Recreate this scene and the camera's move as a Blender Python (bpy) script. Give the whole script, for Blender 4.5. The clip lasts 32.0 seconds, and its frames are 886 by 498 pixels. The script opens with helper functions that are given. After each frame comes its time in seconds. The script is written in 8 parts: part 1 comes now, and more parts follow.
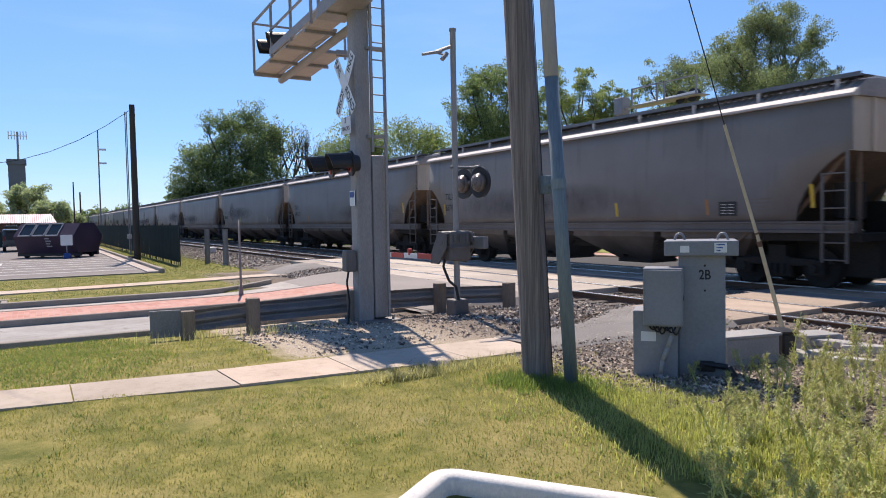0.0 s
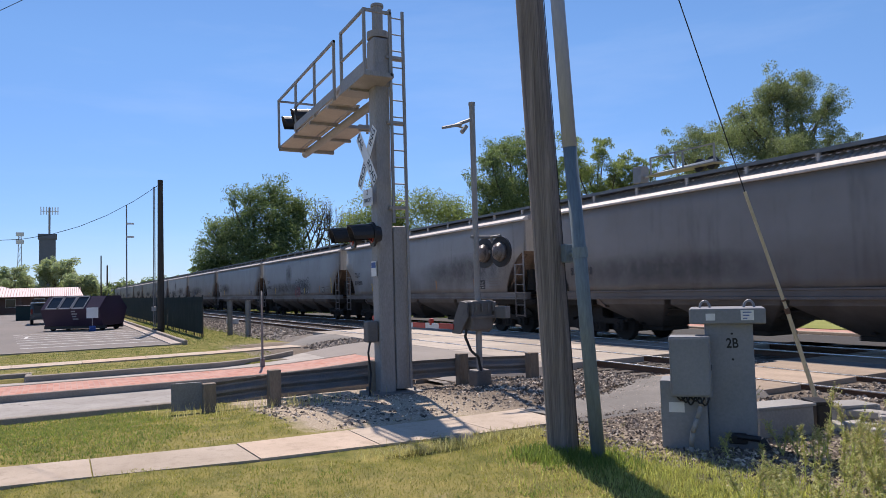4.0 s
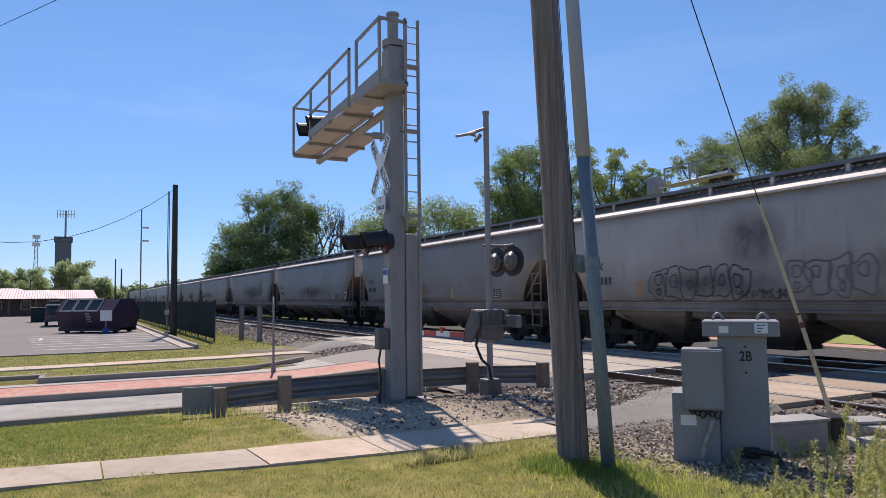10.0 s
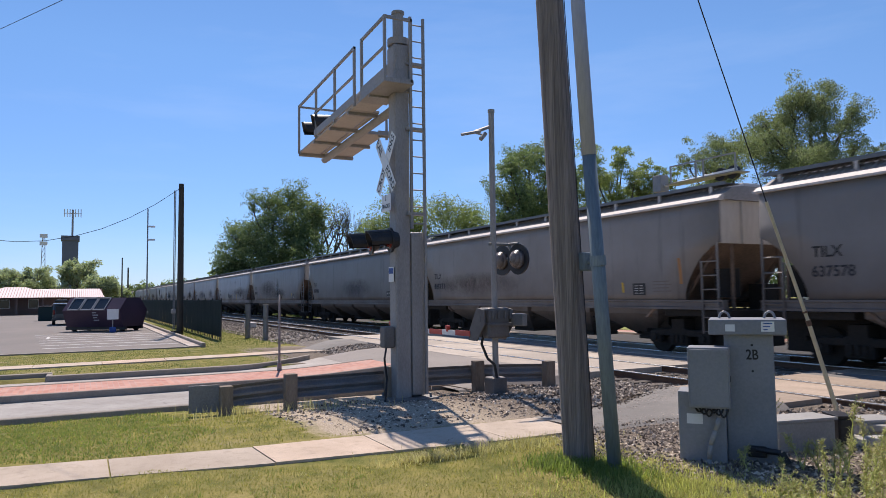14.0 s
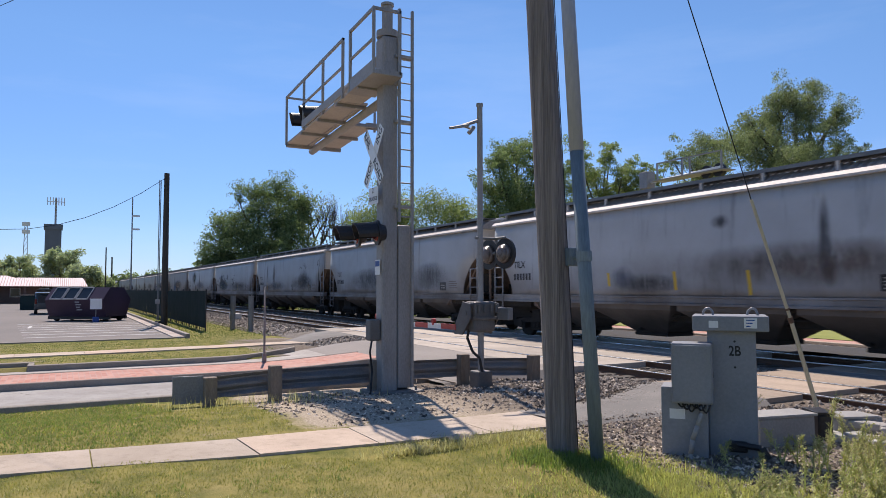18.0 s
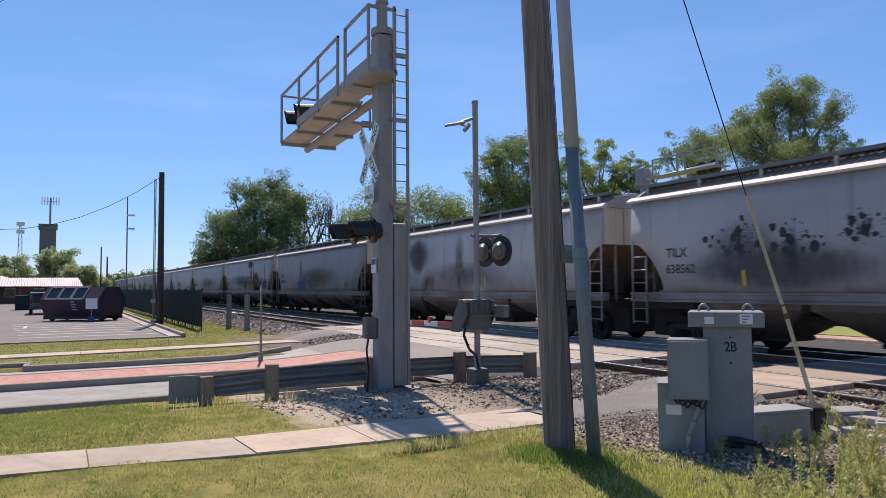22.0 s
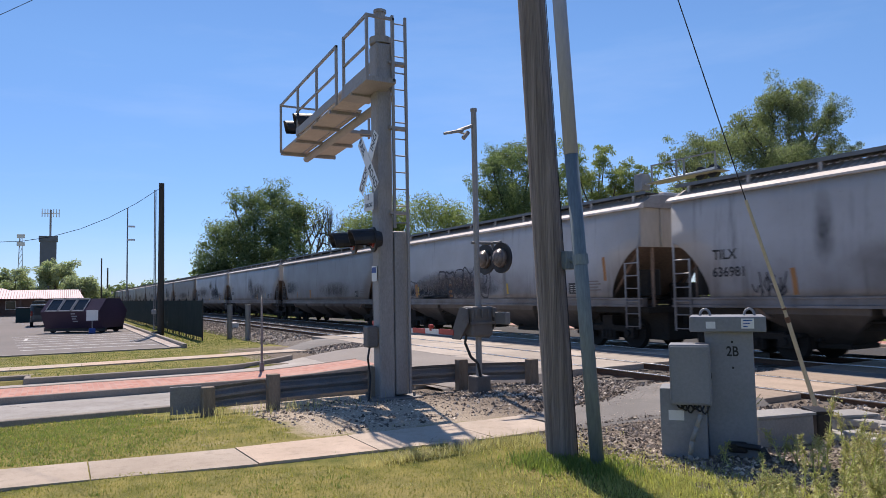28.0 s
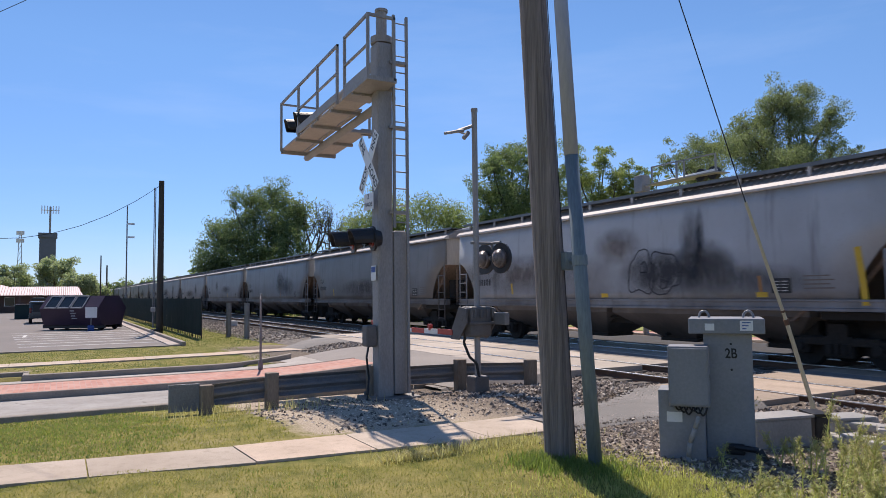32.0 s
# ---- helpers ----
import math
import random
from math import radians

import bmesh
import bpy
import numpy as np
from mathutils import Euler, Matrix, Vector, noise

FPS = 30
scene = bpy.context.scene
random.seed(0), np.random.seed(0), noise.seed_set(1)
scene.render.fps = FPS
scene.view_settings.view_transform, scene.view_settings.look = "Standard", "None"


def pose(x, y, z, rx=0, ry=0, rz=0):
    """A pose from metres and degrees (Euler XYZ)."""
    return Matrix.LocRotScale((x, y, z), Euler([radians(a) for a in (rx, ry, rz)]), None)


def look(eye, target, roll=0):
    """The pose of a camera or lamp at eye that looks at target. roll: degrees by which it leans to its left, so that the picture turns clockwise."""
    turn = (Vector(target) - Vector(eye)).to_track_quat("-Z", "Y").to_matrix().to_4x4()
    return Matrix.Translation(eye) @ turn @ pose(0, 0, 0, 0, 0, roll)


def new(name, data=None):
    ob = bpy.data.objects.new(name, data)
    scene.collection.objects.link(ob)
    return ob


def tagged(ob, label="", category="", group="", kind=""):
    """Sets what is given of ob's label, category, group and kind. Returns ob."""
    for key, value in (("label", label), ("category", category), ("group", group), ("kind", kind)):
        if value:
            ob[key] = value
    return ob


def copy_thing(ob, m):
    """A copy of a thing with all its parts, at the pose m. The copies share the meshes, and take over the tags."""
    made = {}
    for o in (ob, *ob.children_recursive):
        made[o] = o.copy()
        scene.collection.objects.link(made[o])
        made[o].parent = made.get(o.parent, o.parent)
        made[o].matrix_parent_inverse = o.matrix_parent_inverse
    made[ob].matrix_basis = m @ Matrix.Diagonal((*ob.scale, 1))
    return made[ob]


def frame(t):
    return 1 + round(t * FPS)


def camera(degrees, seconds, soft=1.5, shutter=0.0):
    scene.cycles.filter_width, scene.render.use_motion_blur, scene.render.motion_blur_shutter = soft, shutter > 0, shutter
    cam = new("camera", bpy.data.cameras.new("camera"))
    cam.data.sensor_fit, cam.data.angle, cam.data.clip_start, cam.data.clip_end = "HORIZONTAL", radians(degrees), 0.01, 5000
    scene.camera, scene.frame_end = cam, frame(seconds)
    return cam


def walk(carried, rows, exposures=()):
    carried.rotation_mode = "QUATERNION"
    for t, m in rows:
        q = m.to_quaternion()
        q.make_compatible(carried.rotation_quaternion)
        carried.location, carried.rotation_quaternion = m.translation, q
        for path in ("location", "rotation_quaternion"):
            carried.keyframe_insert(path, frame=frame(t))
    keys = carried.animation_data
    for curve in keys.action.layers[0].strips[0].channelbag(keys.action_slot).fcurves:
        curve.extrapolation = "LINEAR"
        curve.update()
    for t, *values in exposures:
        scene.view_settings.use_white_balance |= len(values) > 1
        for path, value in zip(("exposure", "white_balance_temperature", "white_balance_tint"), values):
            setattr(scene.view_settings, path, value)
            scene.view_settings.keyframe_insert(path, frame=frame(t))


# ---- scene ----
cam = camera(64.6, 32.0, soft=0.6, shutter=0.15)

# ---- camera: it stays put on the lawn and only turns ----
EYE = (0.0, 0.0, 1.7)
TURNS = (
    (0, 87.490, 1.065, 59.621), (0.5, 91.023, 0.867, 60.814), (1, 91.721, 1.320, 60.909), (1.5, 92.125, 1.274, 60.871),
    (2, 92.310, 1.250, 60.940), (2.5, 92.395, 1.377, 60.991), (3, 92.597, 1.908, 60.945), (3.5, 92.965, 1.838, 61.128),
    (5.5, 93.299, 0.438, 62.421), (6, 93.405, 0.202, 62.689), (6.5, 93.528, 0.360, 62.879), (7, 93.783, 0.576, 62.964),
    (7.5, 93.952, 0.680, 62.791), (8, 93.925, 0.690, 62.505), (8.5, 93.825, 0.619, 62.313), (9, 93.811, 0.553, 62.174),
    (9.5, 93.851, 0.607, 62.178), (10, 93.902, 0.714, 62.297), (10.5, 93.915, 0.726, 62.369), (11, 93.943, 0.683, 62.428),
    (11.5, 93.884, 0.575, 62.508), (12, 93.889, 0.663, 62.582), (12.5, 93.926, 0.622, 62.627), (13, 93.869, 0.644, 62.766),
    (13.5, 93.791, 0.684, 62.840), (14, 93.783, 0.759, 62.747), (14.5, 93.776, 0.800, 62.671), (16.5, 93.656, 1.078, 61.714),
    (17, 93.480, 0.537, 61.642), (17.5, 93.333, 0.156, 61.571), (18, 93.242, 0.101, 61.625), (18.5, 93.156, 0.215, 61.708),
    (19, 93.220, 0.242, 61.656), (19.5, 93.270, 0.145, 61.563), (20, 93.221, -0.014, 61.496), (20.5, 93.056, 0.072, 61.396),
    (21, 93.005, 0.394, 61.390), (21.5, 93.062, 0.407, 61.393), (22, 93.053, 0.432, 61.320), (22.5, 93.035, 0.591, 61.311),
    (23, 93.135, 0.719, 61.328), (23.5, 93.249, 0.762, 61.424), (24, 93.358, 0.847, 61.419), (24.5, 93.487, 0.822, 61.280),
    (25, 93.567, 0.879, 61.120), (25.5, 93.629, 0.903, 61.099), (27.5, 93.657, 1.082, 61.384), (28, 93.678, 1.072, 61.379),
    (28.5, 93.690, 0.941, 61.243), (29, 93.636, 0.877, 61.189), (29.5, 93.683, 0.879, 61.223), (30, 93.675, 0.826, 61.255),
    (30.5, 93.637, 0.898, 61.317), (31, 93.682, 0.866, 61.368), (31.5, 93.690, 0.850, 61.357), (32, 93.666, 0.634, 61.315),
)
walk(cam, [(t, pose(*EYE, rx, ry, rz)) for t, rx, ry, rz in TURNS], ((0, 0.32, 6300, 18), (0.8, 0.1, 6300, 18), (32, 0.1, 6300, 18)))

# ---- light ----
SUN_EL, SUN_AZ = radians(54.5), math.atan2(-0.955, 0.285)
world = bpy.data.worlds.new("sky")
scene.world = world
world.use_nodes = True
wt = world.node_tree
sky = wt.nodes.new("ShaderNodeTexSky")
sky.sky_type = "NISHITA"
sky.sun_disc = False
sky.sun_elevation, sky.sun_rotation = SUN_EL, SUN_AZ
sky.air_density, sky.dust_density, sky.ozone_density = 0.9, 0.0, 3.0
deep = wt.nodes.new("ShaderNodeMix")
deep.data_type, deep.blend_type = "RGBA", "MULTIPLY"
deep.inputs[0].default_value = 1.0
where = wt.nodes.new("ShaderNodeSeparateXYZ")
wt.links.new(wt.nodes.new("ShaderNodeTexCoord").outputs["Generated"], where.inputs[0])
height = wt.nodes.new("ShaderNodeMapRange")
height.inputs[1].default_value, height.inputs[2].default_value = 0.0, 0.32
wt.links.new(where.outputs[2], height.inputs[0])
tint = wt.nodes.new("ShaderNodeMix")
tint.data_type = "RGBA"
tint.inputs[6].default_value, tint.inputs[7].default_value = (0.64, 0.77, 1.05, 1), (0.92, 1.14, 1.25, 1)
wt.links.new(height.outputs[0], tint.inputs[0])
wt.links.new(tint.outputs[2], deep.inputs[7])
wt.links.new(sky.outputs[0], deep.inputs[6])
# faint high cirrus
stretch = wt.nodes.new("ShaderNodeMapping")
stretch.inputs["Scale"].default_value = (1.6, 1.6, 9.0)
wt.links.new(wt.nodes["Texture Coordinate"].outputs["Generated"], stretch.inputs[0])
wisp = wt.nodes.new("ShaderNodeTexNoise")
wisp.inputs["Scale"].default_value, wisp.inputs["Detail"].default_value, wisp.inputs["Roughness"].default_value = 1.7, 7.0, 0.6
wt.links.new(stretch.outputs[0], wisp.inputs["Vector"])
thin = wt.nodes.new("ShaderNodeMapRange")
thin.inputs[1].default_value, thin.inputs[2].default_value, thin.inputs[4].default_value = 0.5, 0.85, 0.12
wt.links.new(wisp.outputs["Fac"], thin.inputs[0])
cloud_mix = wt.nodes.new("ShaderNodeMix")
cloud_mix.data_type = "RGBA"
cloud_mix.inputs[7].default_value = (8.0, 9.0, 10.5, 1)
wt.links.new(thin.outputs[0], cloud_mix.inputs[0])
wt.links.new(deep.outputs[2], cloud_mix.inputs[6])
wt.links.new(cloud_mix.outputs[2], wt.nodes["Background"].inputs[0])
wt.nodes["Background"].inputs[1].default_value = 0.098
sun_data = bpy.data.lights.new("sun", "SUN")
sun_data.energy, sun_data.angle, sun_data.color = 5.2, radians(0.55), (1.0, 0.895, 0.74)
sun = new("sun", sun_data)
sun_dir = Vector((math.sin(SUN_AZ) * math.cos(SUN_EL), math.cos(SUN_AZ) * math.cos(SUN_EL), math.sin(SUN_EL)))
sun.matrix_basis = look(sun_dir * 60, (0, 0, 0))


# ---- materials ----
def nodes_of(name):
    m = bpy.data.materials.new(name)
    m.use_nodes = True
    nt = m.node_tree
    return m, nt, nt.nodes["Principled BSDF"]


def add(nt, kind, **kw):
    n = nt.nodes.new(kind)
    for k, v in kw.items():
        n.inputs[k].default_value = v
    return n


def ramp(nt, src, stops):
    r = nt.nodes.new("ShaderNodeValToRGB")
    els = r.color_ramp.elements
    while len(els) < len(stops):
        els.new(0.5)
    for e, (p, c) in zip(els, stops):
        e.position = p
        e.color = (c, c, c, 1) if isinstance(c, (int, float)) else (*c, 1)
    nt.links.new(src, r.inputs[0])
    return r.outputs[0]


def mixc(nt, fac, a, b, blend="MIX"):
    n = nt.nodes.new("ShaderNodeMix")
    n.data_type, n.blend_type = "RGBA", blend
    for sock, v in ((n.inputs[0], fac), (n.inputs[6], a), (n.inputs[7], b)):
        if isinstance(v, bpy.types.NodeSocket):
            nt.links.new(v, sock)
        elif isinstance(v, (int, float)):
            sock.default_value = v
        else:
            sock.default_value = (*v, 1)
    return n.outputs[2]


def coords(nt, scale=(1, 1, 1), shift=True, world_space=False):
    """Object or world coordinates in metres, moved by a chance offset for each object."""
    if world_space:
        src = nt.nodes.new("ShaderNodeNewGeometry").outputs["Position"]
    else:
        src = nt.nodes.new("ShaderNodeTexCoord").outputs["Object"]
    mp = nt.nodes.new("ShaderNodeMapping")
    mp.inputs["Scale"].default_value = scale
    nt.links.new(src, mp.inputs[0])
    if shift and not world_space:
        info = nt.nodes.new("ShaderNodeObjectInfo")
        mul = nt.nodes.new("ShaderNodeMath")
        mul.operation = "MULTIPLY"
        mul.inputs[1].default_value = 37.0
        nt.links.new(info.outputs["Random"], mul.inputs[0])
        comb = nt.nodes.new("ShaderNodeCombineXYZ")
        for i in range(3):
            nt.links.new(mul.outputs[0], comb.inputs[i])
        nt.links.new(comb.outputs[0], mp.inputs["Location"])
    return mp.outputs[0]


def noise_of(nt, vec, scale, detail=4.0, rough=0.55):
    n = add(nt, "ShaderNodeTexNoise", Scale=scale, Detail=detail, Roughness=rough)
    nt.links.new(vec, n.inputs["Vector"])
    return n.outputs["Fac"]


def bumped(nt, bsdf, height, strength, dist=0.02):
    b = add(nt, "ShaderNodeBump", Strength=strength, Distance=dist)
    nt.links.new(height, b.inputs["Height"])
    nt.links.new(b.outputs[0], bsdf.inputs["Normal"])


def surface(name, dark, light, coarse=1.5, fine=25.0, rough=0.8, metal=0.0, bump=0.2, stretch=(1, 1, 1), vary=0.0, world_space=False, spec=0.4, dist=0.01):
    """A plain weathered surface: two colours mixed at two scales, and a fine relief."""
    m, nt, b = nodes_of(name)
    v = coords(nt, stretch, world_space=world_space)
    a = noise_of(nt, v, coarse, 5)
    f = noise_of(nt, v, fine, 3, 0.65)
    k = mixc(nt, 0.5, ramp(nt, a, [(0.3, 0.0), (0.7, 1.0)]), ramp(nt, f, [(0.3, 0.0), (0.7, 1.0)]))
    c = mixc(nt, k, dark, light)
    if vary:
        info = nt.nodes.new("ShaderNodeObjectInfo")
        g = ramp(nt, info.outputs["Random"], [(0.0, 1 - vary), (1.0, 1 + vary * 0.5)])
        c = mixc(nt, 1.0, c, g, "MULTIPLY")
    nt.links.new(c, b.inputs["Base Color"])
    r = ramp(nt, a, [(0.2, max(0.0, rough - 0.12)), (0.8, min(1.0, rough + 0.1))])
    nt.links.new(r, b.inputs["Roughness"])
    b.inputs["Metallic"].default_value = metal
    b.inputs["Specular IOR Level"].default_value = spec
    if bump:
        bumped(nt, b, f, bump, dist)
    return m


def ground_material():
    """Mown, sunburnt grass with bare earth and gravel towards the crossing."""
    m, nt, b = nodes_of("lawn_earth")
    v = coords(nt, world_space=True)
    big, mid, fine = noise_of(nt, v, 0.55, 5, 0.6), noise_of(nt, v, 2.6, 6, 0.68), noise_of(nt, v, 38, 3, 0.7)
    green = mixc(nt, ramp(nt, mid, [(0.35, 0.0), (0.65, 1.0)]), (0.105, 0.12, 0.028), (0.29, 0.25, 0.08))
    straw = mixc(nt, ramp(nt, fine, [(0.3, 0.0), (0.7, 1.0)]), (0.19, 0.16, 0.06), (0.40, 0.325, 0.15))
    grass = mixc(nt, ramp(nt, big, [(0.45, 0.0), (0.72, 0.7)]), green, straw)
    earth = mixc(nt, ramp(nt, fine, [(0.32, 0.0), (0.68, 1.0)]), (0.25, 0.20, 0.145), (0.56, 0.475, 0.365))
    # bare ground round the signal foot and beside the rails
    sep = nt.nodes.new("ShaderNodeSeparateXYZ")
    nt.links.new(v, sep.inputs[0])
    ramps = []
    for axis, lo, hi in ((0, -7.8, -8.5), (1, 2.0, 3.4)):
        mr = nt.nodes.new("ShaderNodeMapRange")
        mr.inputs[1].default_value, mr.inputs[2].default_value = lo, hi
        nt.links.new(sep.outputs[axis], mr.inputs[0])
        ramps.append(mr.outputs[0])
    far = nt.nodes.new("ShaderNodeMapRange")
    far.inputs[1].default_value, far.inputs[2].default_value = -15.0, -14.0
    nt.links.new(sep.outputs[0], far.inputs[0])
    mul = None
    for r in (*ramps, far.outputs[0]):
        if mul is None:
            mul = r
        else:
            k = nt.nodes.new("ShaderNodeMath")
            k.operation = "MULTIPLY"
            nt.links.new(mul, k.inputs[0])
            nt.links.new(r, k.inputs[1])
            mul = k.outputs[0]
    k = nt.nodes.new("ShaderNodeMath")
    k.operation = "MULTIPLY_ADD"
    k.inputs[1].default_value, k.inputs[2].default_value = 0.8, -0.4
    nt.links.new(mid, k.inputs[0])
    s = nt.nodes.new("ShaderNodeMath")
    s.operation = "ADD"
    s.use_clamp = True
    nt.links.new(mul, s.inputs[0])
    nt.links.new(k.outputs[0], s.inputs[1])
    # and behind the cabinet, towards the ballast
    back = nt.nodes.new("ShaderNodeMapRange")
    back.inputs[1].default_value, back.inputs[2].default_value = 4.7, 6.0
    nt.links.new(sep.outputs[1], back.inputs[0])
    east = nt.nodes.new("ShaderNodeMapRange")
    east.inputs[1].default_value, east.inputs[2].default_value = -30.0, -27.0
    nt.links.new(sep.outputs[0], east.inputs[0])
    lim = nt.nodes.new("ShaderNodeMath")
    lim.operation = "MULTIPLY"
    nt.links.new(back.outputs[0], lim.inputs[0])
    nt.links.new(east.outputs[0], lim.inputs[1])
    add2 = nt.nodes.new("ShaderNodeMath")
    add2.operation = "ADD"
    nt.links.new(lim.outputs[0], add2.inputs[0])
    nt.links.new(k.outputs[0], add2.inputs[1])
    both = nt.nodes.new("ShaderNodeMath")
    both.operation = "MAXIMUM"
    nt.links.new(s.outputs[0], both.inputs[0])
    nt.links.new(add2.outputs[0], both.inputs[1])
    bare = ramp(nt, both.outputs[0], [(0.38, 0.0), (0.6, 1.0)])
    patch = ramp(nt, noise_of(nt, v, 0.8, 5, 0.6), [(0.62, 0.0), (0.72, 0.8)])
    c = mixc(nt, patch, grass, mixc(nt, 0.5, earth, straw))
    grit = mixc(nt, ramp(nt, fine, [(0.32, 0.0), (0.68, 1.0)]), (0.075, 0.06, 0.048), (0.27, 0.225, 0.18))
    soil = mixc(nt, lim.outputs[0], earth, grit)
    nt.links.new(mixc(nt, bare, c, soil), b.inputs["Base Color"])
    b.inputs["Roughness"].default_value = 0.95
    b.inputs["Specular IOR Level"].default_value = 0.1
    bumped(nt, b, mixc(nt, 0.5, mid, fine), 0.6, 0.05)
    return m


def car_paint():
    """Grey freight paint: each side has its own tone, with streaks of grime and rust."""
    m, nt, b = nodes_of("freight_grey")
    info = nt.nodes.new("ShaderNodeObjectInfo")
    v, streak_v = coords(nt), coords(nt, (1.3, 1.0, 0.10))
    cloud, streak, fine = noise_of(nt, v, 0.55, 5, 0.6), noise_of(nt, streak_v, 2.2, 5, 0.7), noise_of(nt, v, 14, 4, 0.7)
    shade = ramp(nt, info.outputs["Random"], [(0.0, 1.0), (1.0, 1.18)])
    base = mixc(nt, 1.0, info.outputs["Color"], shade, "MULTIPLY")
    c = mixc(nt, ramp(nt, cloud, [(0.35, 0.0), (0.75, 0.5)]), base, mixc(nt, 1.0, base, (0.62, 0.57, 0.53), "MULTIPLY"))
    c = mixc(nt, ramp(nt, streak, [(0.57, 0.0), (0.76, 0.7)]), c, (0.085, 0.078, 0.075))
    c = mixc(nt, ramp(nt, noise_of(nt, coords(nt, (2.0, 1.0, 0.16)), 1.1, 6, 0.75), [(0.66, 0.0), (0.80, 0.55)]), c, (0.18, 0.115, 0.075))
    c = mixc(nt, ramp(nt, fine, [(0.6, 0.0), (0.8, 0.35)]), c, (0.16, 0.14, 0.12))
    # road dirt thrown up along the sill
    sep = nt.nodes.new("ShaderNodeSeparateXYZ")
    nt.links.new(nt.nodes.new("ShaderNodeTexCoord").outputs["Object"], sep.inputs[0])
    mr = nt.nodes.new("ShaderNodeMapRange")
    mr.inputs[1].default_value, mr.inputs[2].default_value, mr.inputs[3].default_value, mr.inputs[4].default_value = 1.3, 2.8, 0.8, 0.0
    nt.links.new(sep.outputs[2], mr.inputs[0])
    k = nt.nodes.new("ShaderNodeMath")
    k.operation = "MULTIPLY"
    nt.links.new(mr.outputs[0], k.inputs[0])
    nt.links.new(ramp(nt, cloud, [(0.2, 0.5), (0.7, 1.3)]), k.inputs[1])
    c = mixc(nt, k.outputs[0], c, (0.085, 0.07, 0.063))
    nt.links.new(c, b.inputs["Base Color"])
    b.inputs["Roughness"].default_value = 0.5
    b.inputs["Specular IOR Level"].default_value = 0.35
    bumped(nt, b, noise_of(nt, v, 1.6, 3), 0.25, 0.05)
    return m


def hopper_paint():
    """Brown-grey discharge bays, turning black towards the rails."""
    m, nt, b = nodes_of("hopper_dirty_grey")
    v = coords(nt, (1, 1, 0.4))
    n1, n2 = noise_of(nt, v, 1.0, 5), noise_of(nt, v, 11, 4, 0.65)
    c = mixc(nt, mixc(nt, 0.5, n1, n2), (0.095, 0.08, 0.07), (0.23, 0.20, 0.178))
    sep = nt.nodes.new("ShaderNodeSeparateXYZ")
    nt.links.new(nt.nodes.new("ShaderNodeTexCoord").outputs["Object"], sep.inputs[0])
    k = nt.nodes.new("ShaderNodeMath")
    k.operation = "MULTIPLY_ADD"
    k.inputs[1].default_value = 1.1
    nt.links.new(n1, k.inputs[0])
    nt.links.new(sep.outputs[2], k.inputs[2])
    c = mixc(nt, ramp(nt, k.outputs[0], [(0.95, 0.94), (1.2, 0.8)]), c, (0.028, 0.024, 0.021))
    k2 = nt.nodes.new("ShaderNodeMapRange")
    k2.inputs[1].default_value, k2.inputs[2].default_value = 1.15, 1.95
    nt.links.new(k.outputs[0], k2.inputs[0])
    c = mixc(nt, k2.outputs[0], c, mixc(nt, mixc(nt, 0.5, n1, n2), (0.095, 0.08, 0.07), (0.23, 0.20, 0.178)))
    nt.links.new(c, b.inputs["Base Color"])
    b.inputs["Roughness"].default_value = 0.85
    bumped(nt, b, n2, 0.15, 0.01)
    return m


def path_concrete(name, dark, light, crack_scale=1.1, spots=0.5):
    """Sunlit cast concrete: warm grey, blotched, with dark lichen specks and a few hairline cracks."""
    m, nt, b = nodes_of(name)
    v = coords(nt)
    n1, n2, n3 = noise_of(nt, v, 1.1, 6, 0.65), noise_of(nt, v, 6.5, 5, 0.7), noise_of(nt, v, 70, 3, 0.7)
    c = mixc(nt, ramp(nt, n1, [(0.3, 0.0), (0.7, 1.0)]), dark, light)
    c = mixc(nt, ramp(nt, n2, [(0.52, 0.0), (0.72, spots)]), c, tuple(q * 0.68 for q in dark))
    c = mixc(nt, ramp(nt, n3, [(0.56, 0.0), (0.72, 0.55)]), c, tuple(q * 0.62 for q in dark))
    vor = add(nt, "ShaderNodeTexVoronoi", Scale=crack_scale)
    vor.feature = "DISTANCE_TO_EDGE"
    warp = mixc(nt, 0.22, v, add_vec(nt, v, 3.0))
    nt.links.new(warp, vor.inputs["Vector"])
    crack = ramp(nt, vor.outputs["Distance"], [(0.0, 1.0), (0.006, 0.0)])
    gate = ramp(nt, noise_of(nt, v, 0.7, 2), [(0.52, 0.0), (0.58, 0.8)])
    c = mixc(nt, mixc(nt, 1.0, crack, gate, "MULTIPLY"), c, (0.10, 0.085, 0.07))
    info = nt.nodes.new("ShaderNodeObjectInfo")
    c = mixc(nt, 1.0, c, ramp(nt, info.outputs["Random"], [(0.0, (0.82, 0.84, 0.86)), (0.6, (1.0, 1.0, 1.0)), (1.0, (1.1, 1.0, 0.96))]), "MULTIPLY")
    nt.links.new(c, b.inputs["Base Color"])
    b.inputs["Roughness"].default_value = 0.92
    b.inputs["Specular IOR Level"].default_value = 0.25
    bumped(nt, b, n3, 0.35, 0.008)
    return m


def add_vec(nt, v, scale):
    n = add(nt, "ShaderNodeTexNoise", Scale=scale, Detail=3.0)
    nt.links.new(v, n.inputs["Vector"])
    return n.outputs["Color"]


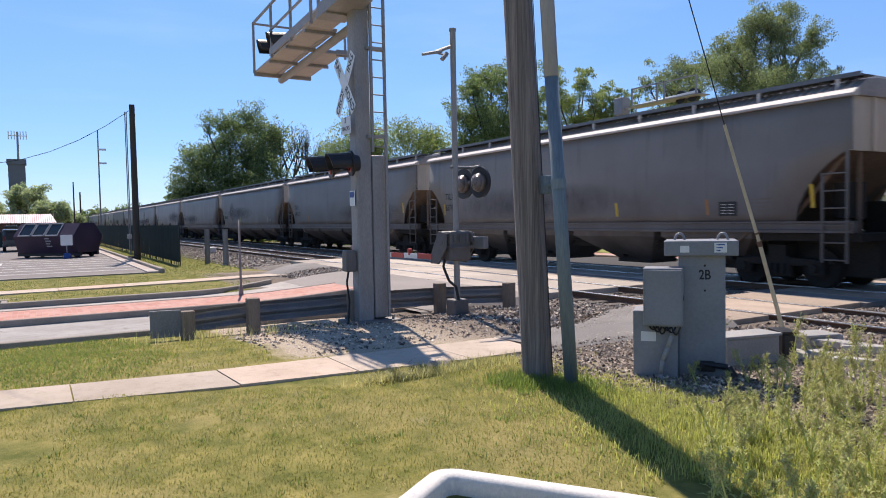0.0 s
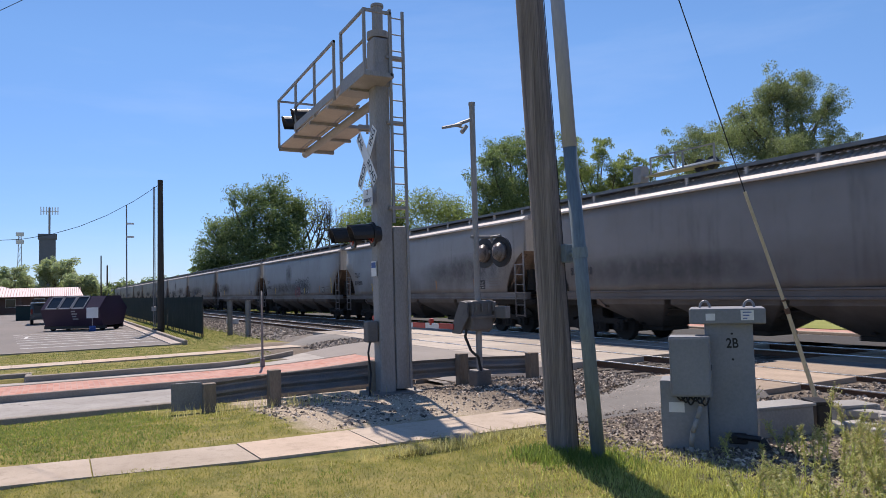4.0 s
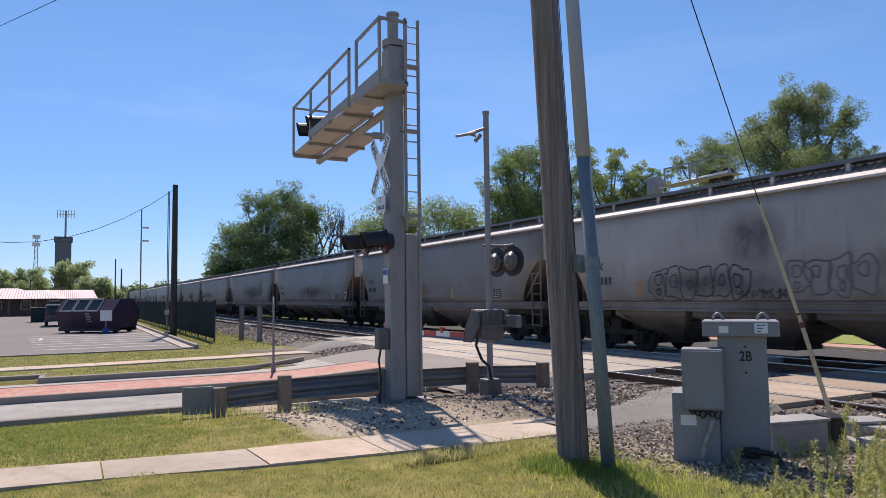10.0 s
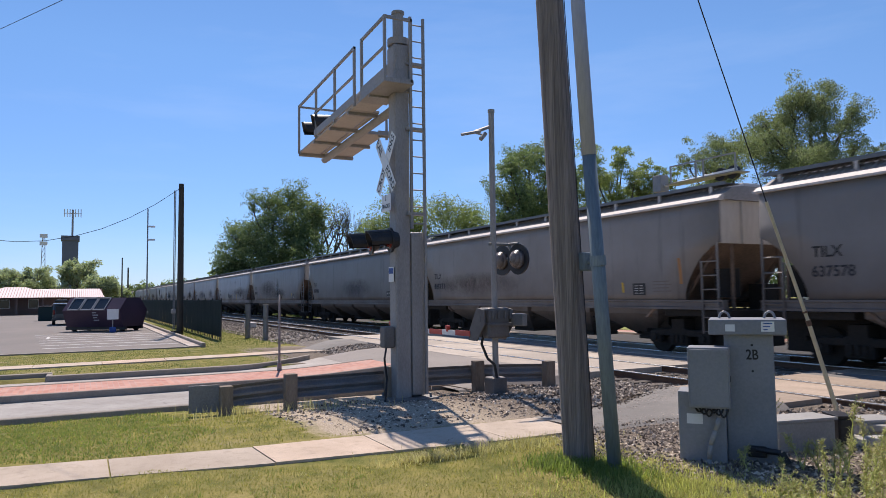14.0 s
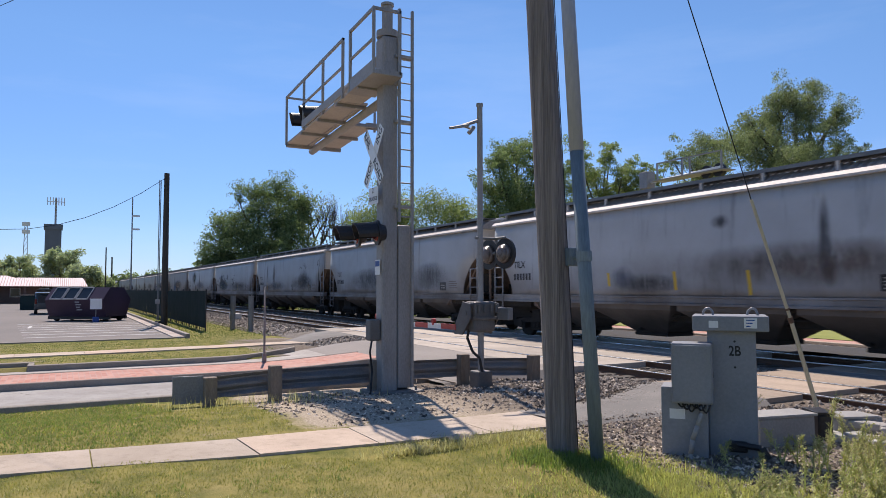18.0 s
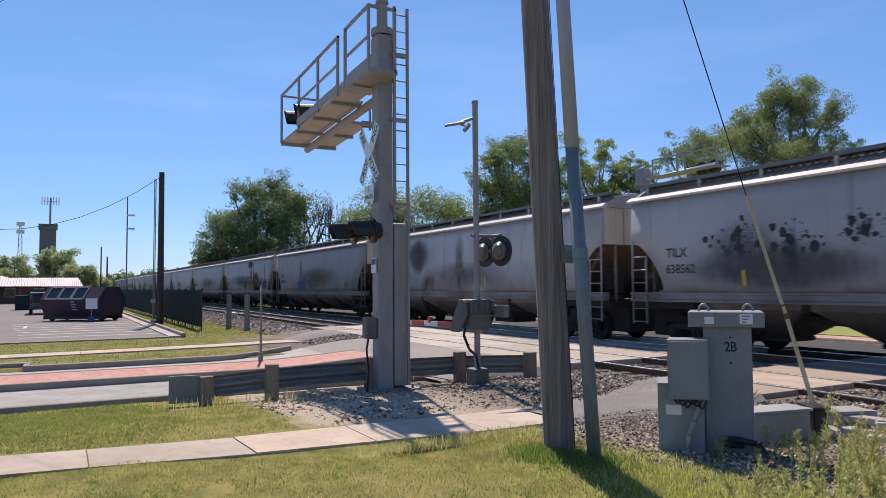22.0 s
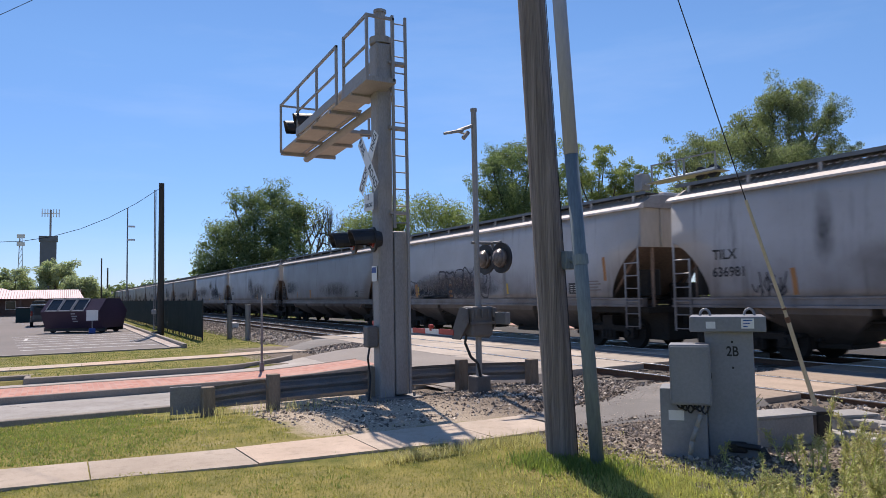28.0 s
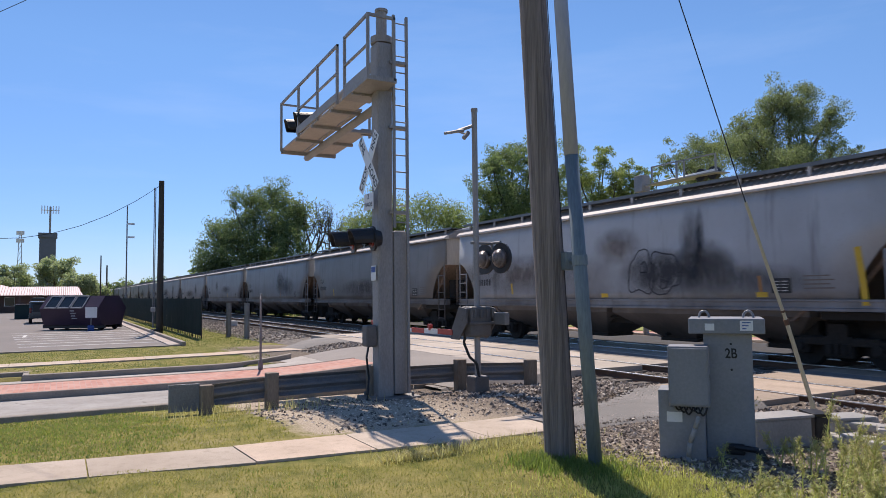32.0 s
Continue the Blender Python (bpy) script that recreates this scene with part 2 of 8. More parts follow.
def brick_paving():
    m, nt, b = nodes_of("brick_paving")
    v = coords(nt, world_space=True)
    t = add(nt, "ShaderNodeTexBrick", Scale=1.0)
    t.inputs["Color1"].default_value = (0.40, 0.145, 0.10, 1)
    t.inputs["Color2"].default_value = (0.52, 0.24, 0.17, 1)
    t.inputs["Mortar"].default_value = (0.42, 0.25, 0.20, 1)
    t.inputs["Brick Width"].default_value, t.inputs["Row Height"].default_value, t.inputs["Mortar Size"].default_value = 0.22, 0.11, 0.008
    nt.links.new(v, t.inputs["Vector"])
    dust = ramp(nt, noise_of(nt, v, 1.6, 5, 0.65), [(0.35, 0.05), (0.75, 0.55)])
    nt.links.new(mixc(nt, dust, t.outputs[0], (0.50, 0.40, 0.35)), b.inputs["Base Color"])
    b.inputs["Roughness"].default_value = 0.9
    bumped(nt, b, t.outputs["Fac"], 0.4, 0.01)
    return m


def leaf_material(name, a, c):
    m, nt, b = nodes_of(name)
    geo = nt.nodes.new("ShaderNodeNewGeometry")
    col = mixc(nt, geo.outputs["Random Per Island"], a, c)
    nt.links.new(col, b.inputs["Base Color"])
    b.inputs["Roughness"].default_value = 0.55
    b.inputs["Specular IOR Level"].default_value = 0.3
    tr = nt.nodes.new("ShaderNodeBsdfTranslucent")
    bright = mixc(nt, 1.0, col, (1.4, 1.6, 1.0), "MULTIPLY")
    nt.links.new(bright, tr.inputs[0])
    mx = nt.nodes.new("ShaderNodeMixShader")
    mx.inputs[0].default_value = 0.45
    nt.links.new(b.outputs[0], mx.inputs[1])
    nt.links.new(tr.outputs[0], mx.inputs[2])
    nt.links.new(mx.outputs[0], nt.nodes["Material Output"].inputs[0])
    return m


def stone_material(name="ballast_stone", lift=1.0):
    m, nt, b = nodes_of(name)
    geo = nt.nodes.new("ShaderNodeNewGeometry")
    v = coords(nt, world_space=True)
    c = ramp(nt, geo.outputs["Random Per Island"], [(0.0, (0.045, 0.038, 0.034)), (0.4, (0.16, 0.138, 0.122)), (0.72, (0.38, 0.335, 0.29)), (1.0, (0.74, 0.68, 0.60))])
    c = mixc(nt, ramp(nt, noise_of(nt, v, 30, 3), [(0.4, 0.0), (0.7, 0.5)]), c, (0.16, 0.13, 0.11))
    c = mixc(nt, 1.0, c, (lift, lift * 0.95, lift * 0.88), "MULTIPLY")
    nt.links.new(c, b.inputs["Base Color"])
    b.inputs["Roughness"].default_value = 0.9
    return m


def window_glass():
    m, nt, b = nodes_of("dark_glass")
    b.inputs["Base Color"].default_value = (0.02, 0.025, 0.03, 1)
    b.inputs["Roughness"].default_value = 0.08
    v = coords(nt)
    bumped(nt, b, noise_of(nt, v, 2.0), 0.03)
    return m


def flat_paint(name, col, rough=0.6, worn=0.35):
    return surface(name, tuple(c * (1 - worn) for c in col), col, 2.0, 30, rough, 0, 0.08)


M_GROUND = ground_material()
M_CAR = car_paint()
M_BRICK = brick_paving()
M_STONE = stone_material()
M_PEBBLE = stone_material("sandy_pebble", 1.45)
M_GLASS = window_glass()
M_ASPHALT = surface("old_asphalt", (0.175, 0.158, 0.143), (0.33, 0.297, 0.268), 0.5, 45, 0.9, 0, 0.5, world_space=True)
M_RAMP = surface("ramp_asphalt", (0.125, 0.118, 0.11), (0.29, 0.272, 0.25), 0.8, 110, 0.92, 0, 0.6, world_space=True)
# near-black so that shade under the train is painted into the surface
M_FARSHADE = surface("asphalt_painted_shade", (0.03, 0.029, 0.028), (0.075, 0.07, 0.066), 0.7, 60, 0.92, 0, 0.5, world_space=True)
M_LOT = surface("lot_asphalt", (0.125, 0.112, 0.102), (0.245, 0.218, 0.198), 0.2, 30, 0.9, 0, 0.4, world_space=True)
M_ROADCON = path_concrete("road_concrete", (0.33, 0.30, 0.268), (0.50, 0.465, 0.425), 0.45, 0.35)
M_WALK = path_concrete("walk_concrete", (0.43, 0.35, 0.27), (0.60, 0.50, 0.40))
M_PANEL = surface("crossing_panel_concrete", (0.29, 0.25, 0.21), (0.58, 0.51, 0.435), 1.2, 35, 0.9, 0, 0.35, vary=0.22)
M_PANELWORN = surface("crossing_panel_worn", (0.27, 0.21, 0.16), (0.52, 0.415, 0.32), 1.4, 30, 0.9, 0, 0.4, (0.6, 2, 2), vary=0.2)
M_LAWN = surface("far_mown_lawn", (0.20, 0.225, 0.06), (0.32, 0.33, 0.11), 0.5, 14, 0.95, 0, 0.5, world_space=True, spec=0.1)
M_KERB = surface("kerb_concrete", (0.20, 0.172, 0.145), (0.38, 0.338, 0.29), 1.6, 40, 0.9, 0, 0.4, world_space=True)
M_WHITECON = surface("white_concrete", (0.52, 0.50, 0.46), (0.74, 0.72, 0.67), 2.5, 50, 0.85, 0, 0.3)
M_BALLAST = surface("ballast_bed", (0.10, 0.085, 0.07), (0.30, 0.265, 0.23), 3.0, 28, 0.95, 0, 0.9, world_space=True, dist=0.06)
M_BLOCK = surface("broken_concrete", (0.33, 0.31, 0.28), (0.56, 0.53, 0.49), 2.5, 45, 0.9, 0, 0.4, vary=0.25)
M_RAILTOP = surface("polished_rail", (0.50, 0.49, 0.47), (0.75, 0.74, 0.72), 4, 40, 0.28, 1.0, 0.02, (0.1, 1, 1))
M_RUST = surface("rusty_steel", (0.075, 0.045, 0.03), (0.20, 0.115, 0.075), 3, 40, 0.85, 0.2, 0.3)
M_TIE = surface("tie_wood", (0.06, 0.05, 0.042), (0.17, 0.145, 0.12), 2, 30, 0.92, 0, 0.5, (0.4, 3, 3), vary=0.3)
M_ALU = surface("weathered_aluminium", (0.23, 0.215, 0.205), (0.39, 0.375, 0.36), 3, 45, 0.6, 0.2, 0.06, (1, 1, 0.35))
M_ALUDARK = surface("grey_cast_aluminium", (0.15, 0.145, 0.14), (0.27, 0.265, 0.255), 4, 45, 0.6, 0.3, 0.15)
M_GATEBOX = surface("gate_mechanism_grey", (0.085, 0.08, 0.076), (0.19, 0.18, 0.17), 4, 45, 0.6, 0.2, 0.15)
M_GRATE = surface("platform_plate", (0.34, 0.30, 0.27), (0.50, 0.45, 0.41), 4, 30, 0.75, 0.2, 0.1)
M_CABINET = surface("grey_cabinet_paint", (0.20, 0.208, 0.225), (0.285, 0.293, 0.31), 2.2, 35, 0.55, 0.1, 0.06, vary=0.06)
M_TRACKBOX = surface("trackside_box_grey", (0.24, 0.235, 0.225), (0.38, 0.37, 0.35), 2.2, 30, 0.7, 0, 0.1, vary=0.1)
M_GALV = surface("galvanised_beam", (0.15, 0.15, 0.155), (0.29, 0.29, 0.295), 3, 40, 0.6, 0.45, 0.1)
M_POSTWOOD = surface("weathered_timber", (0.15, 0.115, 0.085), (0.33, 0.27, 0.21), 2.5, 40, 0.9, 0, 0.5, (3, 3, 0.3), vary=0.2)
M_POLEWOOD = surface("utility_pole_wood", (0.07, 0.058, 0.052), (0.42, 0.36, 0.33), 3.2, 16, 0.9, 0, 1.0, (7, 7, 0.10), dist=0.02)
M_DARKPOLE = surface("dark_pole_wood", (0.03, 0.026, 0.022), (0.085, 0.075, 0.062), 3.0, 22, 0.9, 0, 0.4, (4, 4, 0.15))
M_CONDUIT_LOW = surface("conduit_bluegrey", (0.10, 0.135, 0.16), (0.23, 0.28, 0.31), 2.5, 22, 0.6, 0, 0.15, (2, 2, 0.3))
M_CONDUIT_TOP = surface("conduit_pale", (0.28, 0.31, 0.40), (0.40, 0.43, 0.52), 3, 30, 0.5, 0, 0.05, (1, 1, 0.2))
M_GUARD = surface("faded_yellow_plastic", (0.40, 0.35, 0.22), (0.60, 0.54, 0.38), 6, 30, 0.6, 0, 0.05, (1, 1, 0.3))
M_BLACK = surface("black_enamel", (0.012, 0.012, 0.014), (0.03, 0.03, 0.033), 5, 40, 0.45, 0, 0.05)
M_CABLE = flat_paint("black_cable", (0.02, 0.02, 0.022), 0.5)
M_LENS = flat_paint("red_lens", (0.22, 0.025, 0.02), 0.2)
M_LENSGREY = surface("dusty_lens", (0.10, 0.085, 0.08), (0.22, 0.19, 0.18), 8, 60, 0.3, 0, 0.05)
M_SIGN = flat_paint("white_sign_sheet", (0.78, 0.78, 0.76), 0.4, 0.12)
M_SIGNBLACK = flat_paint("sign_black", (0.02, 0.02, 0.02), 0.5)
M_SIGNBLUE = flat_paint("sign_blue", (0.03, 0.09, 0.34), 0.5)
M_RED = flat_paint("gate_red", (0.55, 0.06, 0.045), 0.4, 0.25)
M_WHITE = flat_paint("gate_white", (0.80, 0.80, 0.78), 0.4, 0.15)
# paler than the roof sheet: sunlight on the eave is mixed into the colour
M_ROOFCAR = surface("car_top_sunlit", (0.42, 0.38, 0.35), (0.66, 0.62, 0.585), 1.3, 18, 0.7, 0.1, 0.15, (0.5, 1, 1), vary=0.15)
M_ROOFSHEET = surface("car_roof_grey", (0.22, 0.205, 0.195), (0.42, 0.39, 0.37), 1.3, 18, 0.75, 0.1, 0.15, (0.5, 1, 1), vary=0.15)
# grime, made darker still by underside shade put into the colour
M_UNDER = surface("underframe_grime_and_shade", (0.012, 0.011, 0.010), (0.04, 0.035, 0.03), 2, 20, 0.9, 0.1, 0.2)
M_HOPPER = hopper_paint()
M_ENDCAP = surface("end_sheet_cream", (0.40, 0.37, 0.33), (0.62, 0.59, 0.545), 1.0, 12, 0.7, 0, 0.08, (1.5, 1.5, 0.2), vary=0.2)
M_SLOPE = surface("end_slope_rusty", (0.12, 0.085, 0.065), (0.30, 0.21, 0.155), 1.2, 14, 0.85, 0, 0.12, vary=0.3)
M_GRATING = surface("running_board_steel", (0.06, 0.06, 0.06), (0.15, 0.145, 0.14), 4, 40, 0.6, 0.3, 0.1)
M_BOARDEDGE = surface("board_edge_bluegrey", (0.10, 0.115, 0.125), (0.20, 0.22, 0.235), 3, 40, 0.6, 0.2, 0.1)
M_FENCE = surface("green_mesh_screen", (0.009, 0.024, 0.025), (0.016, 0.038, 0.038), 1.5, 60, 0.85, 0, 0.15)
M_FENCEPOST = flat_paint("black_fence_post", (0.015, 0.017, 0.017), 0.5)
M_DUMP = surface("container_maroon_paint", (0.024, 0.014, 0.030), (0.062, 0.036, 0.066), 0.8, 14, 0.5, 0, 0.1)
M_DUMPFRAME = surface("container_grey_frame", (0.22, 0.22, 0.23), (0.36, 0.36, 0.37), 2, 30, 0.6, 0, 0.1)
M_SUV = flat_paint("vehicle_grey_paint", (0.085, 0.095, 0.10), 0.25, 0.2)
M_TYRE = flat_paint("tyre_rubber", (0.02, 0.02, 0.02), 0.85)
M_ROOFSEAM = surface("roof_seam_red", (0.42, 0.22, 0.21), (0.56, 0.34, 0.32), 1, 8, 0.7, 0, 0.1)
M_PINKROOF = surface("red_metal_roof", (0.72, 0.60, 0.585), (0.86, 0.77, 0.755), 1, 8, 0.8, 0, 0.1)
# dark brick with the blue of distance haze mixed into it
M_TOWERBRICK = surface("tower_brick_hazed", (0.11, 0.125, 0.15), (0.18, 0.20, 0.235), 0.4, 6, 0.9, 0, 0.2)
M_WALLBRICK = surface("building_brick", (0.12, 0.08, 0.07), (0.22, 0.16, 0.14), 0.8, 8, 0.9, 0, 0.2)
M_SIDING = surface("pale_siding", (0.52, 0.53, 0.54), (0.68, 0.69, 0.70), 1, 10, 0.8, 0, 0.1)
M_SHINGLE = surface("roof_shingle", (0.07, 0.07, 0.075), (0.16, 0.155, 0.15), 1, 12, 0.9, 0, 0.3)
M_LINE = surface("lot_line_paint", (0.42, 0.41, 0.39), (0.68, 0.67, 0.64), 2, 30, 0.8, 0, 0.1, world_space=True)
M_BARK = surface("tree_bark", (0.045, 0.036, 0.028), (0.13, 0.105, 0.085), 2, 18, 0.95, 0, 0.6, (2, 2, 0.5))
M_LEAF = leaf_material("leaves_green", (0.075, 0.108, 0.055), (0.25, 0.30, 0.15))
M_LEAFPALE = leaf_material("leaves_yellowgreen", (0.12, 0.155, 0.065), (0.33, 0.365, 0.165))
M_LEAFOLIVE = leaf_material("leaves_olive", (0.10, 0.122, 0.07), (0.29, 0.32, 0.185))
M_GRASS = leaf_material("grass_blade", (0.185, 0.185, 0.05), (0.38, 0.325, 0.12))
M_GRASSRICH = leaf_material("grass_rich", (0.115, 0.165, 0.04), (0.25, 0.29, 0.09))
M_GRASSFAR = leaf_material("grass_verge", (0.12, 0.145, 0.05), (0.21, 0.22, 0.085))
M_WEED = leaf_material("weed_leaf", (0.31, 0.33, 0.125), (0.58, 0.56, 0.27))
# distance haze is painted into these leaves, lighter and greyer
M_LEAFHAZE = leaf_material("leaves_painted_haze", (0.26, 0.29, 0.20), (0.40, 0.42, 0.30))
M_GRASSLIGHT = leaf_material("grass_light", (0.27, 0.28, 0.085), (0.52, 0.48, 0.20))
M_SEED = leaf_material("weed_seed", (0.32, 0.27, 0.14), (0.58, 0.50, 0.31))


# ---- mesh helpers ----
def thing(name, at=(0, 0, 0), label="", category="", group="", kind="", rz=0):
    ob = new(name)
    ob.empty_display_size = 0.2
    ob.matrix_basis = pose(*at, 0, 0, rz)
    return tagged(ob, label, category, group, kind)


def part(name, bm, material, parent, label="", smooth=False):
    """Links a bmesh as one mesh under a thing, a part or a piece of the setting."""
    me = bpy.data.meshes.new(name)
    bm.to_mesh(me)
    bm.free()
    me.materials.append(material)
    if smooth:
        for p in me.polygons:
            p.use_smooth = True
    ob = new(name, me)
    ob.parent = parent
    if label:
        ob["label"] = label
    return ob


def plain(name, bm, material, label, category, kind="", group="", smooth=False):
    ob = part(name, bm, material, None, "", smooth)
    return tagged(ob, label, category, group, kind)


def raw(name, verts, faces, material, parent=None, label=""):
    me = bpy.data.meshes.new(name)
    me.from_pydata(verts, [], faces)
    me.materials.append(material)
    ob = new(name, me)
    ob.parent = parent
    if label:
        ob["label"] = label
    return ob


def box(bm, x0, x1, y0, y1, z0, z1, bevel=0.0):
    m = Matrix.Translation(((x0 + x1) / 2, (y0 + y1) / 2, (z0 + z1) / 2)) @ Matrix.Diagonal((x1 - x0, y1 - y0, z1 - z0, 1))
    r = bmesh.ops.create_cube(bm, size=1, matrix=m)
    if bevel:
        edges = list({e for v in r["verts"] for e in v.link_edges})
        bmesh.ops.bevel(bm, geom=edges, offset=bevel, segments=2, profile=0.5, affect="EDGES")
    return bm


def rod(bm, a, b, r0, r1=None, n=8, cap=True):
    a, b = Vector(a), Vector(b)
    d = b - a
    m = Matrix.Translation((a + b) / 2) @ d.to_track_quat("Z", "Y").to_matrix().to_4x4()
    bmesh.ops.create_cone(bm, cap_ends=cap, segments=n, radius1=r0, radius2=r0 if r1 is None else r1, depth=d.length, matrix=m)
    return bm


def slab(bm, poly, z0, z1):
    """An upright prism over a plan polygon; z1 may be a function of x and y."""
    top = z1 if callable(z1) else (lambda x, y: z1)
    lo = [bm.verts.new((x, y, z0)) for x, y in poly]
    hi = [bm.verts.new((x, y, top(x, y))) for x, y in poly]
    n = len(poly)
    bm.faces.new(hi)
    bm.faces.new(lo[::-1])
    for i in range(n):
        bm.faces.new((lo[i], lo[(i + 1) % n], hi[(i + 1) % n], hi[i]))
    bmesh.ops.recalc_face_normals(bm, faces=bm.faces)
    return bm


def extrude_profile(bm, prof, x0, x1, axis="x"):
    """A closed profile of (y, z) drawn out along x, or of (x, z) along y."""
    put = (lambda s, p: (s, p[0], p[1])) if axis == "x" else (lambda s, p: (p[0], s, p[1]))
    a = [bm.verts.new(put(x0, p)) for p in prof]
    b = [bm.verts.new(put(x1, p)) for p in prof]
    n = len(prof)
    bm.faces.new(a)
    bm.faces.new(b[::-1])
    for i in range(n):
        bm.faces.new((a[i], b[i], b[(i + 1) % n], a[(i + 1) % n]))
    bmesh.ops.recalc_face_normals(bm, faces=bm.faces)
    return bm


def B():
    return bmesh.new()


def letters(text, size, depth=0.0):
    """A mesh of upright letters in the x-z plane, facing -y, centred on its origin."""
    cu = bpy.data.curves.new("letters", "FONT")
    cu.body, cu.size, cu.align_x, cu.align_y, cu.extrude, cu.offset = text, size, "CENTER", "CENTER", depth, size * 0.018
    tmp = bpy.data.objects.new("letters", cu)
    me = bpy.data.meshes.new_from_object(tmp)
    bpy.data.objects.remove(tmp)
    bm = bmesh.new()
    bm.from_mesh(me)
    bpy.data.meshes.remove(me)
    bmesh.ops.transform(bm, matrix=Matrix.Rotation(radians(90), 4, "X"), verts=bm.verts)
    return bm


def smooth01(a, b, v):
    k = min(1.0, max(0.0, (v - a) / (b - a)))
    return k * k * (3 - 2 * k)


# ---- levels ----
def road_z(y):
    return -0.28 + 0.265 * smooth01(4.0, 9.6, y) - 0.25 * smooth01(18.5, 28.0, y)


def ground_z(x, y):
    z = -0.22 * smooth01(-9.3, -12.8, x) - 0.10 * smooth01(-21.8, -31, x)
    z -= 0.20 * smooth01(-12.95, -13.2, x) * smooth01(-20.0, -19.85, x) if -22 < x < -12.9 else 0.0
    z -= 0.10 * smooth01(7.6, 9.2, y) * smooth01(22, 19, y)
    if -30 < x < 6 and -12 < y < 8:
        z += 0.018 * noise.noise((x * 0.8, y * 0.8, 0)) + 0.008 * noise.noise((x * 3, y * 3, 4))
    return z


NEAR_Y, FAR_Y, HALF_GAUGE = 11.38, 15.9, 0.755


def sheet(xs, ys, zf):
    bm = B()
    g = [[bm.verts.new((x, y, zf(x, y))) for y in ys] for x in xs]
    for i in range(len(xs) - 1):
        for j in range(len(ys) - 1):
            bm.faces.new((g[i][j], g[i + 1][j], g[i + 1][j + 1], g[i][j + 1]))
    return bm


def span(a, b, step):
    n = max(1, round((b - a) / step))
    return [a + (b - a) * i / n for i in range(n + 1)]


xs = [-2500, -1200, -600, -300, -160] + span(-110, -34, 4) + span(-31.5, -23, 0.8) + [-22.2, -21.5, -20.8, -20.3, -20.0, -19.85] + span(-19.3, -14, 1.3) + [-13.2, -13.05, -12.9] + span(-12.6, 4, 0.22) + [6, 10, 20, 50, 150, 400, 1200, 2500]
ys = [-2500, -1200, -500, -200, -100, -60, -40, -25, -16] + span(-11, -2.5, 0.8) + span(-2.2, 9.4, 0.22) + span(10, 24, 1.0) + [30, 40, 60, 100, 200, 500, 1200, 2500]
plain("ground", sheet(xs, ys, ground_z), M_GROUND, "dry mown grass and bare earth ground", "ground", "structure", smooth=True)

# road: two concrete lanes, brick median between kerbs, asphalt apron up to the rails
lane_y = span(-60, 6.6, 0.9)
bm = sheet([-16.12, -14.6, -13.15], lane_y, lambda x, y: road_z(y))


def flare_lane(bm):
    for v in bm.verts:
        if v.co.x < -19:
            v.co.x -= 2.4 * smooth01(3.5, 9.0, v.co.y)
    return bm


road = plain("road", bm, M_ROADCON, "worn pale concrete street with a level crossing", "road", "structure")
part("far_lane", flare_lane(sheet([-19.75, -18.8, -17.93], lane_y, lambda x, y: road_z(y))), M_ROADCON, road)
def flare(bm, x_from, y0, y1, reach):
    """Swings the far edge of a sheet outwards towards the rails."""
    for v in bm.verts:
        if v.co.x < x_from:
            v.co.x -= reach * smooth01(y0, y1, v.co.y)
    return bm


part("apron", flare(sheet([-19.9, -19.7, -18, -15, -12.2, -11.9], span(6.6, 9.55, 0.3), lambda x, y: road_z(y) + 0.002 - (0.25 if x < -19.8 or x > -12 else 0)), -19, 3.5, 9.0, 2.4), M_ASPHALT, road, "patched grey asphalt apron")
part("middle_strip", sheet([-26.9, -18, -12.3], [13.28, 13.95], lambda x, y: -0.012), M_ASPHALT, road)
part("far_road", sheet([-60, -26.9, -18, -12.3, 30], [17.8, 18.6, 20.4], lambda x, y: road_z(y) - (0.12 if x < -27 or x > -12 else 0)), M_FARSHADE, road, "asphalt beyond the rails, painted dark for the shade under the train")
part("far_lane", sheet([-60, -26, -11, 30], [20.4, 21.6, 22.9], lambda x, y: -0.25), M_ROADCON, road, "pale concrete lane beyond the rails")
bm = B()
box(bm, -60, 30, 22.9, 23.1, -0.5, -0.14, 0.03)
part("far_kerb", bm, M_WALK, road, "pale kerb beyond the rails")
part("far_path", sheet([-60, -26, -11, 30], [23.1, 24.2], lambda x, y: -0.15), M_BRICK, road, "red brick path beyond the rails")
part("far_lawn", sheet(span(-60, 30, 6), span(24.2, 45, 2), lambda x, y: -0.13), M_LAWN, road, "bright mown lawn beyond the rails")


def run(name, x0, x1, y0, y1, zf, material, label, step=0.9, parent=None, bottom=-0.6):
    """A strip along y with upright sides that follows a level."""
    bm = B()
    pts = span(y0, y1, step)
    rows = [[bm.verts.new(p) for p in ((x0, y, bottom), (x0, y, zf(y)), (x0 + 0.02, y, zf(y) + 0.012), (x1 - 0.02, y, zf(y) + 0.012), (x1, y, zf(y)), (x1, y, bottom))] for y in pts]
    for a, b in zip(rows, rows[1:]):
        for i in range(5):
            bm.faces.new((a[i], a[i + 1], b[i + 1], b[i]))
    bm.faces.new(rows[0][::-1])
    bm.faces.new(rows[-1])
    bmesh.ops.recalc_face_normals(bm, faces=bm.faces)
    if parent:
        return part(name, bm, material, parent, label)
    return plain(name, bm, material, label, "kerb", "structure")


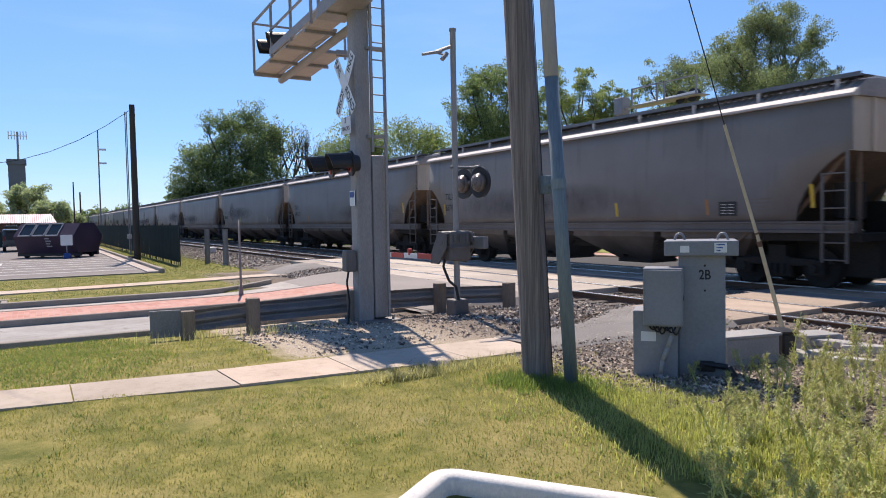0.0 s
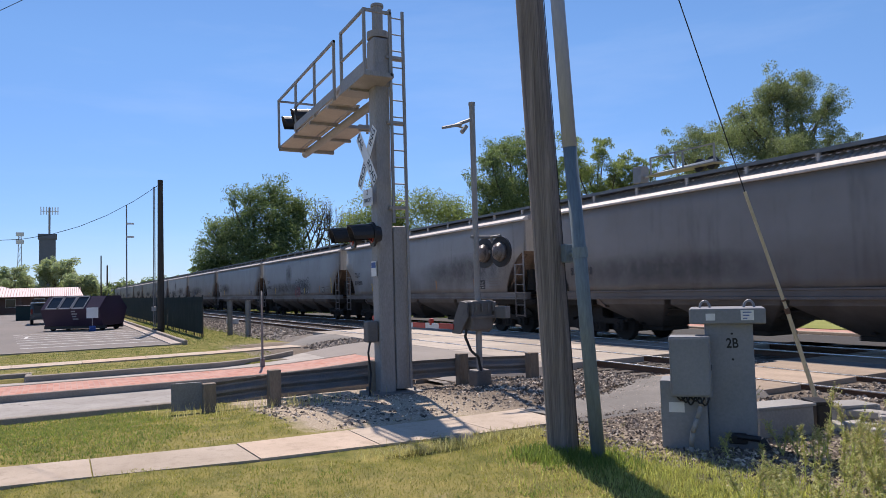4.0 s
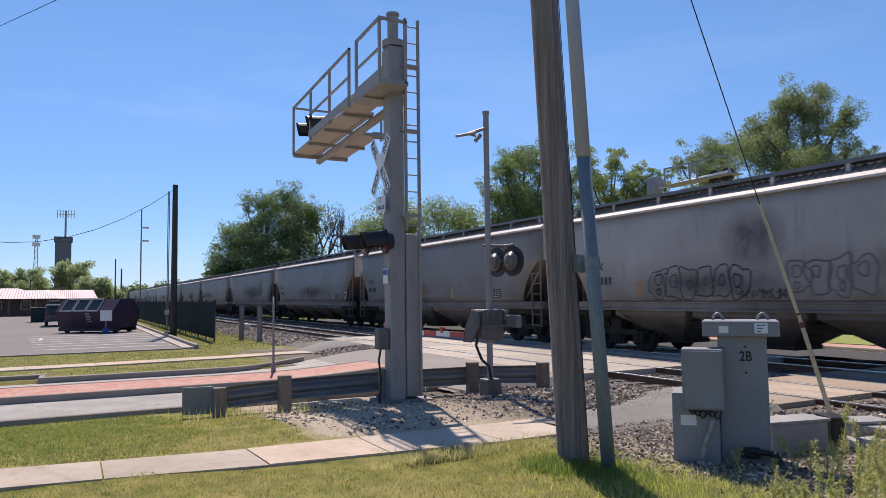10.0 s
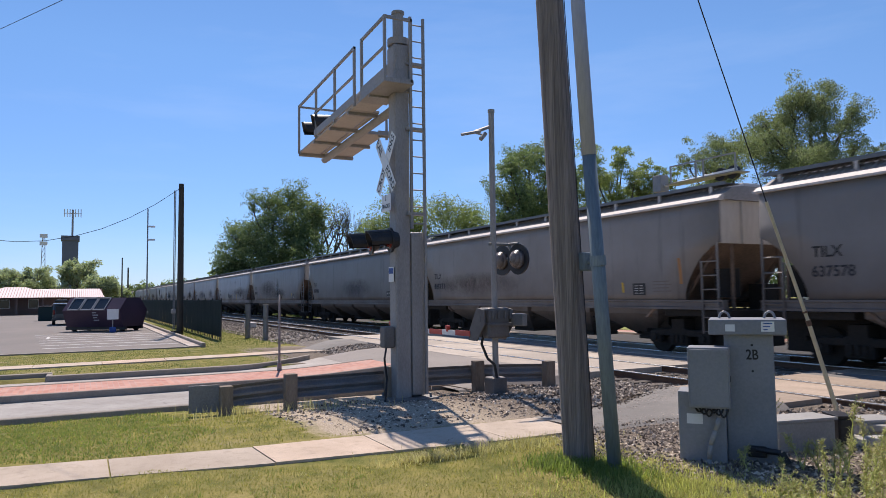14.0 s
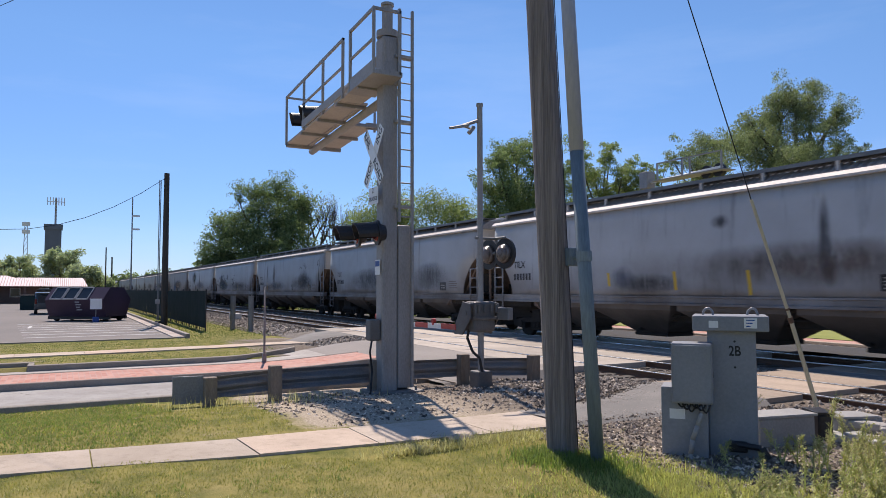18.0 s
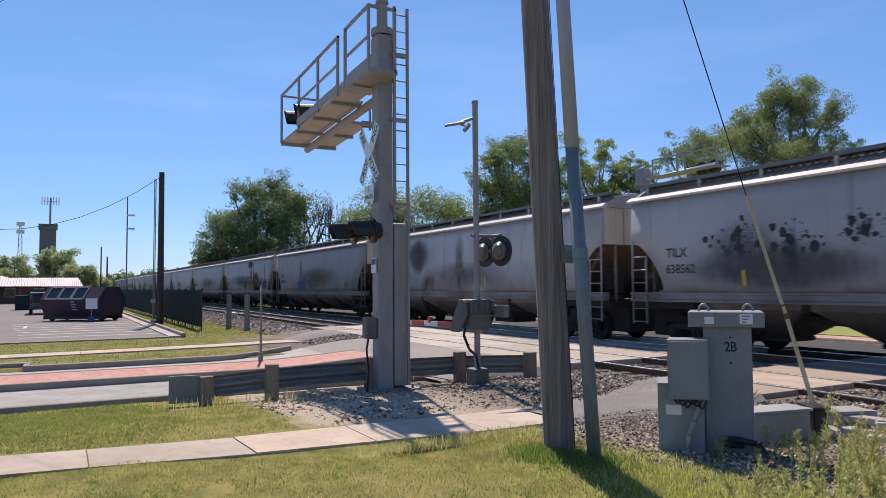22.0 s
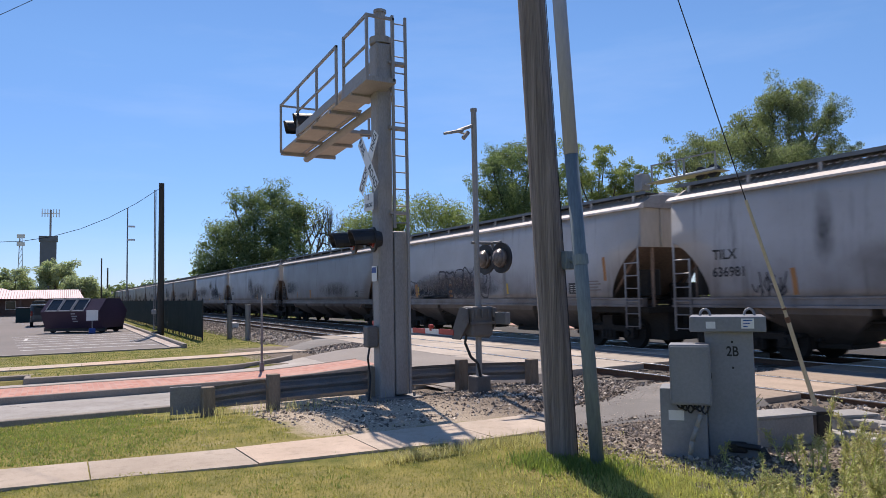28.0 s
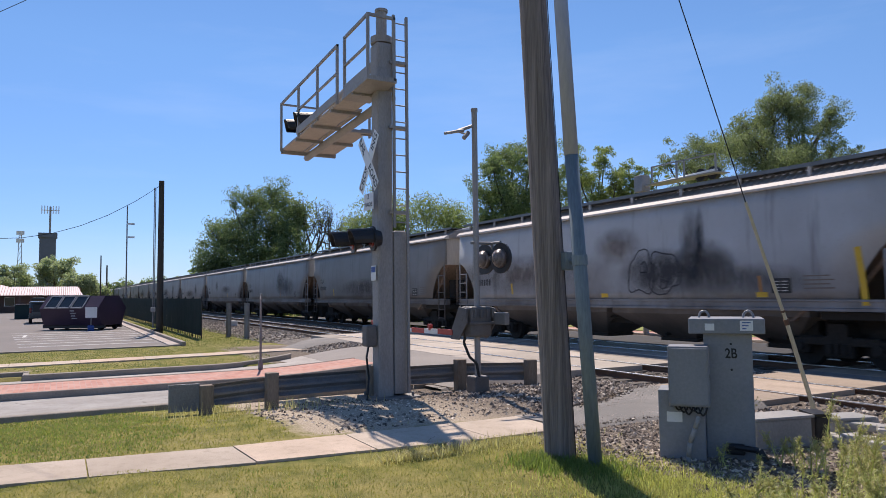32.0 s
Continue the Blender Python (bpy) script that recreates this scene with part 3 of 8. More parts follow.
kerb_top = lambda y: road_z(y) + 0.13
run("kerb_near", -13.15, -12.98, -60, 7.4, kerb_top, M_KERB, "grey concrete kerb along the near lane")
kerb_far = run("kerb_far", -19.92, -19.75, -0.62, 6.2, kerb_top, M_KERB, "grey concrete kerb along the far lane", step=0.45)
for v in kerb_far.data.vertices:
    v.co.x -= 2.4 * smooth01(3.5, 9.0, v.co.y)
inlet = run("kerb_inlet", -20.55, -20.37, -60, -0.62, lambda y: road_z(y) + 0.15, M_KERB, "grey concrete kerb set back at a drain inlet")
bm = sheet([-20.4, -20.1, -19.74], span(-60, -0.62, 3), lambda x, y: road_z(y) - 0.05 + 0.05 * smooth01(-20.3, -19.8, x))
part("gutter", bm, M_WALK, inlet, "pale concrete gutter apron")
bm = B()
box(bm, -20.55, -19.75, -0.74, -0.60, -0.6, road_z(0) + 0.145, 0.03)
part("kerb_return", bm, M_KERB, inlet)
median = run("median", -17.90, -16.17, -60, 7.0, lambda y: road_z(y) + 0.115, M_BRICK, "raised median paved in red brick")
run("kerb_edge", -16.17, -16.12, -60, 7.05, kerb_top, M_KERB, "grey concrete edge", parent=median)
run("kerb_edge", -17.95, -17.90, -60, 7.05, kerb_top, M_KERB, "grey concrete edge", parent=median)

# near footpath: cast slabs, some lifted, and the asphalt ramp over the rails
walk_near = thing("footpath_near", (0, 0, 0), "pale sunlit concrete footpath of cast slabs", "footpath", kind="structure")
rng = random.Random(4)


def path_far(y):
    """Edge of the near footpath towards the street."""
    return float(np.interp(y, [-15, -0.6, 0.3, 1.0, 1.75, 3.0, 4.0, 6.0], [-9.75, -8.52, -8.35, -8.24, -8.16, -8.11, -8.06, -8.05]))


def path_near(y):
    """Edge of the near footpath towards the lawn."""
    return float(np.interp(y, [-15, -0.6, 0.3, 1.75, 3.0, 4.0, 6.0], [-8.85, -7.66, -7.50, -7.27, -7.15, -7.02, -6.95]))


joints = [-14.2 + 1.448 * k for k in range(10)] + [0.28, 1.75, 3.07, 4.42, 5.72]
for k, (y, n) in enumerate(zip(joints, joints[1:])):
    dz = rng.uniform(-0.008, 0.012)
    skew = 0.05 if k % 2 else 0.0
    corners = [(path_far(y), y + 0.007), (path_near(y) + rng.uniform(-.01, .01), y + 0.007 + skew), (path_near(n) + rng.uniform(-.01, .01), n - 0.007 + 0.05 - skew), (path_far(n), n - 0.007)]
    if k == len(joints) - 2:
        # the last slab is broken off at the ramp
        corners[2:3] = [(path_near(n) - 0.05, n - 0.25), (path_near(n) - 0.35, n - 0.12), (path_near(n) - 0.6, n + 0.02)]
    bm = B()
    slab(bm, corners, -0.12, 0.016 + dz * 0.7)
    part("slab", bm, M_WALK, walk_near)
ramp_z = lambda x, y: 0.03 - 0.03 * smooth01(5.5, 9.5, y)


def ramp_left(y):
    """The near ramp widens towards the rails."""
    return -8.10 - 0.35 * smooth01(5.6, 7.6, y) - 1.15 * smooth01(7.0, 9.7, y)


ramp_rows = []
bm = B()
for y in span(5.52, 9.6, 0.3):
    xl, xr = ramp_left(y), -6.9 - 0.4 * smooth01(8.0, 9.6, y)
    wob = 0.04 * noise.noise((y * 1.7, 0, 3))
    ramp_rows.append([bm.verts.new((x, y, ramp_z(x, y) + dz)) for x, dz in ((xl - 0.25 + wob, -0.18), (xl + wob, -0.01), (xl + 0.3, 0.0), ((xl + xr) / 2, 0.012), (xr - 0.3 + wob, 0.0), (xr + wob, -0.01), (xr + 0.22 + wob, -0.18))])
for r0, r1 in zip(ramp_rows, ramp_rows[1:]):
    for i in range(6):
        bm.faces.new((r0[i], r0[i + 1], r1[i + 1], r1[i]))
plain("footpath_ramp", bm, M_RAMP, "dark asphalt footpath ramp up to the rails", "footpath", "structure", smooth=True)

# far footpath and its asphalt ramp
walk_far = thing("footpath_far", (0, 0, 0), "narrow pale concrete footpath across the grass", "footpath", kind="structure")
def far_mid(y):
    """Centre line of the far footpath, which bends away towards its ramp."""
    return float(np.interp(y, [-40, -1.7, 1.1, 4.5, 6.7], [-22.7, -23.55, -23.7, -24.1, -24.65]))


y = -30.0
while y < 6.6:
    bm = B()
    n = y + 1.788
    slab(bm, [(far_mid(y) - 0.52, y), (far_mid(y) + 0.52, y), (far_mid(n) + 0.52, n), (far_mid(n) - 0.52, n)], -0.5, ground_z(-24.0, y) + 0.04)
    part("slab", bm, M_WALK, walk_far)
    y += 1.8
bm = B()
ramp_rows = []
for y in span(6.6, 9.6, 0.3):
    xl, xr, z = -25.2 - 2.4 * smooth01(6.0, 9.8, y), -24.1 - 0.8 * smooth01(6.6, 9.6, y), -0.26 + 0.25 * smooth01(6.6, 9.2, y)
    ramp_rows.append([bm.verts.new((x, y, z + dz)) for x, dz in ((xl - 0.5, -0.25), (xl, -0.01), ((xl + xr) / 2, 0.015), (xr, -0.01), (xr + 0.5, -0.25))])
for r0, r1 in zip(ramp_rows, ramp_rows[1:]):
    for i in range(4):
        bm.faces.new((r0[i], r0[i + 1], r1[i + 1], r1[i]))
plain("far_ramp", bm, M_RAMP, "dark asphalt ramp of the far footpath", "footpath", "structure", smooth=True)

bm = sheet(span(-25.0, -20.6, 0.45), span(6.2, 9.55, 0.3), lambda x, y: -0.36 + 0.27 * smooth01(6.2, 9.2, y) - (0.12 if y < 6.3 else 0) + 0.03 * noise.noise((x * 2, y * 2, 5)))
plain("gravel_shoulder", bm, M_BALLAST, "gravel shoulder between the street and the far footpath ramp", "gravel", "structure", smooth=True)

# parking lot with kerb and painted bays
lot = plain("parking_lot", sheet(span(-130, -30.7, 8), span(-60, 4.0, 8), lambda x, y: -0.29), M_LOT, "sunlit grey asphalt parking lot with painted bays", "parking lot", "structure")
bm = B()
box(bm, -130, -30.7, 4.0, 4.45, -0.5, -0.25)
part("gutter", bm, M_ROADCON, lot, "pale concrete gutter")
bm = B()
box(bm, -130, -30.45, 4.45, 4.62, -0.5, -0.13, 0.02)
part("kerb_edge", bm, M_KERB, lot, "grey concrete kerb")
for i in range(7):
    bm = B()
    box(bm, -33.66 - i * 2.15, -33.46 - i * 2.15, -1.4 - 0.15 * i, 3.9, -0.29, -0.285)
    part("painted_line", bm, M_LINE, lot)
bm = B()
box(bm, -44.2, -41.8, -1.6, -1.45, -0.29, -0.284)
part("painted_line", bm, M_LINE, lot)
bm = B()
box(bm, -30.85, -30.6, -60, 4.0, -0.4, -0.27)
part("lot_edge", bm, M_KERB, lot, "low concrete edge")

# ---- tracks ----
bm = B()
prof = [(7.7, -0.5), (8.9, -0.22), (9.6, -0.17), (13.2, -0.165), (13.65, -0.19), (14.1, -0.165), (17.8, -0.17), (18.6, -0.24), (20.0, -0.5)]
a = [[bm.verts.new((x, py, pz)) for py, pz in prof] for x in [-900, -300, -120] + span(-60, -30.0, 5) + [-24.7]]
b = [[bm.verts.new((x, py, pz)) for py, pz in prof] for x in [-12.1, -9.8]]
c = [[bm.verts.new((x, py, pz)) for py, pz in prof] for x in [-7.15, -3, 4, 20, 60, 400]]
m1 = [[bm.verts.new((x, py, min(pz, -0.2))) for py, pz in prof] for x in (-24.69, -12.11)]
m2 = [[bm.verts.new((x, py, min(pz, -0.2))) for py, pz in prof] for x in (-9.79, -7.16)]
rows = a + m1 + b + m2 + c
for p, q in zip(rows, rows[1:]):
    for i in range(len(prof) - 1):
        bm.faces.new((p[i], q[i], q[i + 1], p[i + 1]))
bmesh.ops.recalc_face_normals(bm, faces=bm.faces)
plain("ballast_bed", bm, M_BALLAST, "brown-grey crushed stone ballast bed", "ballast", "structure")

RAIL = [(-0.07, -0.17), (0.07, -0.17), (0.07, -0.155), (0.012, -0.13), (0.012, -0.045), (0.036, -0.035), (0.036, -0.012), (-0.036, -0.012), (-0.036, -0.035), (-0.012, -0.045), (-0.012, -0.13), (-0.07, -0.155)]
tie_mesh = B()
box(tie_mesh, -0.115, 0.115, -1.3, 1.3, -0.32, -0.135, 0.012)
tie_me = bpy.data.meshes.new("tie")
tie_mesh.to_mesh(tie_me)
tie_mesh.free()
tie_me.materials.append(M_TIE)
for cy, x0, x1, what in ((NEAR_Y, -70, 6, "empty near track of shiny rails on timber ties"), (FAR_Y, -36, 4, "far track under the passing freight train")):
    track = thing("track", (0, cy, 0), what, "railway track", kind="structure")
    for s in (-1, 1):
        bm = B()
        extrude_profile(bm, [(s * HALF_GAUGE + p, z) for p, z in RAIL], -900, 300)
        rail = part("rail", bm, M_RUST, track, "rust-brown steel rail")
        bm = B()
        box(bm, -900, 300, s * HALF_GAUGE - 0.037, s * HALF_GAUGE + 0.037, -0.026, 0.0, 0.008)
        part("railhead", bm, M_RAILTOP, rail, "polished running surface")
    x = x0
    while x < x1:
        if not (-29.5 < x < -12.3 or -9.5 < x < -7.2):
            ob = new("tie", tie_me)
            ob.parent = track
            ob.matrix_basis = pose(x + rng.uniform(-.03, .03), rng.uniform(-.04, .04), rng.uniform(-.01, .006), 0, 0, rng.uniform(-1.2, 1.2))
        x += 0.52
bm = B()
for cy in (NEAR_Y, FAR_Y):
    for i in range(420):
        box(bm, -70.6 - i * 0.62, -70.35 - i * 0.62, cy - 1.3, cy + 1.3, -0.3, -0.14)
plain("far_ties", bm, M_TIE, "timber ties of the distant track", "ties", "stuff")

crossing = thing("crossing_panels", (0, 0, 0), "dusty concrete panels of the level crossing", "level crossing", kind="structure")
for cy in (NEAR_Y, FAR_Y):
    for lo, hi in ((-1.80, -0.83), (-0.68, 0.68), (0.83, 1.88)):
        for k in range(-1, 5):
            bm = B()
            box(bm, -24.4 + k * 2.42, -24.4 + k * 2.42 + 2.4, cy + lo, cy + hi, -0.3, -0.012 + rng.uniform(-.006, .004), 0.012)
            # outer far panels take the colour with shade painted in
            part("panel", bm, M_FARSHADE if cy == FAR_Y and lo > 0 else M_PANEL, crossing)
        bm = B()
        box(bm, -9.6, -7.3, cy + lo, cy + hi, -0.3, -0.012 + rng.uniform(-.006, .004), 0.012)
        part("panel", bm, M_PANELWORN, crossing, "brown stained panel")
        bm = B()
        box(bm, -29.4, -26.95, cy + lo, cy + hi, -0.3, -0.012, 0.012)
        part("panel", bm, M_PANEL, crossing)
bm = B()
box(bm, -9.8, -7.2, NEAR_Y + 1.9, FAR_Y - 1.82, -0.3, -0.014)
plain("middle_path", bm, M_RAMP, "grey asphalt of the footpath between the tracks", "footpath", "structure")


# ---- freight cars ----
HALF = 8.69


def side_y(z):
    """How far the bulging side stands out at a height."""
    return 1.60 - 0.055 * ((z - 2.55) / 1.5) ** 2


EAVE = 4.07
OUTLINE = [(1.46, 7.52), (1.7, 7.54), (1.87, 7.6), (2.1, 7.72), (2.3, 7.86), (2.5, 8.02), (2.7, 8.24), (2.85, 8.46), (2.96, HALF), (3.3, HALF), (3.7, HALF), (4.05, HALF)]


def car_side(sign):
    bm = B()
    cols = [i / 14 * 2 - 1 for i in range(15)]
    g = [[bm.verts.new((c * e, sign * side_y(z), z)) for c in cols] for z, e in OUTLINE]
    for i in range(len(g) - 1):
        for j in range(14):
            bm.faces.new((g[i][j], g[i][j + 1], g[i + 1][j + 1], g[i + 1][j]))
    bmesh.ops.recalc_face_normals(bm, faces=bm.faces)
    bmesh.ops.solidify(bm, geom=list(bm.faces), thickness=0.03)
    return bm


def freight_car():
    """A four-bay covered hopper: curved sides, sloped ends over open platforms, trough hatches on the roof."""
    car = thing("hopper_car", (0, FAR_Y, 0), "weathered grey covered hopper freight car", "freight car", "freight train")
    for s in (-1, 1):
        side = part("side_sheet", car_side(s), M_CAR, car, "streaked grey curved side", True)
        for x in (-5.2, -1.75, 1.75, 5.2):
            bm = B()
            for z0, z1 in ((1.5, 2.2), (2.2, 3.0), (3.0, 4.0)):
                rod(bm, (x, s * (side_y(z0) - 0.006), z0), (x, s * (side_y(z1) - 0.006), z1), 0.014, n=5)
            part("weld_seam", bm, M_CAR, side)
        bm = B()
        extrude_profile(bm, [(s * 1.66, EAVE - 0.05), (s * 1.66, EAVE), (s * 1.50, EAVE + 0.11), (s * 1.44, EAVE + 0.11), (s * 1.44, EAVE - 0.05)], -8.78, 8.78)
        part("eave_rail", bm, M_ROOFCAR, car, "pale eave rail with sunlight put into its colour")
        bm = B()
        extrude_profile(bm, [(s * 1.40, 1.24), (s * 1.60, 1.24), (s * 1.60, 1.30), (s * 1.565, 1.31), (s * 1.565, 1.44), (s * 1.60, 1.45), (s * 1.60, 1.49), (s * 1.40, 1.49)], -8.75, 8.75)
        part("side_sill", bm, M_CAR, car, "dirty grey side sill")
        bm = B()
        box(bm, -8.7, 8.7, s * 1.02 - 0.28, s * 1.02 + 0.28, 4.47, 4.495)
        for i in range(84):
            x = -8.6 + i * 0.206
            box(bm, x, x + 0.03, s * 1.02 - 0.27, s * 1.02 + 0.27, 4.495, 4.505)
        board = part("running_board", bm, M_GRATING, car, "dark steel grating walkway")
        bm = B()
        box(bm, -8.75, 8.75, *sorted((s * 1.31, s * 1.335)), 4.44, 4.53)
        part("board_edge", bm, M_BOARDEDGE, board, "dull blue-grey edge angle")
        bm = B()
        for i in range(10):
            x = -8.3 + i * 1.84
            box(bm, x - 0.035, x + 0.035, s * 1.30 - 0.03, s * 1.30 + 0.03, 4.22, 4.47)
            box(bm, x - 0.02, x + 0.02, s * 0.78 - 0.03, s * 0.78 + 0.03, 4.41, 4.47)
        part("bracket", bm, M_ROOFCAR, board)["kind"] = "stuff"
        for e in (-1, 1):
            bm = B()
            for x in (8.64, 8.12):
                z1 = 2.95 if x > 8.5 else 2.5
                rod(bm, (e * x, s * 1.60, 0.62), (e * x, s * 1.60, z1), 0.028, n=6)
            for k in range(6):
                z = 0.68 + k * 0.36
                rod(bm, (e * 8.12, s * 1.60, z), (e * 8.64, s * 1.60, z), 0.018, n=5)
            part("ladder", bm, M_CAR, car, "grey steel corner ladder")
            bm = B()
            rod(bm, (e * 8.66, s * 1.50, 2.95), (e * 8.66, s * 1.50, 4.05), 0.03, n=6)
            part("corner_post", bm, M_CAR, car)
    bm = B()
    extrude_profile(bm, [(-1.54, 4.06), (-1.54, 4.11), (-1.02, 4.40), (-0.62, 4.44), (0.62, 4.44), (1.02, 4.40), (1.54, 4.11), (1.54, 4.06)], -8.72, 8.72)
    roof = part("roof", bm, M_ROOFSHEET, car, "grey weathered steel roof")
    bm = B()
    for k in range(86):
        x = -8.55 + k * 0.2
        for s in (-1, 1):
            lo, hi = [bm.verts.new((x + q, s * 1.52, 4.125)) for q in (0, 0.05, 0.1)], [bm.verts.new((x + q, s * 1.02, 4.405)) for q in (0, 0.05, 0.1)]
            lo[1].co.z += 0.05
            hi[1].co.z += 0.05
            for i in range(2):
                bm.faces.new((lo[i], lo[i + 1], hi[i + 1], hi[i]))
    part("roof_rib", bm, M_ROOFSHEET, roof)["kind"] = "stuff"
    for k in range(4):
        bm = B()
        x = -6.45 + k * 4.3
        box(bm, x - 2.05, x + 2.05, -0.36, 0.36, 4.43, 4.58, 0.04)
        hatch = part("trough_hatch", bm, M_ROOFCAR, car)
        bm = B()
        for q in (-1.5, 0, 1.5):
            box(bm, x + q - 0.04, x + q + 0.04, -0.4, 0.4, 4.57, 4.61)
        part("hatch_clamp", bm, M_GRATING, hatch)["kind"] = "stuff"
    for e in (-1, 1):
        bm = B()
        box(bm, *sorted((e * 8.52, e * 8.60)), -1.50, 1.50, 2.94, 4.1)
        cap = part("end_sheet", bm, M_ENDCAP, car, "cream upper end sheet")
        for yy in (-0.6, 0.6):
            bm = B()
            box(bm, *sorted((e * 8.60, e * 8.66)), yy - 0.05, yy + 0.05, 2.96, 4.06)
            part("stiffener", bm, M_ENDCAP, cap)
        bm = B()
        extrude_profile(bm, [(e * 8.58, 2.96), (e * 6.0, 1.0), (e * 5.9, 1.0), (e * 8.48, 3.02)], -1.50, 1.50, "y")
        part("end_slope", bm, M_SLOPE, car, "rust-stained sloping end sheet")
        bm = B()
        box(bm, *sorted((e * 6.6, e * 8.82)), -1.42, 1.42, 1.06, 1.22)
        part("end_platform", bm, M_UNDER, car)
        bm = B()
        box(bm, *sorted((e * 8.82, e * 9.28)), -0.13, 0.13, 0.72, 1.0, 0.03)
        part("coupler", bm, M_UNDER, car)
        bm = B()
        # added black block: stands for shade and shuts the view through the truck
        box(bm, *sorted((e * 5.45, e * 8.8)), -0.66, 0.66, 0.26, 1.08, 0.04)
        for q in (5.5, 6.2, 7.3, 8.0):
            rod(bm, (e * q, -1.1, 0.6), (e * q, 1.1, 0.6), 0.05, n=6)
        part("brake_rigging", bm, M_UNDER, car, "added black block for the shade over the truck, with brake rods")
        bm = B()
        rod(bm, (e * 8.2, -0.75, 1.55), (e * 8.2, -0.75, 2.3), 0.32, n=10)
        box(bm, *sorted((e * 7.9, e * 8.5)), 0.35, 0.95, 1.2, 1.9, 0.05)
        rod(bm, (e * 7.7, -1.2, 1.45), (e * 7.7, 1.0, 1.45), 0.05, n=6)
        part("brake_gear", bm, M_UNDER, car)
        for s in (-1, 1):
            part("end_brace", rod(B(), (e * 7.0, s * 1.3, 1.22), (e * 8.4, s * 1.3, 2.85), 0.05, n=6), M_SLOPE, car)
            part("end_post", rod(B(), (e * 8.5, s * 0.9, 1.22), (e * 8.5, s * 0.9, 2.95), 0.05, n=6), M_SLOPE, car)
        bm = B()
        for s in (-1, 1):
            for q in (-0.9, 0.9):
                box(bm, e * 6.75 + q - 0.2, e * 6.75 + q + 0.2, s * 1.0 - 0.1, s * 1.0 + 0.1, 0.28, 0.62, 0.04)
            box(bm, e * 6.75 - 0.9, e * 6.75 + 0.9, s * 1.0 - 0.09, s * 1.0 + 0.09, 0.48, 0.66, 0.03)
            box(bm, e * 6.75 - 0.32, e * 6.75 + 0.32, s * 1.0 - 0.1, s * 1.0 + 0.1, 0.22, 0.7, 0.04)
        box(bm, e * 6.75 - 0.22, e * 6.75 + 0.22, -1.1, 1.1, 0.5, 0.95)
        for q in (-0.55, 0.55):
            box(bm, e * 6.75 + q - 0.14, e * 6.75 + q + 0.14, -0.62, 0.62, 0.28, 0.72, 0.03)
        for s in (-1, 1):
            for q in (-0.16, 0.0, 0.16):
                rod(bm, (e * 6.75 + q, s * 1.12, 0.30), (e * 6.75 + q, s * 1.12, 0.52), 0.065, n=8)
            for q in (-0.88, 0.88):
                rod(bm, (e * 6.75 + q, s * 1.08, 0.44), (e * 6.75 + q, s * 1.16, 0.44), 0.1, n=10)
        rod(bm, (e * 5.6, -0.35, 0.42), (e * 8.0, -0.35, 0.42), 0.05, n=6)
        truck = part("truck", bm, M_UNDER, car, "grimy black two-axle truck")
        for q in (-0.88, 0.88):
            for s in (-1, 1):
                bm = B()
                x = e * 6.75 + q
                rod(bm, (x, s * 0.70, 0.44), (x, s * 0.83, 0.44), 0.44, n=20)
                rod(bm, (x, s * 0.68, 0.44), (x, s * 0.71, 0.44), 0.48, n=20)
                rod(bm, (x, s * 0.1, 0.44), (x, s * 0.7, 0.44), 0.08, n=8)
                part("wheel", bm, M_UNDER, truck)
    for x, l0, l1, h0, h1 in ((-5.0, -5.36, -4.66, -6.35, -3.62), (-1.76, -2.36, -1.16, -3.38, -0.12), (1.76, 1.16, 2.36, 0.12, 3.38), (5.0, 4.66, 5.36, 3.62, 6.35)):
        bm = B()
        lo = [(l0, -0.5), (l1, -0.5), (l1, 0.5), (l0, 0.5)]
        hi = [(h0, -1.46), (h1, -1.46), (h1, 1.46), (h0, 1.46)]
        p = [bm.verts.new((*q, 0.40)) for q in lo]
        r = [bm.verts.new((*q, 1.1)) for q in hi]
        r2 = [bm.verts.new((*q, 1.5)) for q in hi]
        bm.faces.new(p[::-1])
        for i in range(4):
            bm.faces.new((p[i], p[(i + 1) % 4], r[(i + 1) % 4], r[i]))
            bm.faces.new((r[i], r[(i + 1) % 4], r2[(i + 1) % 4], r2[i]))
        bay = part("hopper_bay", bm, M_HOPPER, car, "stained discharge hopper")
        bm = B()
        box(bm, l0 - 0.06, l1 + 0.06, -0.54, 0.54, 0.30, 0.41, 0.02)
        rod(bm, (x - 0.2, -0.8, 0.5), (x - 0.2, 0.8, 0.5), 0.04, n=6)
        part("outlet_gate", bm, M_UNDER, bay)
    side = next(c for c in car.children if c.name == "side_sheet")
    bm = letters("TILX", 0.34)
    for v in bm.verts:
        v.co = Vector((v.co.x - 7.02, -(side_y(v.co.z + 2.53) + 0.0068), v.co.z + 2.53))
    part("stencilled_mark", bm, M_SIGNBLACK, side, "black stencilled letters")
    bm = B()
    box(bm, 5.55, 6.05, -(side_y(1.8) + 0.009), -(side_y(1.8) + 0.003), 1.63, 1.97)
    panel = part("data_panel", bm, M_SIGNBLACK, side, "black data panel")
    bm = B()
    for k in range(4):
        for j in range(2):
            box(bm, 5.62 + 0.2 * j, 5.76 + 0.2 * j, -(side_y(1.8) + 0.012), -(side_y(1.8) + 0.0092), 1.68 + 0.07 * k, 1.70 + 0.07 * k)
    part("print_bar", bm, M_ENDCAP, panel)
    bm = B()
    for k in range(4):
        z = 1.72 + 0.09 * k
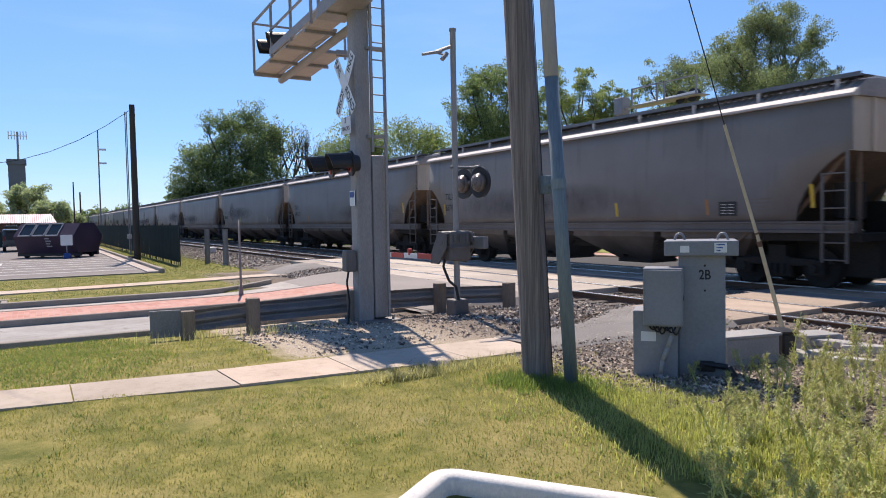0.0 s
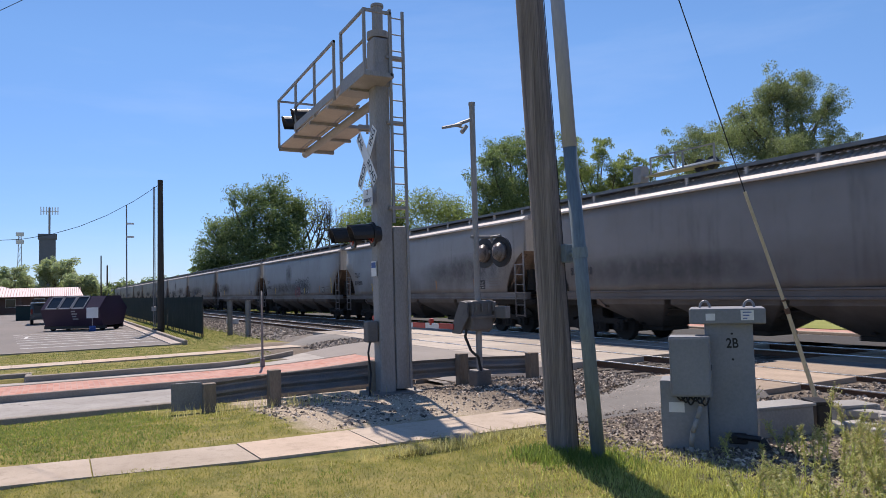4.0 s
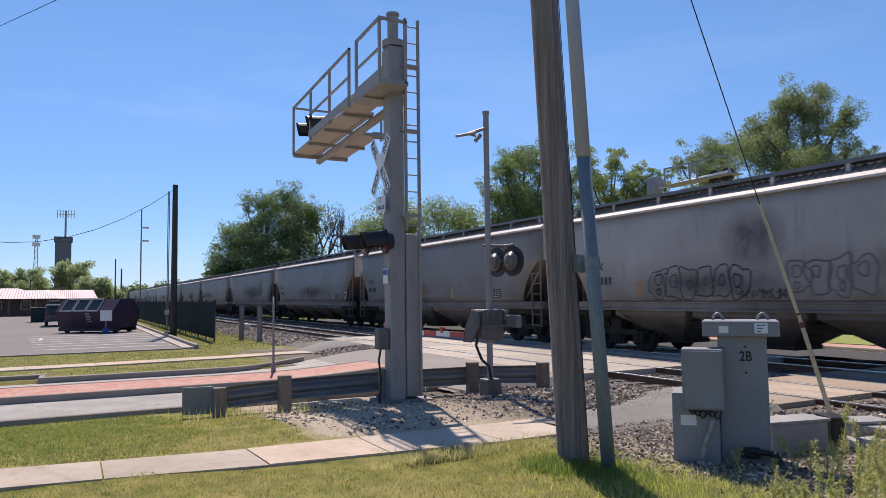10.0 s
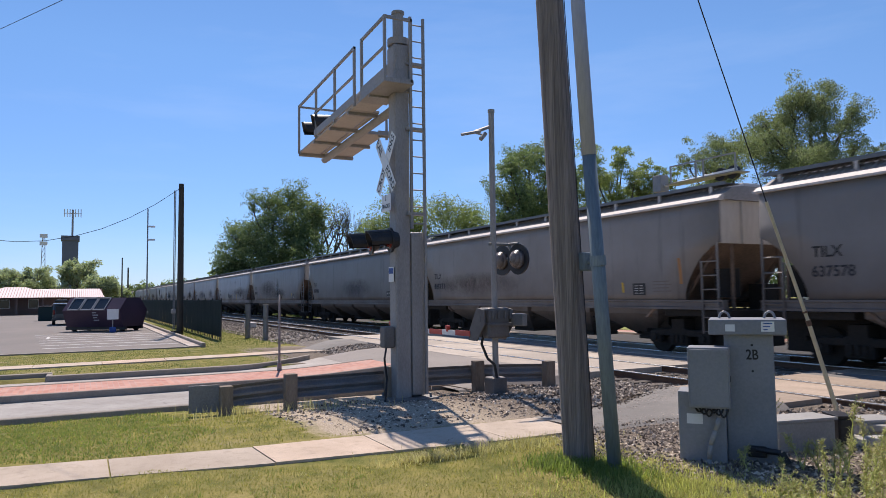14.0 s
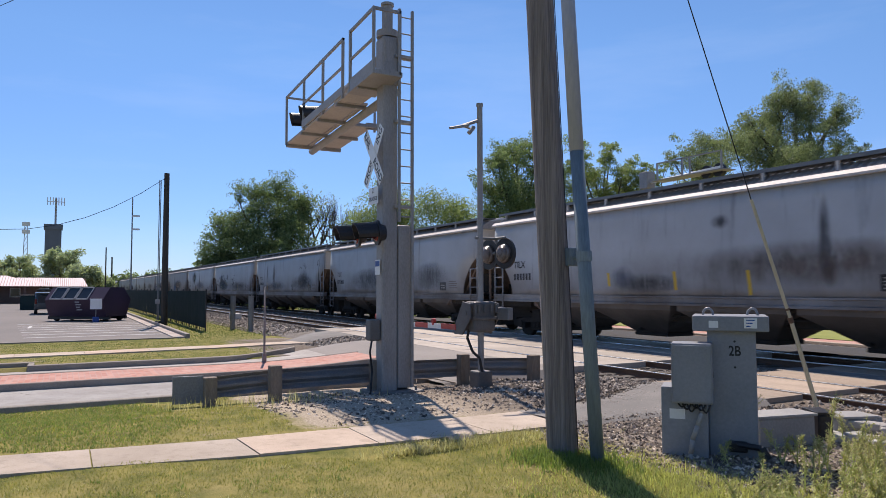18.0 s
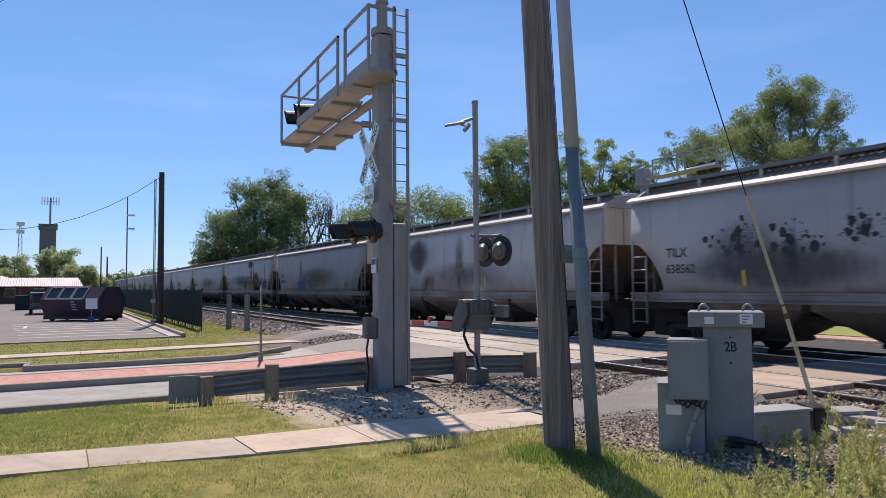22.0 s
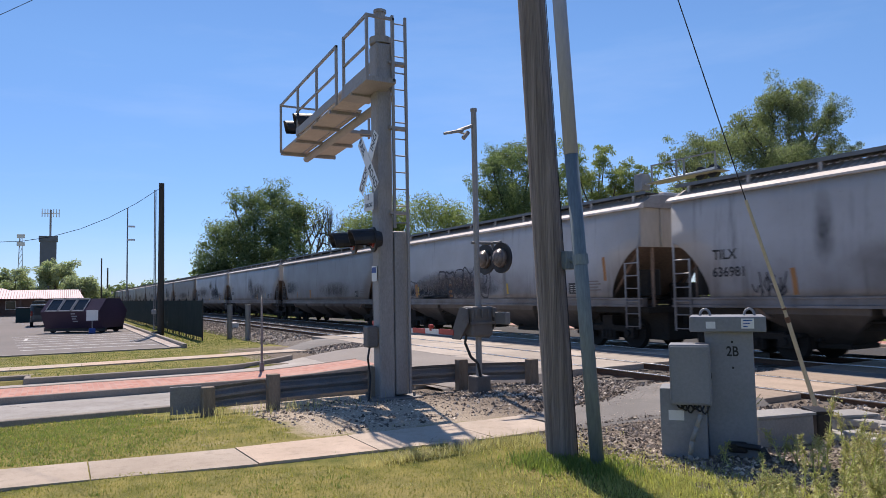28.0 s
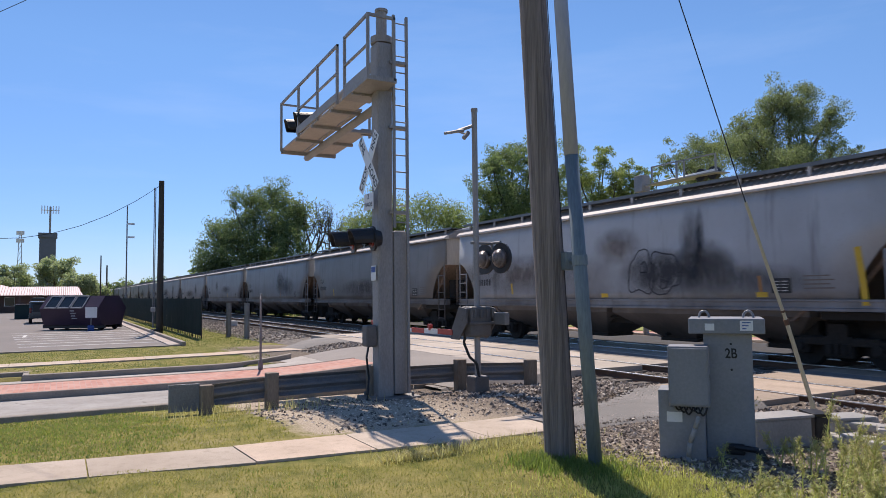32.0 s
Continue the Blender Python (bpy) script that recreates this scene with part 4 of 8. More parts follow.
        box(bm, 6.35, 7.05 - 0.1 * (k % 2), -(side_y(z) + 0.009), -(side_y(z) + 0.003), z, z + 0.03)
    part("print_bar", bm, M_HOPPER, side)
    bm = B()
    box(bm, -8.7, 8.7, -0.3, 0.3, 0.8, 1.15)
    # added wide black box fills the gaps between bays as shade
    box(bm, -6.2, 6.2, -0.9, 0.9, 0.76, 1.4)
    rod(bm, (-5.5, -1.1, 0.95), (5.5, -1.1, 0.95), 0.035, n=5)
    part("center_sill", bm, M_UNDER, car)
    return car


SPACING, SPEED, FIRST = 18.6, 15.75, -8.79
# small departures of the train from its steady pace
DRIFT = ((0, 1.3), (1, 0.9), (2, 0.72), (3, 0.75), (5.5, 0.1), (6, -0.05), (7, -0.08), (8, -0.3), (14, -0.42), (17, -0.22), (20, 0.1), (24, 0.1), (28, 0.15), (32, 0.25))
CAR_COUNT = 48
first_car = freight_car()
NEAR_SIDE = next(c for c in first_car.children if c.name == "side_sheet").data
# weathered brown-grey cars and cleaner blue-grey ones
DULL, MIDDLE, CLEAN = (0.215, 0.21, 0.205), (0.28, 0.285, 0.29), (0.375, 0.40, 0.43)
TONE = {0: MIDDLE, 1: (0.185, 0.18, 0.175), 2: (0.18, 0.175, 0.17), 3: (0.19, 0.185, 0.18), 4: DULL, 6: MIDDLE, 7: (0.285, 0.287, 0.29), 8: (0.205, 0.203, 0.20), 9: (0.33, 0.325, 0.31), 10: DULL, 11: DULL, 12: DULL, 13: (0.25, 0.235, 0.22),
        15: (0.25, 0.25, 0.25), 16: (0.37, 0.395, 0.42), 17: CLEAN, 18: CLEAN, 19: CLEAN, 20: CLEAN, 21: (0.28, 0.28, 0.285), 22: (0.36, 0.362, 0.365), 23: (0.34, 0.345, 0.35), 24: (0.40, 0.415, 0.435), 25: (0.385, 0.405, 0.43), 27: (0.36, 0.375, 0.395), 28: CLEAN}
cars = [first_car] + [copy_thing(first_car, pose(0, FAR_Y, 0)) for _ in range(CAR_COUNT - 1)]
tone_rng = random.Random(5)
for i, car in enumerate(cars):
    tone = TONE.get(i) or tone_rng.choice((DULL, DULL, MIDDLE))
    for piece in car.children_recursive:
        piece.color = (*tone, 1)


# ---- lettering, graffiti and stains on the near sides of the cars ----
def near_side(i):
    return next(c for c in cars[i].children if c.data is NEAR_SIDE)


INK_COLOURS = {"D": (0.035, 0.035, 0.042), "G": (0.13, 0.126, 0.126), "B": (0.10, 0.13, 0.20), "R": (0.30, 0.06, 0.07), "Y": (0.66, 0.43, 0.04), "O": (0.42, 0.20, 0.07),
               "L": (0.48, 0.52, 0.06), "N": (0.15, 0.11, 0.085), "M": (0.07, 0.042, 0.04), "K": (0.42, 0.42, 0.42), "U": (0.018, 0.07, 0.16), "W": (0.10, 0.10, 0.10)}
INK = {k: flat_paint("side_paint", c, 0.65, 0.3) for k, c in INK_COLOURS.items()}
mrk = random.Random(77)


def on_side(x, z, lift=0.005):
    return (x, -(side_y(z) + lift), z)


def ribbon(verts, faces, pts, width, lift):
    """A brush stroke along points of the side."""
    base = len(verts)
    for i, (x, z) in enumerate(pts):
        x0, z0 = pts[max(0, i - 1)]
        x1, z1 = pts[min(len(pts) - 1, i + 1)]
        n = math.hypot(x1 - x0, z1 - z0) or 1.0
        ox, oz = -(z1 - z0) / n * width / 2, (x1 - x0) / n * width / 2
        verts.append(on_side(x + ox, z + oz, lift))
        verts.append(on_side(x - ox, z - oz, lift))
    for i in range(len(pts) - 1):
        a = base + 2 * i
        faces.append((a, a + 1, a + 3, a + 2))


def scribble(i, x, z, w, h, ink):
    """Sprayed looping strokes in a row, like writing that cannot be read."""
    verts, faces = [], []
    if h > 0.7:
        stain(i, x, z, w, h, "B" if ink == "B" else "G", False, "paint_haze")
    n = max(2, round(w / (h * 0.5)))
    for k in range(n):
        cx, cw, tilt = x - w / 2 + (k + 0.5) * w / n, w / n * mrk.uniform(0.85, 1.15), mrk.uniform(-0.15, 0.35)
        hh = h * mrk.uniform(0.65, 1.0)
        for stroke in range(mrk.choice((2, 3, 4))):
            way = mrk.choice(("bar", "arc", "hook", "zig"))
            pts = []
            ox, flip, bow = mrk.uniform(-0.28, 0.28), mrk.choice((-1, 1)), mrk.uniform(0.25, 0.55)
            for q in range(9):
                f = q / 8
                if way == "bar":
                    u, v = ox + 0.05 * math.sin(3 * f), f - 0.5
                elif way == "arc":
                    u, v = ox * 0.4 + flip * bow * math.sin(math.pi * f), 0.5 - f
                elif way == "hook":
                    u, v = -0.4 + 0.8 * f, flip * (0.35 * math.cos(4.2 * f) - 0.1)
                else:
                    u, v = -0.42 + 0.84 * f, 0.38 * (1 - 2 * abs((f * 1.5) % 1 - 0.5)) * flip
                pts.append((cx + cw * u + tilt * hh * v, z + hh * v))
            ribbon(verts, faces, pts, mrk.uniform(0.018, 0.028) + 0.022 * h, 0.006 + 0.0006 * (k + stroke))
    raw("graffiti", verts, faces, INK[ink], near_side(i), "sprayed graffiti strokes")


STAINS = {}


def stain_material(ink, runny):
    """Soot, rust or faded spray that thins out towards its edges; runny ones are drawn out downwards."""
    if (ink, runny) in STAINS:
        return STAINS[ink, runny]
    m, nt, b = nodes_of("side_stain")
    uv = nt.nodes.new("ShaderNodeTexCoord").outputs["UV"]
    obj = coords(nt, (5.5, 1.0, 0.35) if runny else (1.4, 1.0, 1.0), shift=True)
    n1 = noise_of(nt, obj, 2.0 if runny else 1.6, 6, 0.65)
    n2 = noise_of(nt, coords(nt, (3, 1, 0.8)), 6.0, 5, 0.7)
    off = nt.nodes.new("ShaderNodeVectorMath")
    off.operation = "SUBTRACT"
    off.inputs[1].default_value = (0.5, 0.5, 0.0)
    nt.links.new(uv, off.inputs[0])
    ln = nt.nodes.new("ShaderNodeVectorMath")
    ln.operation = "LENGTH"
    nt.links.new(off.outputs[0], ln.inputs[0])
    fall = ramp(nt, ln.outputs["Value"], [(0.1, 1.0), (0.5, 0.0)])
    grain = ramp(nt, mixc(nt, 0.4, n1, n2), [(0.36, 0.0), (0.62, 1.0)])
    k = mixc(nt, 1.0, fall, mixc(nt, 0.72, (1, 1, 1), grain), "MULTIPLY")
    a = ramp(nt, k, [(0.05, 0.0), (0.75, 0.88 if ink in "MD" and not runny else 0.62)])
    c = INK_COLOURS[ink]
    nt.links.new(mixc(nt, n2, tuple(q * 0.75 for q in c), tuple(q * 1.15 for q in c)), b.inputs["Base Color"])
    b.inputs["Roughness"].default_value = 0.75
    nt.links.new(a, b.inputs["Alpha"])
    STAINS[ink, runny] = m
    return m


def stain(i, x, z, w, h, ink, runny, name):
    """A thin film that follows the bulge of the side."""
    zt, zb = min(4.0, z + h * 0.62), max(1.51, z - h * 0.62)
    if zt - zb < 0.08:
        return
    cols, rows = 4, 6
    lift = 0.0052 + 0.0001 * (len(near_side(i).children) % 12)
    verts = [on_side(x + (c / cols - 0.5) * w * 1.3, zb + (zt - zb) * r / rows, lift) for r in range(rows + 1) for c in range(cols + 1)]
    faces = [(r * (cols + 1) + c, r * (cols + 1) + c + 1, (r + 1) * (cols + 1) + c + 1, (r + 1) * (cols + 1) + c) for r in range(rows) for c in range(cols)]
    ob = raw(name, verts, faces, stain_material(ink, runny), near_side(i))
    uv = ob.data.uv_layers.new(name="stain")
    for loop in ob.data.loops:
        r, c = divmod(loop.vertex_index, cols + 1)
        uv.data[loop.index].uv = (c / cols, r / rows)
    ob["kind"] = "stuff"


def streaks(i, x, z, w, h, ink):
    """Runs of grime or rust drawn out downwards."""
    stain(i, x, z - 0.1 * h, w * 0.9 + 0.06, h * 1.15, ink, True, "grime")


def spatter(i, x, z, w, h, ink, n=70):
    """Scattered ragged flecks where paint has come off, the larger ones running down."""
    verts, faces = [], []
    for k in range(n):
        cx, cz = x + mrk.gauss(0, w * 0.26), z + mrk.gauss(0, h * 0.26)
        r = min(0.11, 0.010 / (mrk.random() + 0.06))
        m = 7
        b = len(verts)
        lift = 0.0056 + 0.00001 * k
        for q in range(m):
            a = math.tau * q / m
            rr = r * mrk.uniform(0.45, 1.25)
            verts.append(on_side(cx + 1.1 * rr * math.cos(a), min(3.96, max(1.52, cz + rr * math.sin(a) * (1.5 if math.sin(a) < 0 else 1.0))), lift))
        faces.append(tuple(range(b, b + m)))
    ob = raw("grime", verts, faces, INK[ink], near_side(i))
    ob["kind"] = "stuff"


def smear(i, x, z, w, h, ink):
    """A soft patch of soot."""
    stain(i, x, z, w * 1.15, h * 1.15, ink, False, "soot")


def bubble(i, x, z, w, h, ink, wide=0.035, glow=None):
    """Rounded sprayed letter shapes: a closed wavy outline and an inner loop for each."""
    n = max(2, round(w / (h * 0.62)))
    for k in range(n):
        verts, faces = [], []
        cx, cw, hh = x - w / 2 + (k + 0.5) * w / n, w / n * mrk.uniform(1.0, 1.25), h * mrk.uniform(0.8, 1.05)
        p3, p5, sq, lean = mrk.uniform(0, 6.28), mrk.uniform(0, 6.28), mrk.uniform(0.5, 0.85), mrk.uniform(-0.1, 0.2)
        loops = [(1.0, 0, 0, 30), (mrk.uniform(0.25, 0.4), mrk.uniform(-.1, .1), mrk.uniform(-.15, .2), 14)]
        if mrk.random() < 0.5:
            loops.append((0.22, mrk.uniform(-.1, .1), -0.28, 12))
        for grow, ox, oz, m in loops:
            pts = []
            for q in range(m + 1):
                a = math.tau * q / m
                ca, sa = math.cos(a), math.sin(a)
                rr = grow * (1 + 0.14 * math.sin(3 * a + p3) + 0.08 * math.sin(5 * a + p5))
                u = math.copysign(abs(ca) ** sq, ca) * rr * 0.5 + ox
                v = math.copysign(abs(sa) ** sq, sa) * rr * 0.5 + oz
                pts.append((cx + cw * (u + lean * v), min(3.9, max(1.54, z + hh * v))))
            ribbon(verts, faces, pts, wide * mrk.uniform(0.7, 1.2), 0.0062 + 0.0004 * (k % 3))
        if glow:
            halo, hf = [], []
            ribbon(halo, hf, [(cx + cw * 0.42 * math.cos(0.3 * q) * (1 + 0.1 * math.sin(0.9 * q + p3)), min(3.9, max(1.54, z + hh * 0.42 * math.sin(0.3 * q)))) for q in range(21)], wide * 0.7, 0.0058)
            raw("paint_outline", halo, hf, INK[glow], near_side(i), "pale sprayed inner outline")
        raw("graffiti", verts, faces, INK[ink], near_side(i), "sprayed graffiti letter shape")


def tick(i, x, z, w, h, ink):
    verts, faces = [], []
    ribbon(verts, faces, [(x - 0.06 * h, z + h / 2), (x, z), (x + 0.03 * h, z - h / 2)] if h > w else [(x - w / 2, z), (x + w / 2, z)], w if h > w else h, 0.0065)
    raw("reflective_mark", verts, faces, INK[ink], near_side(i), "faded coloured side mark")


def placard(i, x, z, w, h, ink):
    verts, faces, inner, inner_faces = [], [], [], []
    ribbon(verts, faces, [(x - w / 2, z), (x + w / 2, z)], h, 0.0066)
    card = raw("placard", verts, faces, M_SIGN, near_side(i), "white-edged placard")
    ribbon(inner, inner_faces, [(x - w / 2 + 0.035, z), (x + w / 2 - 0.035, z)], h - 0.07, 0.0096)
    raw("card_face", inner, inner_faces, INK["W"], card)


def paint_block(i, x, z, w, h, ink):
    """A ragged patch of fresh paint over older writing."""
    verts, faces = [], []
    for k in range(9):
        zz = z - h / 2 + (k + 0.5) * h / 9
        ribbon(verts, faces, [(x - w / 2 + mrk.uniform(-.2, .1), zz), (x + mrk.uniform(-.1, .1), zz + 0.03), (x + w / 2 + mrk.uniform(-.1, .25), zz)], h / 9 * 1.25, 0.006 + 0.0002 * k)
    raw("paint_patch", verts, faces, INK[ink], near_side(i), "solid patch of blue paint")


def number_of(i, digits):
    """The car's stencilled number; where it cannot be read, six short bars."""
    if digits:
        bm = letters(digits, 0.33)
        for v in bm.verts:
            v.co = Vector(on_side(v.co.x - 6.9, v.co.z * 1.0 + 2.1, 0.0068))
    else:
        bm = B()
        for k in range(6):
            x = -7.36 + k * 0.18
            box(bm, x, x + 0.11, -(side_y(2.1) + 0.008), -(side_y(2.1) + 0.004), 2.0, 2.23)
    numbered.add(i)
    part("stencilled_number", bm, INK["D"], near_side(i), "black stencilled number")


numbered = set()
tick(1, 7.90, 2.03, .09, .5, "Y")
tick(2, 7.50, 2.19, .09, .45, "Y")
tick(1, -7.44, 2.04, .09, .4, "Y")
number_of(1, "637694")
number_of(2, "637607")
tick(3, 7.50, 2.45, .1, .6, "O")
tick(3, -7.67, 2.13, .1, .4, "L")
tick(3, -5.29, 1.90, .1, .4, "Y")
tick(3, -2.22, 1.87, .1, .4, "L")
bubble(6, 1.54, 2.07, 2.9, 1.0, "D", 0.05, "K")
smear(6, 1.5, 2.0, 3.0, .9, "G")
scribble(6, 0.52, 1.74, 1.2, .8, "R")
tick(6, 2.09, 1.76, .09, .4, "Y")
tick(6, 5.14, 1.86, .09, .4, "O")
tick(6, 7.31, 2.07, .1, .9, "Y")
tick(7, 5.12, 1.87, .09, .4, "Y")
tick(7, 7.42, 2.08, .1, .6, "O")
number_of(7, "637863")
tick(7, -5.06, 1.92, .12, .5, "O")
tick(8, 7.18, 1.79, .09, .4, "O")
number_of(8, "635630")
scribble(8, -5.05, 2.02, 1.6, .5, "G")
tick(8, -4.62, 2.04, .12, .35, "O")
streaks(8, -2.85, 2.03, 1.6, .5, "G")
bubble(9, -3.09, 1.98, 3.2, .8, "D", 0.045)
smear(9, -3.0, 1.9, 3.4, .7, "G")
scribble(9, -1.12, 1.68, 1.3, .3, "D")
bubble(9, 0.55, 2.05, 2.0, .85, "G", 0.04)
tick(9, -5.24, 1.86, .08, .4, "O")
streaks(10, -1.31, 2.00, 3.0, .6, "O")
placard(11, 7.4, 1.86, .42, .36, "W")
tick(11, 2.16, 1.83, .1, .4, "O")
tick(11, 4.71, 1.84, .1, .4, "O")
streaks(12, 1.64, 2.04, 1.5, .7, "O")
number_of(12, "637578")
tick(13, 5.12, 1.86, .08, .3, "Y")
tick(13, 7.39, 2.27, .1, .7, "O")
streaks(15, 2.05, 1.60, .9, .5, "D")
streaks(15, -2.28, 2.09, 6, 2.0, "N")
tick(16, -2.37, 1.96, .1, .4, "Y")
tick(16, 0.21, 1.90, .1, .5, "Y")
tick(16, 2.51, 1.83, .1, .6, "Y")
streaks(16, -1.78, 2.09, .8, .5, "B")
streaks(16, 4.40, 2.93, .25, 1.4, "D")
streaks(16, 4.50, 2.08, .3, .5, "D")
streaks(16, 1.70, 3.38, .5, .3, "D")
streaks(16, -0.88, 1.85, 2.6, .5, "D")
streaks(17, 4.63, 2.25, 3, 1.2, "G")
streaks(17, -0.10, 2.10, .8, .6, "G")
scribble(18, 7.66, 3.36, .55, .45, "D")
streaks(18, 4.51, 2.37, 2.2, 1.2, "D")
smear(18, 4.2, 2.0, 4.0, 1.0, "N")
spatter(18, 4.6, 3.2, 2.0, .6, "G", 40)
streaks(18, 7.67, 2.39, .25, 1.6, "D")
streaks(18, 5.60, 1.94, .5, .5, "O")
tick(18, 1.78, 1.82, .2, .4, "D")
tick(18, -5.19, 1.94, .12, .6, "Y")
streaks(18, -5.15, 3.06, .3, 1.2, "D")
streaks(18, -5.30, 1.80, 2.6, .5, "N")
number_of(18, "")
number_of(19, "638562")
spatter(19, -5.03, 2.75, 1.5, .9, "D", 130)
smear(19, -5.0, 2.5, 1.6, 1.2, "G")
spatter(19, -3.61, 2.73, 1.1, .8, "D", 90)
streaks(19, -3.7, 2.5, .3, .9, "D")
smear(19, -4.0, 2.05, 3.2, .8, "G")
spatter(19, -2.07, 2.83, 1.0, .8, "D", 90)
spatter(19, 0.6, 2.6, 1.8, 1.0, "D", 90)
streaks(19, -4.12, 2.08, 5, .8, "G")
number_of(20, "638936")
smear(20, -3.61, 3.2, 1.3, 1.5, "D")
streaks(20, -3.61, 3.42, 1.3, 1.6, "D")
streaks(20, -3.78, 3.18, 3.4, 1.0, "G")
streaks(20, 0.09, 3.08, .7, 1.6, "G")
scribble(20, 0.11, 2.51, .5, .25, "D")
streaks(20, 0.09, 1.93, .3, .6, "D")
scribble(20, -2.75, 1.76, 1.2, .8, "D")
streaks(20, -2.32, 1.75, .6, .8, "O")
paint_block(21, -2.57, 1.76, 1.5, .75, "U")
scribble(21, -0.21, 1.73, 1.5, .4, "D")
scribble(21, -4.20, 1.79, .9, .5, "G")
streaks(21, 0.55, 2.38, 8, 1.2, "N")
streaks(22, 2.70, 3.06, .35, 1.7, "M")
streaks(22, 3.61, 2.05, 1.3, 1.7, "M")
smear(22, 3.6, 2.1, 1.6, 1.4, "M")
streaks(22, -0.00, 1.82, .8, .6, "M")
streaks(22, 5.00, 1.85, 1.0, .7, "M")
streaks(22, 6.25, 1.72, 1.0, .7, "M")
streaks(22, 6.40, 3.48, .35, 1.6, "M")
streaks(22, 1.71, 3.79, 1.6, .4, "M")
streaks(22, 2.12, 1.97, 4, .7, "O")
smear(22, 3.6, 1.95, 1.15, 1.6, "M")
smear(22, 1.9, 2.8, 0.45, 1.2, "M")
smear(22, 1.6, 3.65, 1.5, 0.6, "D")
smear(22, -0.2, 1.8, 0.9, 0.9, "M")
smear(22, 5.1, 1.9, 1.2, 0.9, "M")
smear(22, 6.5, 1.85, 1.0, 1.0, "M")
smear(22, 2.0, 1.95, 7.0, 1.2, "N")
smear(19, -4.2, 2.0, 3.4, 1.1, "G")
number_of(24, "636981")
scribble(24, -5.80, 1.79, 1.0, .6, "D")
tick(24, -5.18, 1.84, .12, .6, "O")
tick(25, 7.25, 2.36, .12, .7, "O")
number_of(25, "")
bubble(25, -1.2, 2.12, 4.0, 1.15, "D", 0.06, "K")
smear(25, -1.3, 2.0, 4.6, 1.1, "B")
smear(25, -1.6, 1.75, 5.0, .6, "D")
bubble(25, -4.9, 1.95, 3.2, .75, "G", 0.035)
smear(25, -4.9, 1.8, 3.4, .7, "N")
smear(25, -4.6, 1.7, 3.4, .4, "D")
tick(25, -5.37, 1.86, .25, .6, "O")
tick(25, -2.19, 1.80, .25, .6, "O")
streaks(25, -0.98, 1.98, 2.6, 1.0, "N")
tick(26, -2.28, 1.87, .3, .5, "O")
streaks(26, -6.34, 2.40, 3.0, .8, "G")
streaks(27, -0.57, 3.04, .4, 1.2, "O")
streaks(27, 1.60, 1.68, 3.0, .6, "N")
tick(27, 2.29, 1.79, .15, .5, "O")
bubble(28, 1.9, 2.2, 1.7, 1.1, "D", 0.05, "K")
smear(28, 2.2, 2.1, 2.4, 1.2, "D")
smear(28, 3.6, 2.2, 1.6, 1.3, "D")
smear(28, 5.2, 1.9, 2.0, .7, "G")
smear(28, 3.2, 3.3, .5, 1.6, "G")
smear(28, 3.55, 3.3, .25, 1.7, "D")
streaks(28, 4.08, 2.24, 1.2, .9, "G")
tick(28, -0.06, 1.60, .3, .12, "Y")
tick(28, 5.30, 1.60, .3, .12, "Y")
tick(28, 7.64, 1.97, .14, 1.2, "Y")
for i in range(CAR_COUNT):
    if i not in numbered:
        number_of(i, "")
    if i > 27 or i % 3 == 0:
        smear(i, mrk.uniform(-5, 5), mrk.uniform(2.2, 3.2), mrk.uniform(0.4, 1.6), mrk.uniform(0.9, 1.8), mrk.choice("GNG"))
    smear(i, mrk.uniform(-5, 5), mrk.uniform(1.8, 2.4), mrk.uniform(3, 7), mrk.uniform(0.6, 1.2), mrk.choice("GNN"))
    for x in (-5.1, 2.2, 5.2):
        if mrk.random() < 0.5:
            tick(i, x + mrk.uniform(-.2, .2), 1.85, 0.09, 0.38, mrk.choice("YO"))

